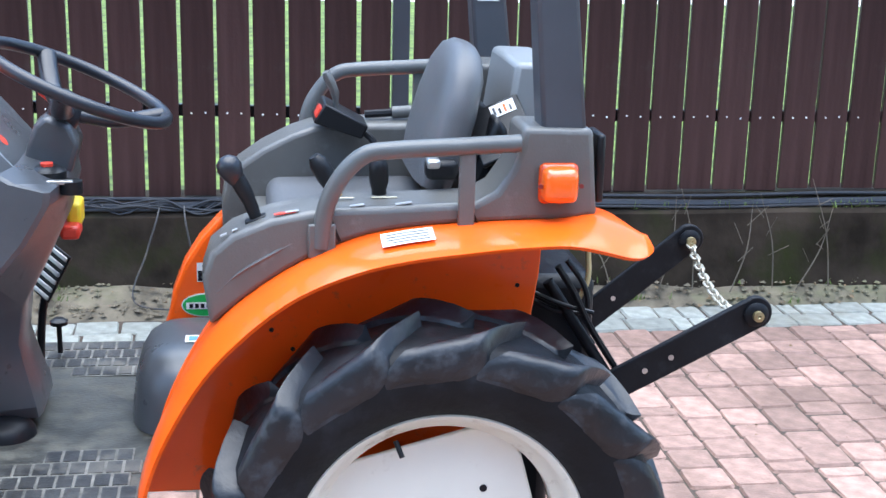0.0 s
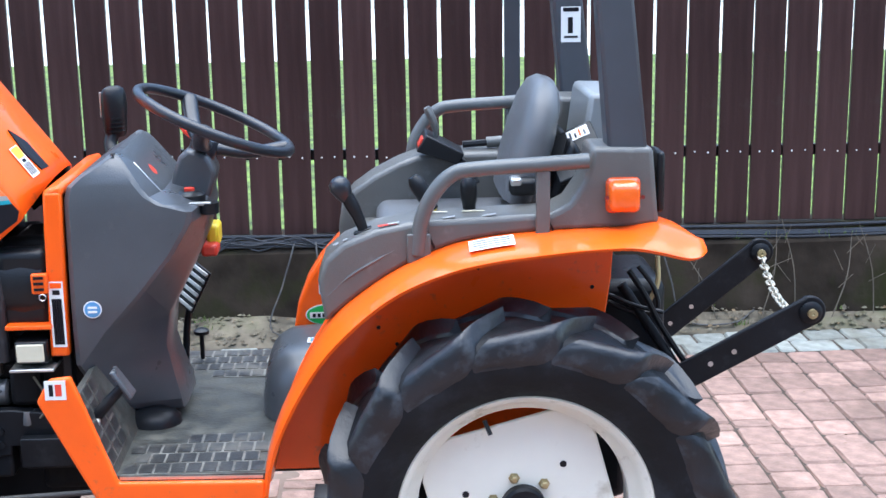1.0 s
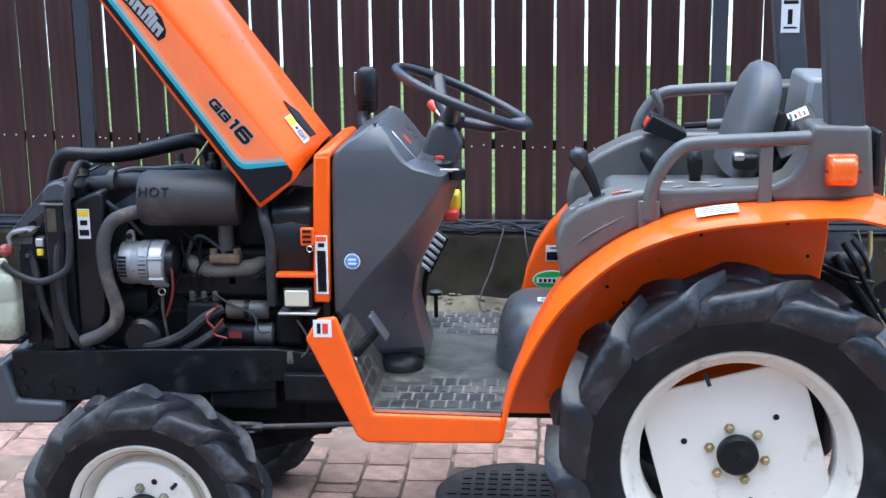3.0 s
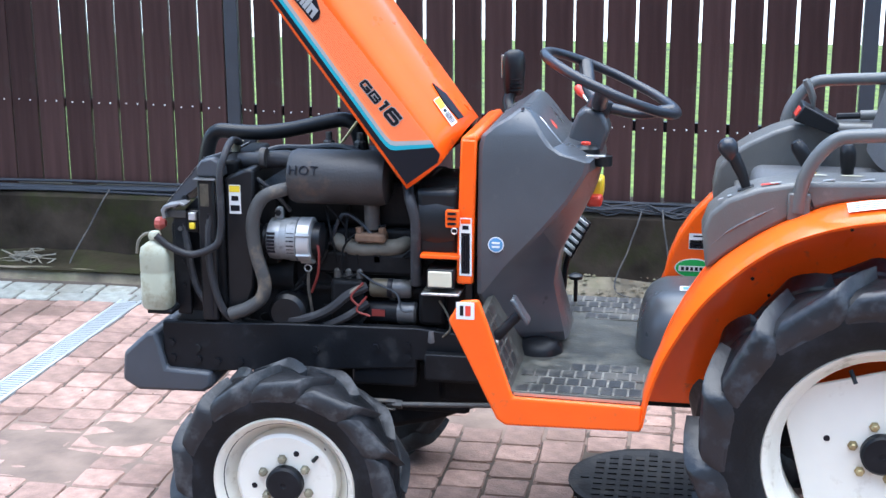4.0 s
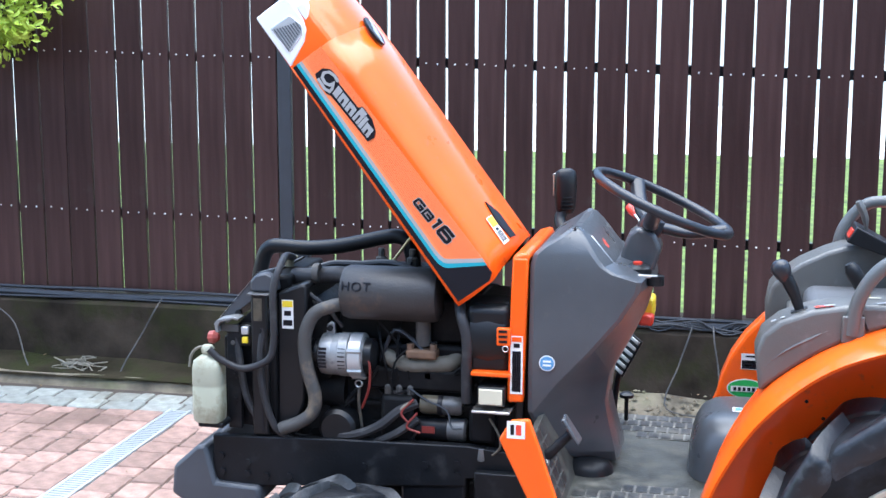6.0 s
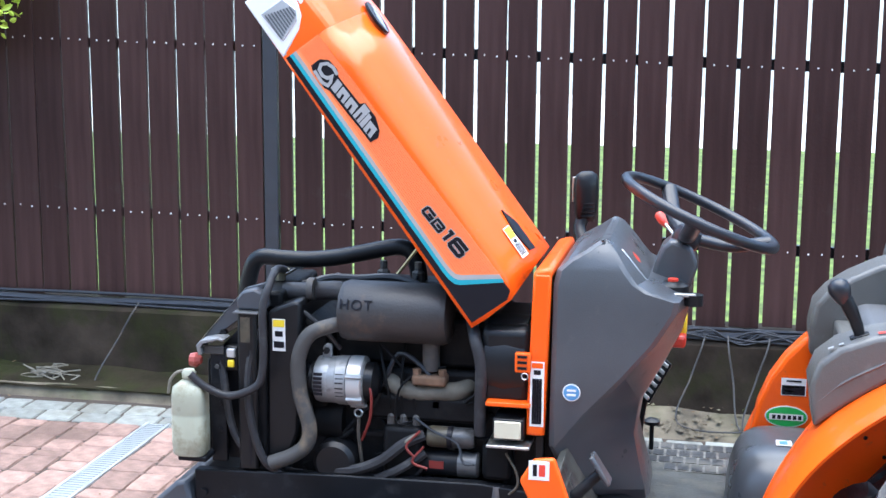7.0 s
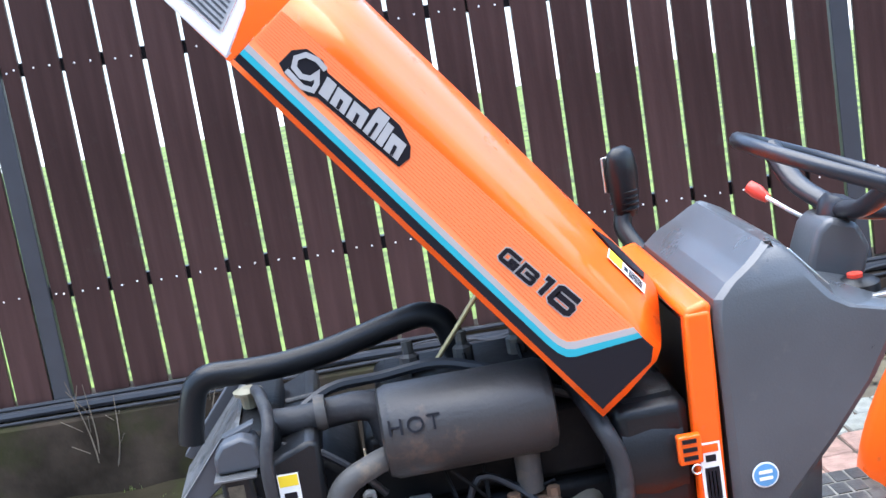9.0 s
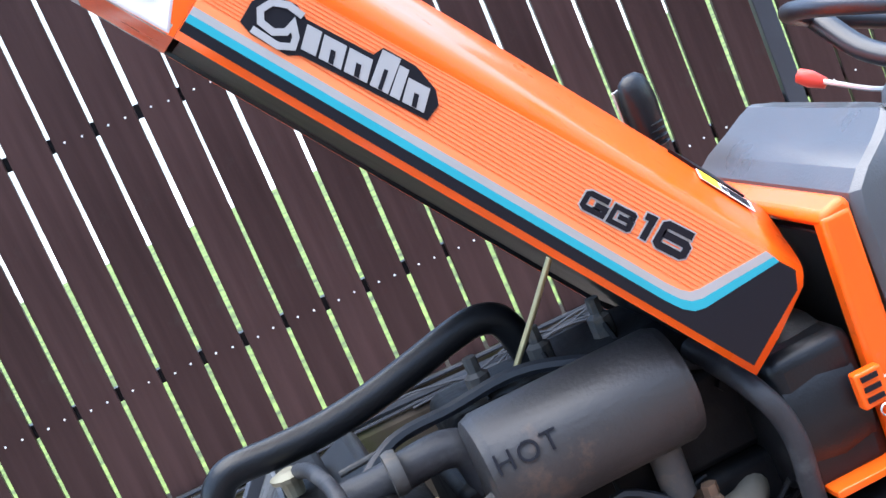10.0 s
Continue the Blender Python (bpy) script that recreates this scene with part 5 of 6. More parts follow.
part("bent_bracket", Prism([(-1.792, 0.884), (-1.796, 0.908), (-1.786, 0.920), (-1.742, 0.929), (-1.729, 0.924), (-1.731, 0.919), (-1.744, 0.922), (-1.780, 0.912), (-1.786, 0.902), (-1.783, 0.886)], -0.225, -0.175), ALU, rad, "bare bent sheet-metal bracket", bevel=0.0015)
part("bent_plate", Box(-1.785, -1.735, -0.2075, -0.2035, 0.884, 0.905), PIPE, rad, bevel=0.002)
for yb in (-0.165, 0.165):
    part("strut", Prism([(-1.640, 1.056), (-1.690, 1.040), (-1.797, 0.913), (-1.785, 0.905), (-1.702, 0.968), (-1.660, 1.020)], yb - 0.012, yb + 0.012), POST, rad, "sloping grey radiator screen frame", bevel=0.002)
part("edge_strip", Prism([(-1.690, 1.0405), (-1.688, 1.0435), (-1.797, 0.9165), (-1.799, 0.9135)], -0.180, -0.176), STEEL, rad, smooth=0)
part("screen", Prism([(-1.676, 1.03), (-1.670, 1.03), (-1.787, 0.895), (-1.793, 0.895)], -0.15, 0.15), CASTING, rad, "dull metal slanted oil cooler screen", smooth=0)
part("front_panel", Box(-1.79, -1.77, -0.165, 0.165, 0.62, 0.86), BLACK_STEEL, rad, bevel=0.004)
part("side_plate", Prism([(-1.79, 0.62), (-1.70, 0.62), (-1.70, 0.95), (-1.79, 0.86)], -0.170, -0.160), BLACK_STEEL, rad, bevel=0.003)
part("junction_box", Box(-1.735, -1.700, -0.205, -0.172, 0.845, 0.905), BLACK, rad, "black plastic connector box", bevel=0.006)
part("connector", Box(-1.726, -1.706, -0.216, -0.204, 0.880, 0.901), SILVER, rad, bevel=0.003)
part("connector", Box(-1.725, -1.709, -0.214, -0.204, 0.856, 0.874), YELLOW, rad, bevel=0.003)
for z in (0.93, 0.80, 0.70):
    part("bolt", Lathe([(0.009, 0), (0.009, -0.014), (0.0, -0.014)], (-1.745, -0.170, z), seg=6), BLACK_STEEL, rad, smooth=20)
part("filler_cap", Lathe([(0.012, -0.02), (0.014, 0.0), (0.022, 0.002), (0.0235, 0.008), (0.011, 0.013), (0.0, 0.013)], (-1.655, -0.02, 1.052), axis='Z', seg=12), DULL_BRASS, rad, "worn brass filler cap", smooth=20)
sticker(rad, -1.621, -1.590, 0.897, 0.974, -0.1905, WHITE, ((0.05, 0.95, 0.75, 0.97, YELLOW), (0.2, 0.8, 0.45, 0.62, INK), (0.1, 0.9, 0.1, 0.3, INK)), "white and yellow caution label")
sticker(rad, -1.689, -1.666, 0.920, 0.980, -0.2185, SHELL, (), "weathered brown paper label")
part("overflow_hose", Tube([(-1.642, -0.03, 1.060), (-1.628, -0.13, 1.080), (-1.616, -0.215, 1.066), (-1.627, -0.24, 1.009), (-1.626, -0.242, 0.92), (-1.629, -0.243, 0.862), (-1.645, -0.245, 0.822), (-1.709, -0.246, 0.797), (-1.767, -0.25, 0.817), (-1.800, -0.255, 0.846)], 0.0095, seg=10), HOSE, rad, "thin black overflow hose")
part("fan_housing", Prism([(-1.595, 0.56), (-1.50, 0.56), (-1.50, 0.93), (-1.55, 0.97), (-1.595, 0.97)], -0.15, 0.17), ENGINE, rad, "dark fan housing", bevel=0.01)
for k in range(7):
    a = 2 * math.pi * k / 7
    part("fan_blade", Box(-0.004, 0.004, -0.022, 0.022, 0.03, 0.14, Matrix.Translation((-1.535, 0.0, 0.78)) @ Matrix.Rotation(a, 4, 'X') @ Matrix.Rotation(radians(25), 4, 'Z')), BLACK, rad, smooth=0)
part("upper_clamp", Lathe([(0.026, -0.008), (0.028, 0.0), (0.026, 0.008)], (-1.545, -0.125, 1.036), axis='X', seg=18), PIPE, rad, "grimy hose clamp")
part("cable_loom", Tube([(-1.60, -0.10, 1.02), (-1.53, -0.06, 1.05), (-1.45, -0.05, 1.052), (-1.36, -0.06, 1.06), (-1.28, -0.08, 1.04), (-1.20, -0.10, 1.0), (-1.12, -0.11, 0.97)], 0.009, seg=8), CABLE, rad, "black wiring loom over the engine")
part("cable_loom", Tube([(-1.62, -0.13, 1.0), (-1.56, -0.16, 0.99), (-1.50, -0.16, 0.94), (-1.47, -0.15, 0.90)], 0.006, seg=8), CABLE, rad)
# coolant bottle
bo = bmesh.new()
rings = []
for z, s_ in ((0.655, 0.86), (0.662, 0.97), (0.69, 1.0), (0.75, 0.985), (0.752, 0.96), (0.758, 0.985), (0.80, 0.98), (0.82, 0.9), (0.830, 0.6), (0.836, 0.35), (0.842, 0.33)):
    rings.append([(-1.800 + 0.041 * s_ * math.copysign(abs(math.cos(a)) ** 0.55, math.cos(a)), -0.27 + 0.036 * s_ * math.copysign(abs(math.sin(a)) ** 0.55, math.sin(a)), z) for a in (2 * math.pi * k / 24 for k in range(24))])
loft(bo, rings)
bottle = part("coolant_bottle", bo, BOTTLE, tractor, "milky white coolant expansion bottle", smooth=50)
part("cap", Lathe([(0.016, 0), (0.017, 0.012), (0.012, 0.02), (0.0, 0.02)], (-1.802, -0.27, 0.840), axis='Z', seg=14), BOTTLE, bottle)
part("bracket", Box(-1.825, -1.755, -0.295, -0.225, 0.642, 0.656), BLACK_STEEL, bottle, bevel=0.004)
part("horn", Lathe([(0.0, -0.016), (0.016, -0.014), (0.018, 0.0), (0.009, 0.012), (0.0, 0.014)], (-1.796, -0.235, 0.874), axis='X', seg=10), FADED_RED, bottle, "faded red plastic connector", smooth=25)
part("vent_tube", Tube([(-1.806, -0.27, 0.856), (-1.828, -0.275, 0.852), (-1.846, -0.275, 0.832), (-1.852, -0.275, 0.80)], 0.004, seg=8), ROPE, bottle, "pale vent tube")
# hoses
part("radiator_hose", Tube([(-1.61, -0.12, 1.026), (-1.56, -0.135, 1.030), (-1.51, -0.145, 1.038), (-1.475, -0.15, 1.040), (-1.452, -0.15, 1.028), (-1.443, -0.145, 0.995), (-1.440, -0.13, 0.95)], 0.023, seg=14), HOSE, tractor, "ribbed black radiator hose")
part("intake_hose", Tube([(-1.762, 0.03, 0.975), (-1.756, 0.03, 1.010), (-1.746, 0.03, 1.048), (-1.735, 0.03, 1.068), (-1.712, 0.03, 1.079), (-1.66, 0.03, 1.077), (-1.60, 0.03, 1.077), (-1.53, 0.03, 1.085), (-1.468, 0.03, 1.098), (-1.40, 0.03, 1.114), (-1.365, 0.03, 1.117), (-1.340, 0.03, 1.105), (-1.326, 0.03, 1.07), (-1.320, 0.03, 1.03)], 0.0208, seg=16), BLACK, tractor, "thick black intake hose with an angular elbow")
part("injector_rail", Tube([(-1.60, -0.02, 1.030), (-1.45, -0.02, 1.040), (-1.36, -0.02, 1.046)], 0.0045, seg=8, smooth=0), PIPE, eng, "thin grey fuel rail")
for k in range(3):
    part("injector", Lathe([(0.016, 0), (0.016, 0.03), (0.009, 0.035), (0.009, 0.055), (0.0, 0.056)], (-1.40 + 0.085 * k, -0.01, 1.035), axis='Z', seg=8), PIPE, eng, smooth=20)
# muffler
muf = part("muffler", Lathe([(0.0, -0.128), (0.055, -0.128), (0.066, -0.124), (0.069, -0.115), (0.071, -0.112), (0.071, 0.112), (0.069, 0.115), (0.066, 0.124), (0.055, 0.128), (0.0, 0.128)], (-1.325, -0.19, 1.005), axis='X', seg=40), MUFFLER, tractor, "heat-stained black cylindrical muffler", smooth=45)
HM = Matrix.Translation((-1.444, -0.19, 1.005)) @ Matrix.Rotation(radians(-19), 4, 'X') @ Matrix.Translation((0.0, -0.0722, -0.008)) @ Matrix(((1, 0, 0, 0), (0, 0, -1, 0), (0, 1, 0, 0), (0, 0, 0, 1)))
letters("stamped_word", "HOT", 0.034, HM, INK, muf, "black stamped lettering", extrude=0.0012, space=1.15)
part("tail_pipe", Tube([(-1.44, -0.215, 0.977), (-1.475, -0.235, 0.973), (-1.52, -0.245, 0.95), (-1.543, -0.25, 0.89), (-1.538, -0.25, 0.81), (-1.518, -0.25, 0.735), (-1.525, -0.25, 0.69), (-1.56, -0.25, 0.66), (-1.612, -0.25, 0.638)], 0.0178, seg=16), PIPE, muf, "grey exhaust tail pipe")
part("pipe_mouth", Lathe([(0.0155, 0.0), (0.0155, -0.0012), (0.0, -0.0012)], (0, 0, 0), axis='X', seg=16), INK, muf).data.transform(Matrix.Translation((-1.6135, -0.25, 0.6375)) @ Matrix.Rotation(radians(-22), 4, 'Y'))
part("down_pipe", Tube([(-1.245, -0.185, 0.95), (-1.245, -0.18, 0.87)], 0.020, seg=14, smooth=0), PIPE, muf)
man = part("exhaust_manifold", Tube([(-1.345, -0.13, 0.845), (-1.34, -0.17, 0.832), (-1.30, -0.185, 0.818), (-1.24, -0.185, 0.818), (-1.17, -0.18, 0.825), (-1.145, -0.13, 0.845)], 0.022, seg=14), MANIFOLD, tractor, "grey-brown cast exhaust manifold")
part("flange", Box(-1.285, -1.205, -0.215, -0.155, 0.838, 0.862), RUST, man, "rusty exhaust flange", bevel=0.006)
for x in (-1.275, -1.215):
    part("nut", Lathe([(0.010, 0), (0.010, 0.014), (0.0, 0.014)], (x, -0.20, 0.862), axis='Z', seg=6), RUST, man, smooth=20)
# alternator
alt = part("alternator", Lathe([(0.0, -0.062), (0.030, -0.062), (0.046, -0.056), (0.054, -0.042), (0.056, -0.012), (0.058, -0.010), (0.058, 0.014), (0.055, 0.016), (0.050, 0.050), (0.040, 0.060), (0.0, 0.062)], (-1.447, -0.20, 0.838), axis='X', seg=36), ALU, tractor, "silver cast-aluminium alternator", smooth=30)
for k in range(6):
    dz = 0.0095 * (k - 2.5)
    y_ = -0.2 - math.sqrt(0.0575 ** 2 - (abs(dz) + 0.002) ** 2)
    part("vent", Box(-1.507, -1.486, y_ - 0.0005, y_ + 0.008, 0.838 + dz - 0.0034, 0.838 + dz + 0.0034), INK, alt, smooth=0)
    part("vent", Box(-1.455, -1.436, y_ - 0.0005, y_ + 0.008, 0.838 + dz - 0.0034, 0.838 + dz + 0.0034), INK, alt, smooth=0)
part("drive_end", Lathe([(0.0, -0.014), (0.040, -0.014), (0.053, -0.008), (0.0555, 0.004), (0.0555, 0.022), (0.054, 0.026)], (-1.500, -0.20, 0.838), axis='X', seg=36), ALU, alt, smooth=30)
for k in range(4):
    q = radians(158 + 54 * k)
    part("through_bolt", Tube([(-1.43, -0.20 + 0.060 * math.cos(q), 0.838 + 0.060 * math.sin(q)), (-1.392, -0.20 + 0.060 * math.cos(q), 0.838 + 0.060 * math.sin(q))], 0.005, seg=8, smooth=0), STEEL, alt)
part("pulley", Lathe([(0.0, -0.02), (0.036, -0.02), (0.038, -0.012), (0.026, -0.004), (0.038, 0.004), (0.036, 0.012), (0.0, 0.012)], (-1.528, -0.20, 0.838), axis='X', seg=28), BLACK_STEEL, alt, "dark belt pulley")
part("ear", Prism([(-1.500, 0.872), (-1.496, 0.917), (-1.488, 0.924), (-1.476, 0.921), (-1.474, 0.872)], -0.206, -0.192), ALU, alt, bevel=0.003)
part("ear_bolt", Lathe([(0.008, 0), (0.008, -0.008), (0.0, -0.008)], (-1.487, -0.206, 0.908), seg=6), BLACK_STEEL, alt, smooth=20)
part("belt", Tube([(-1.528, -0.235, 0.85), (-1.53, -0.17, 0.70), (-1.53, -0.06, 0.62)], 0.007, seg=8, smooth=3), BLACK, alt, "black fan belt")
part("red_wire", Tube([(-1.385, -0.235, 0.855), (-1.372, -0.245, 0.82), (-1.376, -0.24, 0.76), (-1.40, -0.22, 0.70)], 0.0035, seg=6), WIRE_RED, alt, "red battery wire")
# oil filter, pump, starter
part("oil_filter", Lathe([(0.0, -0.10), (0.040, -0.10), (0.050, -0.09), (0.051, -0.01), (0.046, 0.0), (0.0, 0.0)], (-1.465, -0.14, 0.645), seg=32), BLACK, tractor, "round black oil filter", smooth=40)
part("water_pump", Lathe([(0.045, -0.05), (0.048, 0.0), (0.06, 0.04), (0.0, 0.04)], (-1.50, -0.12, 0.72), axis='X', seg=20), ENGINE, tractor, "black water pump")
stt = part("starter_motor", Lathe([(0.0, -0.093), (0.026, -0.093), (0.030, -0.086), (0.030, 0.03), (0.0, 0.034)], (-1.20, -0.19, 0.649), axis='X', seg=28), BLACK_STEEL, tractor, "dark starter motor")
part("solenoid", Lathe([(0.0, -0.028), (0.022, -0.028), (0.025, -0.022), (0.025, 0.024), (0.0, 0.026)], (-1.220, -0.195, 0.714), axis='X', seg=24), SHELL, stt, "oily brown solenoid")
part("solenoid_band", Lathe([(0.0, -0.006), (0.0262, -0.006), (0.0262, 0.006), (0.0, 0.006)], (-1.195, -0.195, 0.714), axis='X', seg=24), INK, stt)
part("solenoid_cap", Lathe([(0.0, -0.024), (0.0245, -0.024), (0.0245, 0.018), (0.019, 0.026), (0.0, 0.026)], (-1.164, -0.195, 0.714), axis='X', seg=20), CASTING, stt, "grey cast solenoid housing")
part("end_cap", Lathe([(0.0, -0.024), (0.0305, -0.024), (0.0305, 0.020), (0.024, 0.026), (0.0, 0.026)], (-1.152, -0.19, 0.649), axis='X', seg=24), CASTING, stt, "grey cast end housing")
part("plate", Box(-1.241, -1.207, -0.2215, -0.2190, 0.644, 0.662), WIRE_RED, stt, "worn red rating plate", smooth=0)
for k, (p, col) in enumerate((([(-1.255, -0.21, 0.72), (-1.30, -0.23, 0.70), (-1.35, -0.24, 0.66), (-1.42, -0.235, 0.63), (-1.50, -0.22, 0.625)], HOSE), ([(-1.25, -0.22, 0.68), (-1.31, -0.24, 0.64), (-1.38, -0.23, 0.605)], HOSE),
                         ([(-1.26, -0.23, 0.735), (-1.29, -0.24, 0.70), (-1.27, -0.245, 0.675)], WIRE_RED), ([(-1.25, -0.235, 0.70), (-1.275, -0.245, 0.665), (-1.24, -0.245, 0.65)], WIRE_RED), ([(-1.26, -0.225, 0.73), (-1.285, -0.235, 0.715), (-1.31, -0.235, 0.69)], ROPE))):
    part("cable", Tube(p, (0.013, 0.011, 0.003, 0.003, 0.004)[k], seg=8), col, stt)
part("drain_tap", Lathe([(0.010, 0), (0.012, -0.03), (0.018, -0.032), (0.0, -0.04)], (-1.49, -0.215, 0.585), axis='Z', seg=8), STEEL, tractor, "bright drain tap")
# air cleaner and bulkhead bits
ac = part("air_cleaner", Lathe([(0.0, -0.06), (0.085, -0.058), (0.10, -0.045), (0.104, 0.0), (0.10, 0.045), (0.0, 0.05)], (-1.065, -0.16, 0.905), axis='X', seg=32), BLACK, tractor, "black plastic air cleaner housing", smooth=40)
part("casing", Box(-1.12, -1.005, -0.25, 0.05, 0.815, 0.995), BLACK, ac, bevel=0.02, segments=3)
part("breather_hose", Tube([(-1.16, -0.15, 1.02), (-1.135, -0.24, 0.97), (-1.117, -0.255, 0.91), (-1.118, -0.25, 0.83), (-1.12, -0.24, 0.74)], 0.014, seg=12), HOSE, tractor, "black breather hose")
lt = part("latch", Box(-1.035, -1.0, -0.302, -0.285, 0.90, 0.945), ORANGE, tractor, "orange bonnet catch", bevel=0.003)
for z in (0.908, 0.921, 0.934):
    part("slot", Box(-1.029, -1.008, -0.3045, -0.301, z, z + 0.006), INK, lt, smooth=0)
part("ring", Lathe([(0.006, -0.001), (0.0072, -0.0022), (0.0084, -0.001), (0.0072, 0.0005)], (-1.012, -0.303, 0.893), seg=16, closed=True), STEEL, lt)
part("shelf", Box(-1.10, -1.0, -0.30, -0.10, 0.818, 0.828), ORANGE, tractor, "orange sheet-metal shelf", bevel=0.002)
rl = part("relay", Box(-1.082, -1.012, -0.305, -0.22, 0.762, 0.812), BLACK, tractor, "relay box with a cream cover", bevel=0.004)
part("cover", Box(-1.078, -1.018, -0.311, -0.305, 0.767, 0.808), CREAMBOX, rl, bevel=0.003)
part("bracket", Box(-1.095, -0.998, -0.315, -0.20, 0.745, 0.752), STEEL, rl, "bare metal bracket", bevel=0.002)
fp = part("fuel_pump", Box(-1.115, -1.045, -0.24, -0.18, 0.63, 0.72), ENGINE, tractor, "dirty black fuel pump with pipes", bevel=0.012)
part("drip_bowl", Lathe([(0.016, 0), (0.018, -0.03), (0.008, -0.045), (0.0, -0.046)], (-1.08, -0.235, 0.62), axis='Z', seg=16), ALU, fp)
part("fuel_line", Tube([(-1.06, -0.24, 0.70), (-1.035, -0.255, 0.665), (-1.03, -0.255, 0.63), (-1.05, -0.25, 0.605)], 0.003, seg=6), STEM, fp)
part("chassis_bracket", Prism([(-1.10, 0.56), (-0.96, 0.56), (-0.93, 0.49), (-1.10, 0.49)], -0.25, -0.22), BLACK_STEEL, tractor, "slotted black bracket", bevel=0.004)
# loose wiring in the engine bay
rh = random.Random(9)
for k in range(16):
    x, z = rh.uniform(-1.50, -1.04), rh.uniform(0.60, 1.0)
    p = [Vector((x, rh.uniform(-0.18, -0.10), z))]
    for _ in range(4):
        p.append(p[-1] + Vector((rh.uniform(-0.07, 0.07), rh.uniform(-0.02, 0.015), rh.uniform(-0.08, 0.03))))
    part("wire", Tube(p, rh.choice((0.003, 0.004, 0.006)), seg=6, smooth=4), rh.choice((CABLE, ENGINE, BLACK)), eng, "loose black engine wire")
for k in range(9):
    x, z, w = rh.uniform(-1.42, -1.06), rh.uniform(0.58, 0.80), rh.uniform(0.015, 0.04)
    part("bracket", Box(x, x + w, -0.165, -0.135, z, z + rh.uniform(0.015, 0.05)), rh.choice((ENGINE, BLACK_STEEL)), eng, bevel=0.004)
for k in range(18):
    x, z = rh.uniform(-1.47, -1.06), rh.uniform(0.55, 0.86)
    part("bolt", Lathe([(0.008, 0), (0.008, -0.009), (0.004, -0.010), (0.0, -0.010)], (x, -0.14, z), seg=6), rh.choice((ENGINE, BLACK_STEEL, PIPE)), eng, smooth=20)
part("injection_pump", Box(-1.36, -1.27, -0.185, -0.13, 0.60, 0.73), ENGINE, eng, "black injection pump", bevel=0.012)
for k in range(3):
    part("pump_outlet", Lathe([(0.010, 0), (0.010, 0.02), (0.006, 0.026), (0.0, 0.026)], (-1.345 + 0.03 * k, -0.16, 0.73), axis='Z', seg=8), PIPE, eng, smooth=20)
    part("injector_line", Tube([(-1.345 + 0.03 * k, -0.16, 0.755), (-1.35 + 0.03 * k, -0.165, 0.80), (-1.37 + 0.05 * k, -0.15, 0.88), (-1.40 + 0.085 * k, -0.09, 0.99), (-1.40 + 0.085 * k, -0.02, 1.06)], 0.0035, seg=6), ENGINE, eng, "thin black injector line")
part("dipstick", Tube([(-1.415, -0.16, 0.62), (-1.42, -0.175, 0.70), (-1.418, -0.18, 0.745)], 0.004, seg=6), PIPE, eng, "dipstick with a ring")
part("dipstick_ring", Lathe([(0.007, -0.001), (0.009, -0.003), (0.011, -0.001), (0.009, 0.001)], (-1.418, -0.182, 0.757), seg=14, closed=True), STEEL, eng)
part("flange_bar", Box(-1.386, -1.238, -0.160, -0.14, 0.740, 0.764), POST, eng, "greasy grey flange", bevel=0.004)
part("side_rib", Box(-1.41, -1.10, -0.158, -0.14, 0.695, 0.705), ENGINE, eng, smooth=0)
for p in ([(-1.655, -0.20, 0.95), (-1.672, -0.215, 0.85), (-1.668, -0.22, 0.74), (-1.64, -0.215, 0.64), (-1.60, -0.20, 0.60)], [(-1.75, -0.19, 0.90), (-1.735, -0.20, 0.80), (-1.715, -0.205, 0.70), (-1.67, -0.205, 0.63)], [(-1.62, -0.17, 0.60), (-1.52, -0.19, 0.598), (-1.45, -0.20, 0.60)]):
    part("lower_hose", Tube(p, 0.010, seg=8), HOSE, rad, "black lower hose")
part("rear_cover", Lathe([(0.046, 0.0), (0.046, 0.02), (0.03, 0.03), (0.0, 0.03)], (-1.392, -0.20, 0.838), axis='X', seg=24), BLACK, alt, "black rear cover")
part("clamp_band", Lathe([(0.0572, -0.017), (0.0592, -0.015), (0.0592, 0.015), (0.0572, 0.017)], (-1.413, -0.20, 0.838), axis='X', seg=36), SILVER, alt, "bright stator ring")
# the near-side engine things sit inside the bonnet's width
for ob in [o for o in tractor.children if o.name.split(".")[0] in ("muffler", "exhaust_manifold", "alternator", "coolant_bottle", "radiator_hose", "oil_filter", "starter_motor", "fuel_pump", "breather_hose", "air_cleaner", "drain_tap")]:
    ob.location = (-0.009, 0.035, -0.008)
for ob in [o for o in tractor.children if o.name.split(".")[0] in ("latch", "shelf", "relay")]:
    ob.location = (-0.011, 0.055, -0.026 if ob.name.startswith("relay") else -0.006)
# front axle and steering rod
part("front_axle", Tube([(FRONT_X, -0.36, 0.27), (FRONT_X, -0.2, 0.33), (FRONT_X, 0.2, 0.33), (FRONT_X, 0.36, 0.27)], 0.045, seg=14, smooth=4), BLACK_STEEL, tractor, "black front axle beam")
part("axle_bracket", Box(-1.56, -1.30, -0.14, 0.14, 0.33, 0.47), BLACK_STEEL, tractor, bevel=0.015)
tie = part("steering_rod", Tube([(-1.19, -0.30, 0.437), (-1.0, -0.30, 0.446), (-0.86, -0.30, 0.453)], 0.0065, seg=10, smooth=0), PIPE, tractor, "greasy steel steering rod")
for dz in (-0.010, 0.010):
    part("clevis_arm", Box(-1.235, -1.165, -0.309, -0.291, 0.433 + dz, 0.439 + dz), PIPE, tie, bevel=0.002)
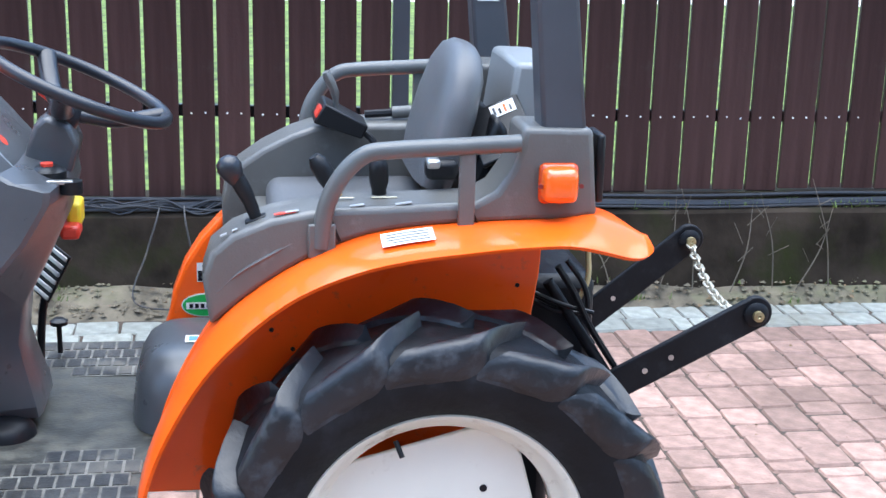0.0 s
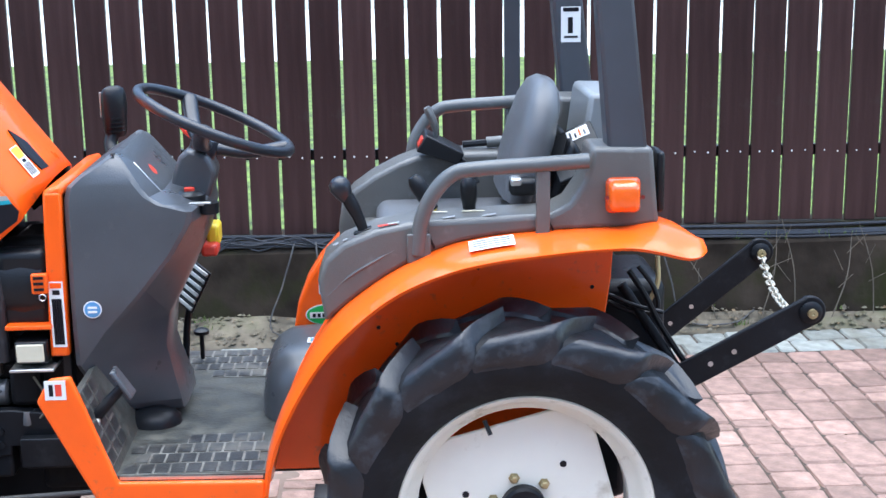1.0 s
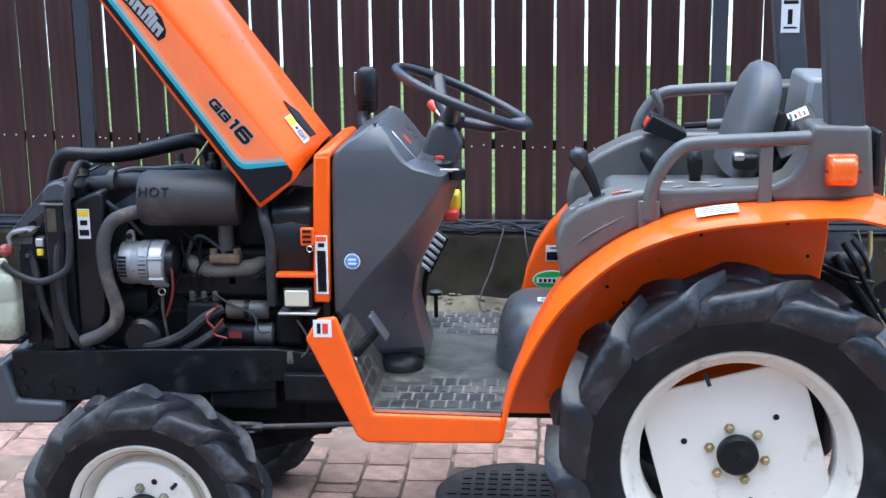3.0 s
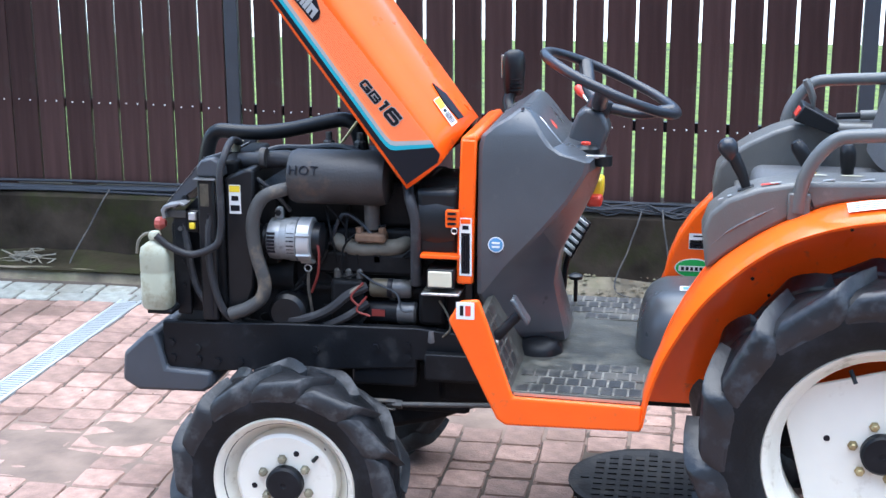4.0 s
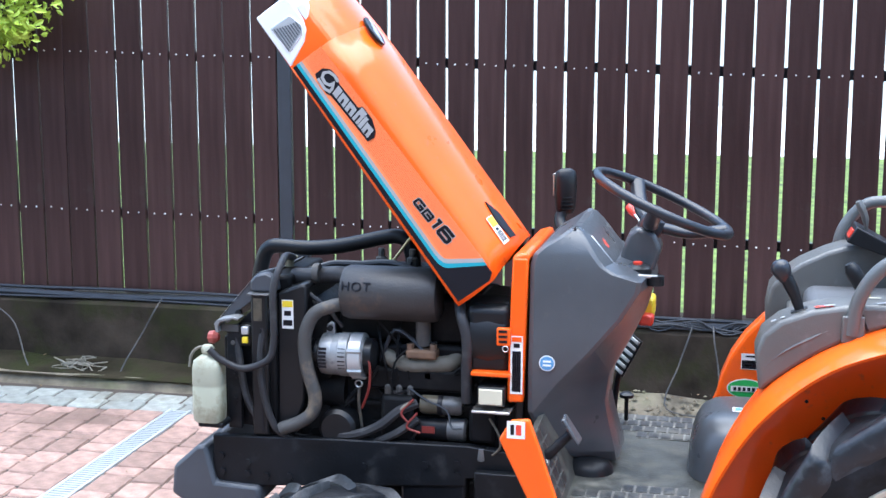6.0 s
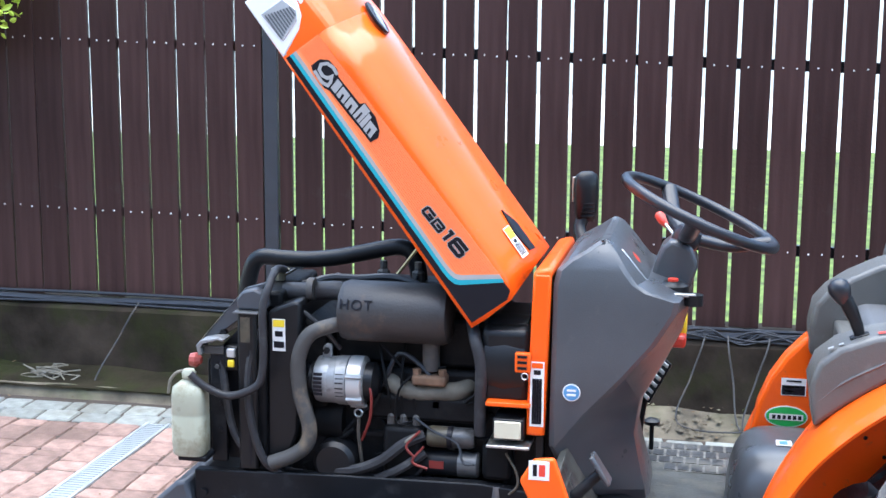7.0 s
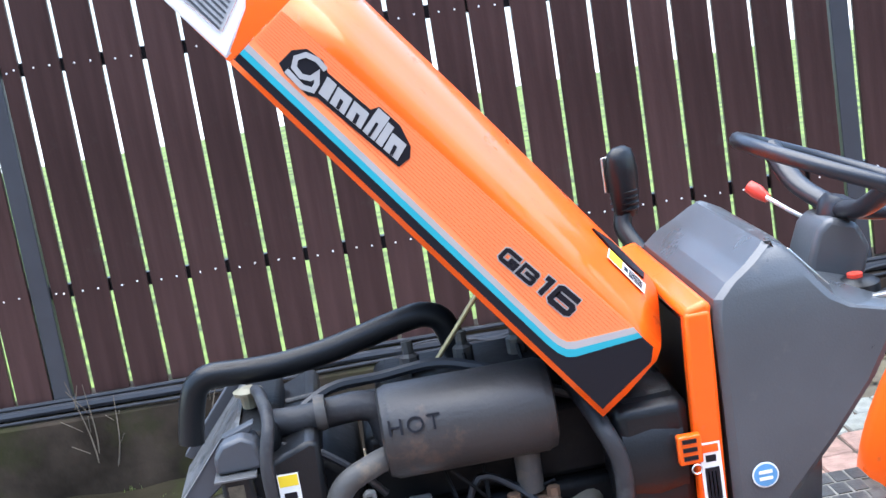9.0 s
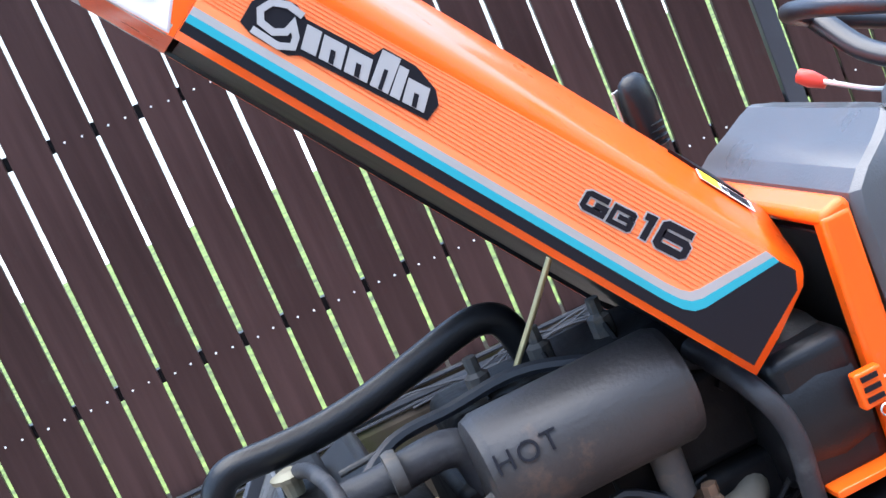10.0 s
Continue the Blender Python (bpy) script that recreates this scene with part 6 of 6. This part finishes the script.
part("clevis_nut", Lathe([(0.011, -0.012), (0.011, 0.012), (0.0, 0.012)], (-1.16, -0.30, 0.4385), axis='X', seg=6), PIPE, tie, smooth=20)
part("rod_joint", Lathe([(0.0, -0.018), (0.012, -0.014), (0.016, 0.0), (0.012, 0.014), (0.0, 0.018)], (-1.235, -0.30, 0.4355), axis='Z', seg=12), BLACK_STEEL, tie)
# gearbox, rear axle and linkage
gbx = part("gearbox", Box(-0.90, -0.25, -0.12, 0.12, 0.40, 0.52), BLACK_STEEL, tractor, "black gearbox housing", bevel=0.03, segments=3)
part("final_housing", Box(-0.25, 0.28, -0.15, 0.15, 0.32, 0.66), BLACK_STEEL, gbx, bevel=0.03, segments=3)
part("rear_axle", Tube([(0, -0.40, REAR_Z), (0, 0.40, REAR_Z)], 0.07, seg=18, smooth=0), BLACK_STEEL, gbx)
part("lift_housing", Box(-0.05, 0.36, -0.14, 0.14, 0.62, 0.86), BLACK_STEEL, gbx, bevel=0.025)


def lift_arm(x0, z0, x1, z1, y, label):
    d = Vector((x1 - x0, 0, z1 - z0))
    ln = d.length
    m = Matrix.Translation((x0, y, z0)) @ Matrix.Rotation(-math.atan2(d.z, d.x), 4, 'Y')
    pts = [(-0.04, -0.032), (ln, -0.034)] + [(ln + 0.036 * math.cos(a), 0.036 * math.sin(a)) for a in (radians(-80 + 160 * k / 10) for k in range(11))] + [(ln, 0.034), (-0.04, 0.032)]
    b = bmesh.new()
    prism(b, pts, -0.008, 0.008, m)
    arm = part("lift_arm", b, BLACK_STEEL, tractor, label, bevel=0.003)
    e = m @ Vector((ln, 0, 0))
    part("ball_joint", Lathe([(0.024, -0.008), (0.026, -0.014), (0.018, -0.020), (0.010, -0.021), (0.0, -0.021)], tuple(e), seg=20), BLACK_STEEL, arm)
    part("pin", Lathe([(0.011, -0.018), (0.011, -0.030), (0.004, -0.031), (0.0, -0.027)], tuple(e), seg=14), BRASS, arm, "brass-coloured pin")
    # two holes that let light through, drawn as bright steel discs
    for f in (0.24, 0.42):
        c = m @ Vector((ln * f, -0.008, 0))
        part("rivet", Lathe([(0.006, 0), (0.006, -0.0015), (0.0, -0.0015)], tuple(c), seg=10), STEEL, arm, "steel disc in place of a hole with light showing through")
    return arm


lift_arm(0.375, 0.645, 0.668, 0.799, -0.22, "black flat steel lower link arm")
lift_arm(0.384, 0.575, 0.686, 0.821, 0.27, "black flat steel lower link arm")
for y, x0 in ((-0.17, 0.25), (0.19, 0.27)):
    part("lift_rod", Tube([(x0, y, 0.86), (x0 + 0.09, y - 0.02, 0.72), (x0 + 0.165, y - 0.03, 0.60)], 0.012, seg=10, smooth=2), BLACK_STEEL, tractor, "black lift rod")
part("top_link", Tube([(0.30, 0.0, 0.80), (0.36, 0.0, 0.70), (0.37, 0.02, 0.62)], 0.02, seg=10, smooth=3), BLACK_STEEL, tractor, "black top link bracket")
part("drawbar", Tube([(0.2, -0.1, 0.50), (0.38, -0.16, 0.58)], 0.02, seg=10, smooth=0), BLACK_STEEL, tractor)
for k, (p, r_) in enumerate((([(0.262, -0.2, 0.90), (0.30, -0.2, 0.84), (0.335, -0.2, 0.77), (0.395, -0.2, 0.675)], 0.007), ([(0.29, -0.16, 0.90), (0.325, -0.17, 0.85), (0.33, -0.18, 0.80), (0.27, -0.18, 0.80), (0.22, -0.17, 0.82)], 0.006),
                        ([(0.335, -0.15, 0.92), (0.335, -0.16, 0.86), (0.315, -0.17, 0.82)], 0.006), ([(0.22, -0.18, 0.84), (0.28, -0.19, 0.815), (0.34, -0.2, 0.80)], 0.005))):
    part("hydraulic_hose", Tube(p, r_, seg=8), BLACK if k != 2 else BRASS, tractor, "black hydraulic hose behind the wheel")
# chain
ch0, ch1 = Vector((0.686, 0.25, 0.816)), Vector((0.626, -0.20, 0.80))
nlink = 17
chain = None
for k in range(nlink):
    t = (k + 0.5) / nlink
    p = ch0.lerp(ch1, t) - Vector((0, 0, 0.10 * 4 * t * (1 - t) * 0.25))
    d = (ch1 - ch0).normalized()
    mm = Matrix.Translation(p) @ d.to_track_quat('X', 'Z').to_matrix().to_4x4() @ Matrix.Rotation(radians(90 * (k % 2)), 4, 'X')
    b = bmesh.new()
    loop = [mm @ Vector((0.011 * math.copysign(1, math.cos(a)) + 0.007 * math.cos(a), 0.0085 * math.sin(a), 0)) for a in (2 * math.pi * j / 12 for j in range(12))]
    rings = []
    for j, q in enumerate(loop):
        dd = (loop[(j + 1) % 12] - loop[j - 1]).normalized()
        n_ = (mm.to_3x3() @ Vector((0, 0, 1))).normalized()
        s_ = dd.cross(n_)
        rings.append([q + 0.0030 * (math.cos(c) * n_ + math.sin(c) * s_) for c in (2 * math.pi * i / 6 for i in range(6))])
    rings.append(rings[0])
    loft(b, rings, caps=False)
    if chain is None:
        chain = part("check_chain", b, ZINC, tractor, "bright zinc check chain")
    else:
        part("chain_link", b, ZINC, chain)
# stickers on the far and near mudguards
def fender_label(x0, x1, a, c, mat, parent, up, label=""):
    """A strip lying on the top of the near mudguard."""
    fo, fi = curve_points2(OUTER), curve_points2(INNER)
    rows = []
    for x in (x0, (x0 + x1) / 2, x1):
        zo = np.interp(x, [p[0] for p in fo], [p[1] for p in fo])
        zi = np.interp(x, [p[0] for p in fi], [p[1] for p in fi])
        row = []
        for t in (a, c):
            y, z = -0.455 + 0.13 * t, zo + (zi - zo) * t + 0.012 + up
            row += [(x, y, z)]
        rows.append([row[0], row[1], (x, row[1][1], row[1][2] - 0.0006), (x, row[0][1], row[0][2] - 0.0006)])
    return part("sticker" if label else "print", loft(bmesh.new(), rows), mat, parent, label, smooth=0)


fl_ = fender_label(-0.108, -0.014, 0.28, 0.66, WHITE, near_fender, 0.003, "white label with fine blue-grey print")
for k in range(4):
    fender_label(-0.100 if k else -0.09, -0.022, 0.33 + 0.08 * k, 0.355 + 0.08 * k, RAIL_GREY, fl_, 0.0040)

# ---------- small things along the fence ----------
rw = random.Random(21)
# loose wires on and below the plinth
for k in range(7):
    s0 = -1.05 + 0.14 * k
    pts = [fence_point(s0 - 0.35 + 0.12 * i + rw.uniform(-0.02, 0.02), -0.075 - 0.012 * rw.random(), ledge(s0) + 0.022 + rw.uniform(-0.03, 0.035)) for i in range(9)]
    tagged(finish("wire", Tube(pts, rw.choice((0.003, 0.004, 0.005)), seg=6, smooth=4), CABLE), "thin black wire tangled along the fence foot", "wire", group="wires along the fence")
for s0, s1, f in ((-0.66, -0.76, 0.35), (-0.57, -0.51, 0.25), (-0.40, -0.50, 0.30), (-3.2, -3.35, 0.4), (-4.15, -3.8, 0.3), (0.86, 0.96, 0.4)):
    h = ledge(s0) + 0.026
    pts = [fence_point(s0, -0.08, h), fence_point(s0 * 0.85 + s1 * 0.15, -0.125, h * 0.85), fence_point((s0 + s1) / 2, -0.14, 0.22), soil_point(s1, f, 0.008), soil_point(s1 + rw.uniform(0.1, 0.25), f - 0.15, 0.008), soil_point(s1 + rw.uniform(0.3, 0.45), f + 0.3, 0.008)]
    tagged(finish("wire", Tube(pts, 0.0038, seg=6, smooth=6), PIPE), "loose grey wire hanging over the plinth", "wire", group="wires along the fence")
# pale rope heap
rb_ = []
for i in range(64):
    a = i * 0.9
    rb_.append(soil_point(-3.66 + 0.10 * math.cos(a * (1 + 0.35 * math.sin(i * 0.37))) * (0.3 + 0.9 * rw.random()) + 0.002 * i, 0.50 + 0.18 * math.sin(a * 0.8) * (0.2 + rw.random()), 0.012 + 0.03 * rw.random()))
tagged(finish("rope", Tube(rb_, 0.0034, seg=5, smooth=2), ROPE), "pale frayed rope lying in a heap on the soil", "rope")
# dry stems leaning on the plinth
for s0, y0, s1, h in ((-2.62, -0.13, -2.60, 0.36), (-2.60, -0.14, -2.66, 0.38), (-2.30, -0.15, -2.12, 0.32), (-2.57, -0.14, -2.50, 0.30), (1.35, -0.35, 1.42, 0.33), (1.50, -0.33, 1.44, 0.36), (1.66, -0.38, 1.75, 0.30), (1.85, -0.32, 1.78, 0.34), (1.95, -0.36, 2.1, 0.28), (2.1, -0.3, 2.0, 0.4), (1.15, -0.36, 1.02, 0.22)):
    s0, s1, f, h = s0 * 0.955, s1 * 0.955, 1 + 2.2 * (y0 + 0.13), h + 0.02
    foot, tip = soil_point(s0, f), fence_point(s1, -0.09, 0.08 + h)
    st_ = tagged(finish("dry_stem", Tube([foot, (foot + tip) / 2 + Vector((0.02, -0.01, 0)), tip], [0.003, 0.0028, 0.0022, 0.0014], seg=5, smooth=4), STEM), "dry bare weed stem leaning on the plinth", "weed", group="dry stems by the fence")
    for j in range(3):
        t = 0.35 + 0.2 * j
        p = foot.lerp(tip, t)
        part("twig", Tube([p, p + Vector((rw.uniform(-0.08, 0.08), rw.uniform(-0.05, 0.02), rw.uniform(0.03, 0.10)))], 0.0016, seg=4, smooth=0), STEM, st_)


def blades(bm, p, n, h, spread, rnd):
    for _ in range(n):
        a, b = rnd.uniform(0, 6.28), rnd.uniform(0.5, 1) * h
        q = Vector(p) + Vector((rnd.gauss(0, spread), rnd.gauss(0, spread * 0.4), 0))
        side = Vector((math.cos(a), math.sin(a), 0)) * 0.0028
        lean = Vector((rnd.gauss(0, 0.4), rnd.gauss(0, 0.3), 1)).normalized() * b
        v = [bm.verts.new(c) for c in (q - side, q + side, q + lean * 0.6 + side * 0.7, q + lean, q + lean * 0.6 - side * 0.7)]
        bm.faces.new(v)


gbm = bmesh.new()
for k in range(110):
    s0 = rw.uniform(0.55, 3.0) if k < 90 else rw.uniform(-5, 0.4)
    blades(gbm, fence_point(s0, -0.04 + rw.uniform(-0.02, 0.03), ledge(s0) - 0.003), 9 if k < 90 else 5, 0.045 if k < 90 else 0.03, 0.025, rw)
for k in range(60):
    s0 = rw.uniform(-5, 3)
    blades(gbm, soil_point(s0, rw.uniform(0, 1), -0.008), 6, 0.035, 0.02, rw)
tagged(finish("grass_tufts", gbm, TUFT, smooth=0), "small green grass tufts at the foot of the fence", "grass", kind="stuff")
# dead leaves, twigs and crumbs on the soil and in the yard
lbm = bmesh.new()
for k in range(420):
    if k < 300:
        p = soil_point(rw.uniform(-5, 3.2), rw.uniform(-0.15, 1), 0.006)
    else:
        p = Vector((rw.uniform(-4, 2.5), rw.uniform(-0.8, 2.1), 0.003))
    a, r_ = rw.uniform(0, 6.28), rw.uniform(0.004, 0.016) if k < 300 else rw.uniform(0.003, 0.008)
    u, v = Vector((math.cos(a), math.sin(a), rw.uniform(-0.3, 0.3))) * r_, Vector((-math.sin(a), math.cos(a), rw.uniform(-0.2, 0.5))) * r_ * 0.6
    lbm.faces.new([lbm.verts.new(p + c) for c in (u, v + Vector((0, 0, 0.004)), -u, -v + Vector((0, 0, 0.002)))])
tagged(finish("leaf_litter", lbm, DEAD, smooth=0), "dead leaves and crumbs scattered on the ground", "litter", kind="stuff")
cl = bmesh.new()
for k in range(900):
    c, r_ = soil_point(rw.uniform(-1.9, 3.2), rw.uniform(0.02, 1)), rw.uniform(0.004, 0.016) * rw.uniform(0.6, 1.2)
    cor = [cl.verts.new(c + Vector((dx * r_ * rw.uniform(0.7, 1.3), dy * r_ * rw.uniform(0.7, 1.3), dz * r_ * rw.uniform(0.4, 0.8)))) for dx, dy, dz in ((1, 0, 0), (0, 1, 0), (-1, 0, 0), (0, -1, 0), (0.1, 0.1, 1))]
    for i in range(4):
        cl.faces.new((cor[i], cor[(i + 1) % 4], cor[4]))
tagged(finish("soil_clods", cl, DIRT, smooth=0), "small dry clods and pebbles on the soil strip", "soil", kind="stuff")
# shrub with young leaves in front of the fence; trunk and crown carried on out of view
shrub = tagged(new("shrub"), "young shrub with bright yellow-green leaves", "shrub")
base = Vector((-4.33, 2.47, 0.03))
part("trunk", Tube([base, base + Vector((0.05, -0.02, 0.8)), base + Vector((0.15, -0.05, 1.6)), base + Vector((0.2, -0.05, 2.4)), base + Vector((0.22, -0.08, 3.1))], [0.026, 0.024, 0.020, 0.016, 0.010], seg=8), STEM, shrub, "thin brown trunk")
tips = []
for k in range(16):
    z = rw.uniform(1.5, 2.1)
    p = base + Vector((0.12, -0.04, z))
    a = rw.uniform(-1.2, 1.2) if k < 11 else rw.uniform(1.5, 4.5)
    q = p + Vector((math.cos(a) * rw.uniform(0.3, 0.62), math.sin(a) * 0.14 - 0.05, rw.uniform(0.0, 0.25)))
    part("limb", Tube([p, (p + q) / 2 + Vector((0, 0, 0.04)), q], [0.007, 0.005, 0.003], seg=5, smooth=4), STEM, shrub)
    tips.append((p, q))
# higher limbs, out of view, added to throw shade on the left boards
for k in range(22):
    p = base + Vector((0.2, -0.05, rw.uniform(2.2, 3.0)))
    a = rw.uniform(0, 6.28)
    q = p + Vector((math.cos(a) * rw.uniform(0.4, 1.0), math.sin(a) * rw.uniform(0.3, 0.7) - 0.15, rw.uniform(0.1, 0.5)))
    part("limb", Tube([p, (p + q) / 2 + Vector((0, 0, 0.05)), q], [0.010, 0.007, 0.004], seg=5, smooth=4), STEM, shrub)
    tips.append((p, q))
cbm = bmesh.new()
for p, q in tips:
    for j in range(150):
        c = p.lerp(q, rw.uniform(0.35, 1.08)) + Vector((rw.gauss(0, 0.05), rw.gauss(0, 0.05), rw.gauss(0, 0.05)))
        d = Vector((rw.gauss(0, 1), rw.gauss(0, 1), rw.gauss(-0.4, 0.7))).normalized()
        e = d.cross(Vector((rw.gauss(0, 1), rw.gauss(0, 1), rw.gauss(0, 1)))).normalized()
        r_ = rw.uniform(0.016, 0.03)
        n_ = d.cross(e) * r_ * 0.2
        vs = [cbm.verts.new(c + w) for w in (d * 0, d * r_ * 0.7 + e * r_ * 0.45 + n_, d * r_ * 1.5 + e * r_ * 0.35 + n_, d * r_ * 2.2, d * r_ * 1.5 - e * r_ * 0.35 + n_, d * r_ * 0.7 - e * r_ * 0.45 + n_)]
        cbm.faces.new((vs[0], vs[1], vs[2], vs[3]))
        cbm.faces.new((vs[0], vs[3], vs[4], vs[5]))
tagged(part("crown", cbm, LEAF, shrub, "loose crown of small leaves, its unseen upper part added to shade the fence"), kind="stuff")

# patches of washed-out dirt on the paving
for px, py, rr_, seed in ((-2.33, 0.33, 0.34, 1), (-2.75, -0.25, 0.25, 2), (-1.0, 0.9, 0.30, 4), (-1.5, -0.3, 0.3, 5)):
    b = bmesh.new()
    n_ = 26
    g = [[b.verts.new((px + rr_ * 1.5 * (2 * i / n_ - 1), py + rr_ * (2 * j / n_ - 1),
          -0.006 + 0.0088 * max(0.0, 1 - math.hypot(2 * i / n_ - 1, 2 * j / n_ - 1)) ** 0.6 + 0.007 * noise.noise(Vector((i * 0.22, j * 0.3, seed * 7.3))))) for j in range(n_ + 1)] for i in range(n_ + 1)]
    for i in range(n_):
        for j in range(n_):
            b.faces.new((g[i][j], g[i + 1][j], g[i + 1][j + 1], g[i][j + 1]))
    tagged(finish("dirt_patch", b, SILT), "thin patch of brown dirt washed over the pavers", "dirt", kind="structure")

# ---------- yard details ----------
# drain channel
drain = tagged(new("drain_channel"), "galvanised slotted drain channel set in the paving", "drain")
DX, DY0, DY1 = -2.868, -4.0, 1.92
for dx in (-0.046, 0.046):
    part("rim", Box(DX + dx - 0.006, DX + dx + 0.006, DY0, DY1, -0.05, 0.004), GALV, drain, smooth=0)
part("trough", Box(DX - 0.042, DX + 0.042, DY0, DY1, -0.06, -0.03), IRON, drain, smooth=0)
barme = bpy.data.meshes.new("bar")
b = Box(-0.041, 0.041, -0.007, 0.007, -0.016, 0.002)
b.to_mesh(barme)
b.free()
barme.materials.append(GALV)
y = DY1 - 0.02
while y > DY0:
    ob = new("bar", barme)
    ob.parent = drain
    ob.location = (DX, y, 0)
    y -= 0.0235
# manhole
mh = tagged(finish("manhole_cover", Lathe([(0.25, -0.02), (0.25, 0.006), (0.235, 0.010), (0.225, 0.006), (0.0, 0.006)], (-0.54, 0.33, 0), axis='Z', seg=48), IRON), "worn black cast-iron manhole cover in the paving", "manhole cover")
for i in range(-5, 6):
    for j in range(-5, 6):
        if (i * i + j * j) * 0.04 ** 2 < 0.20 ** 2:
            part("stud", Box(-0.54 + i * 0.04 - 0.013, -0.54 + i * 0.04 + 0.013, 0.33 + j * 0.04 - 0.013, 0.33 + j * 0.04 + 0.013, 0.006, 0.0095), IRON, mh, smooth=0)

# paving in columns that run towards the fence
paving = tagged(new("paving"), "red and grey concrete block paving with sandy joints", "paving", kind="structure")
rp = random.Random(11)


def block_mesh(w, l, mat, rnd):
    b = bmesh.new()
    c = 0.0055
    def outline(i, k):
        return [(i + k, i), (w - i - k, i), (w - i, i + k), (w - i, l - i - k), (w - i - k, l - i), (i + k, l - i), (i, l - i - k), (i, i + k)]

    top, base = outline(c, 0.009), outline(0.0005, 0.009)
    jit = [(rnd.uniform(-0.004, 0.004), rnd.uniform(-0.004, 0.004)) for _ in range(8)]
    rings = [[(x, y, -0.04) for x, y in base], [(x + jx * 0.5, y + jy * 0.5, -0.009) for (x, y), (jx, jy) in zip(base, jit)], [(x + jx, y + jy, 0.0) for (x, y), (jx, jy) in zip(top, jit)]]
    loft(b, rings)
    bmesh.ops.recalc_face_normals(b, faces=b.faces)
    me = bpy.data.meshes.new("paver")
    b.to_mesh(me)
    b.free()
    me.materials.append(mat)
    return me


LENS = (0.070, 0.098, 0.132, 0.160, 0.186)
CW = 0.137
red_kinds = {l: [block_mesh(CW - 0.004, l - 0.004, RED_PAVER, rp) for _ in range(4)] for l in LENS}
grey_kinds = {l: [block_mesh(l - 0.004, CW - 0.004, GREY_PAVER, rp) for _ in range(4)] for l in LENS}
rest = bmesh.new()


def joined(w, l, x, y, z):
    c = 0.0055
    def ring(i, k, zz):
        return [rest.verts.new((x + p, y + q, zz)) for p, q in ((i + k, i), (w - i - k, i), (w - i, i + k), (w - i, l - i - k), (w - i - k, l - i), (i + k, l - i), (i, l - i - k), (i, i + k))]
    z0, z1 = ring(0.001, 0.009, z - 0.010), ring(c, 0.009, z)
    rest.faces.new(z1)
    for i in range(8):
        rest.faces.new((z0[i], z0[(i + 1) % 8], z1[(i + 1) % 8], z1[i]))


x = DX - 0.052 - 20 * CW
while x < 4.2:
    if not (DX - 0.053 - CW * 0.9 < x < DX + 0.045):
        y = 1.925 + 0.015 * x + rp.uniform(-0.01, 0.01)
        while y > -4.2:
            l = rp.choices(LENS, (1, 1.2, 2, 1.6, 2.2))[0]
            y -= l
            cx, cy = x + CW / 2, y + l / 2
            if (cx + 0.54) ** 2 + (cy - 0.33) ** 2 < 0.27 ** 2:
                continue
            dz = rp.uniform(-0.003, 0.003)
            if -3.6 < x < 2.4 and y > -0.15:
                ob = new("paver", rp.choice(red_kinds[l]))
                ob.parent = paving
                ob.location = (x, y, dz)
                ob.rotation_euler = (rp.uniform(-0.012, 0.012), rp.uniform(-0.012, 0.012), rp.uniform(-0.012, 0.012))
            else:
                joined(CW, l, x, y, dz)
    else:
        if x < DX:
            x = DX + 0.054 - CW
    x += CW
# two grey courses along the edge
for r_ in range(2):
    x = -5.6
    while x < 4.2:
        l = rp.choices(LENS, (0.3, 1, 2, 2, 2))[0]
        ob = new("paver", rp.choice(grey_kinds[l]))
        ob.parent = paving
        ob.location = (x, 1.930 + 0.015 * x + r_ * (CW - 0.004), rp.uniform(-0.003, 0.003))
        ob.rotation_euler = (rp.uniform(-0.012, 0.012), rp.uniform(-0.012, 0.012), 0.015 + rp.uniform(-0.012, 0.012))
        x += l
tagged(finish("paver_field", rest, RED_PAVER, paving, smooth=0), kind="stuff")
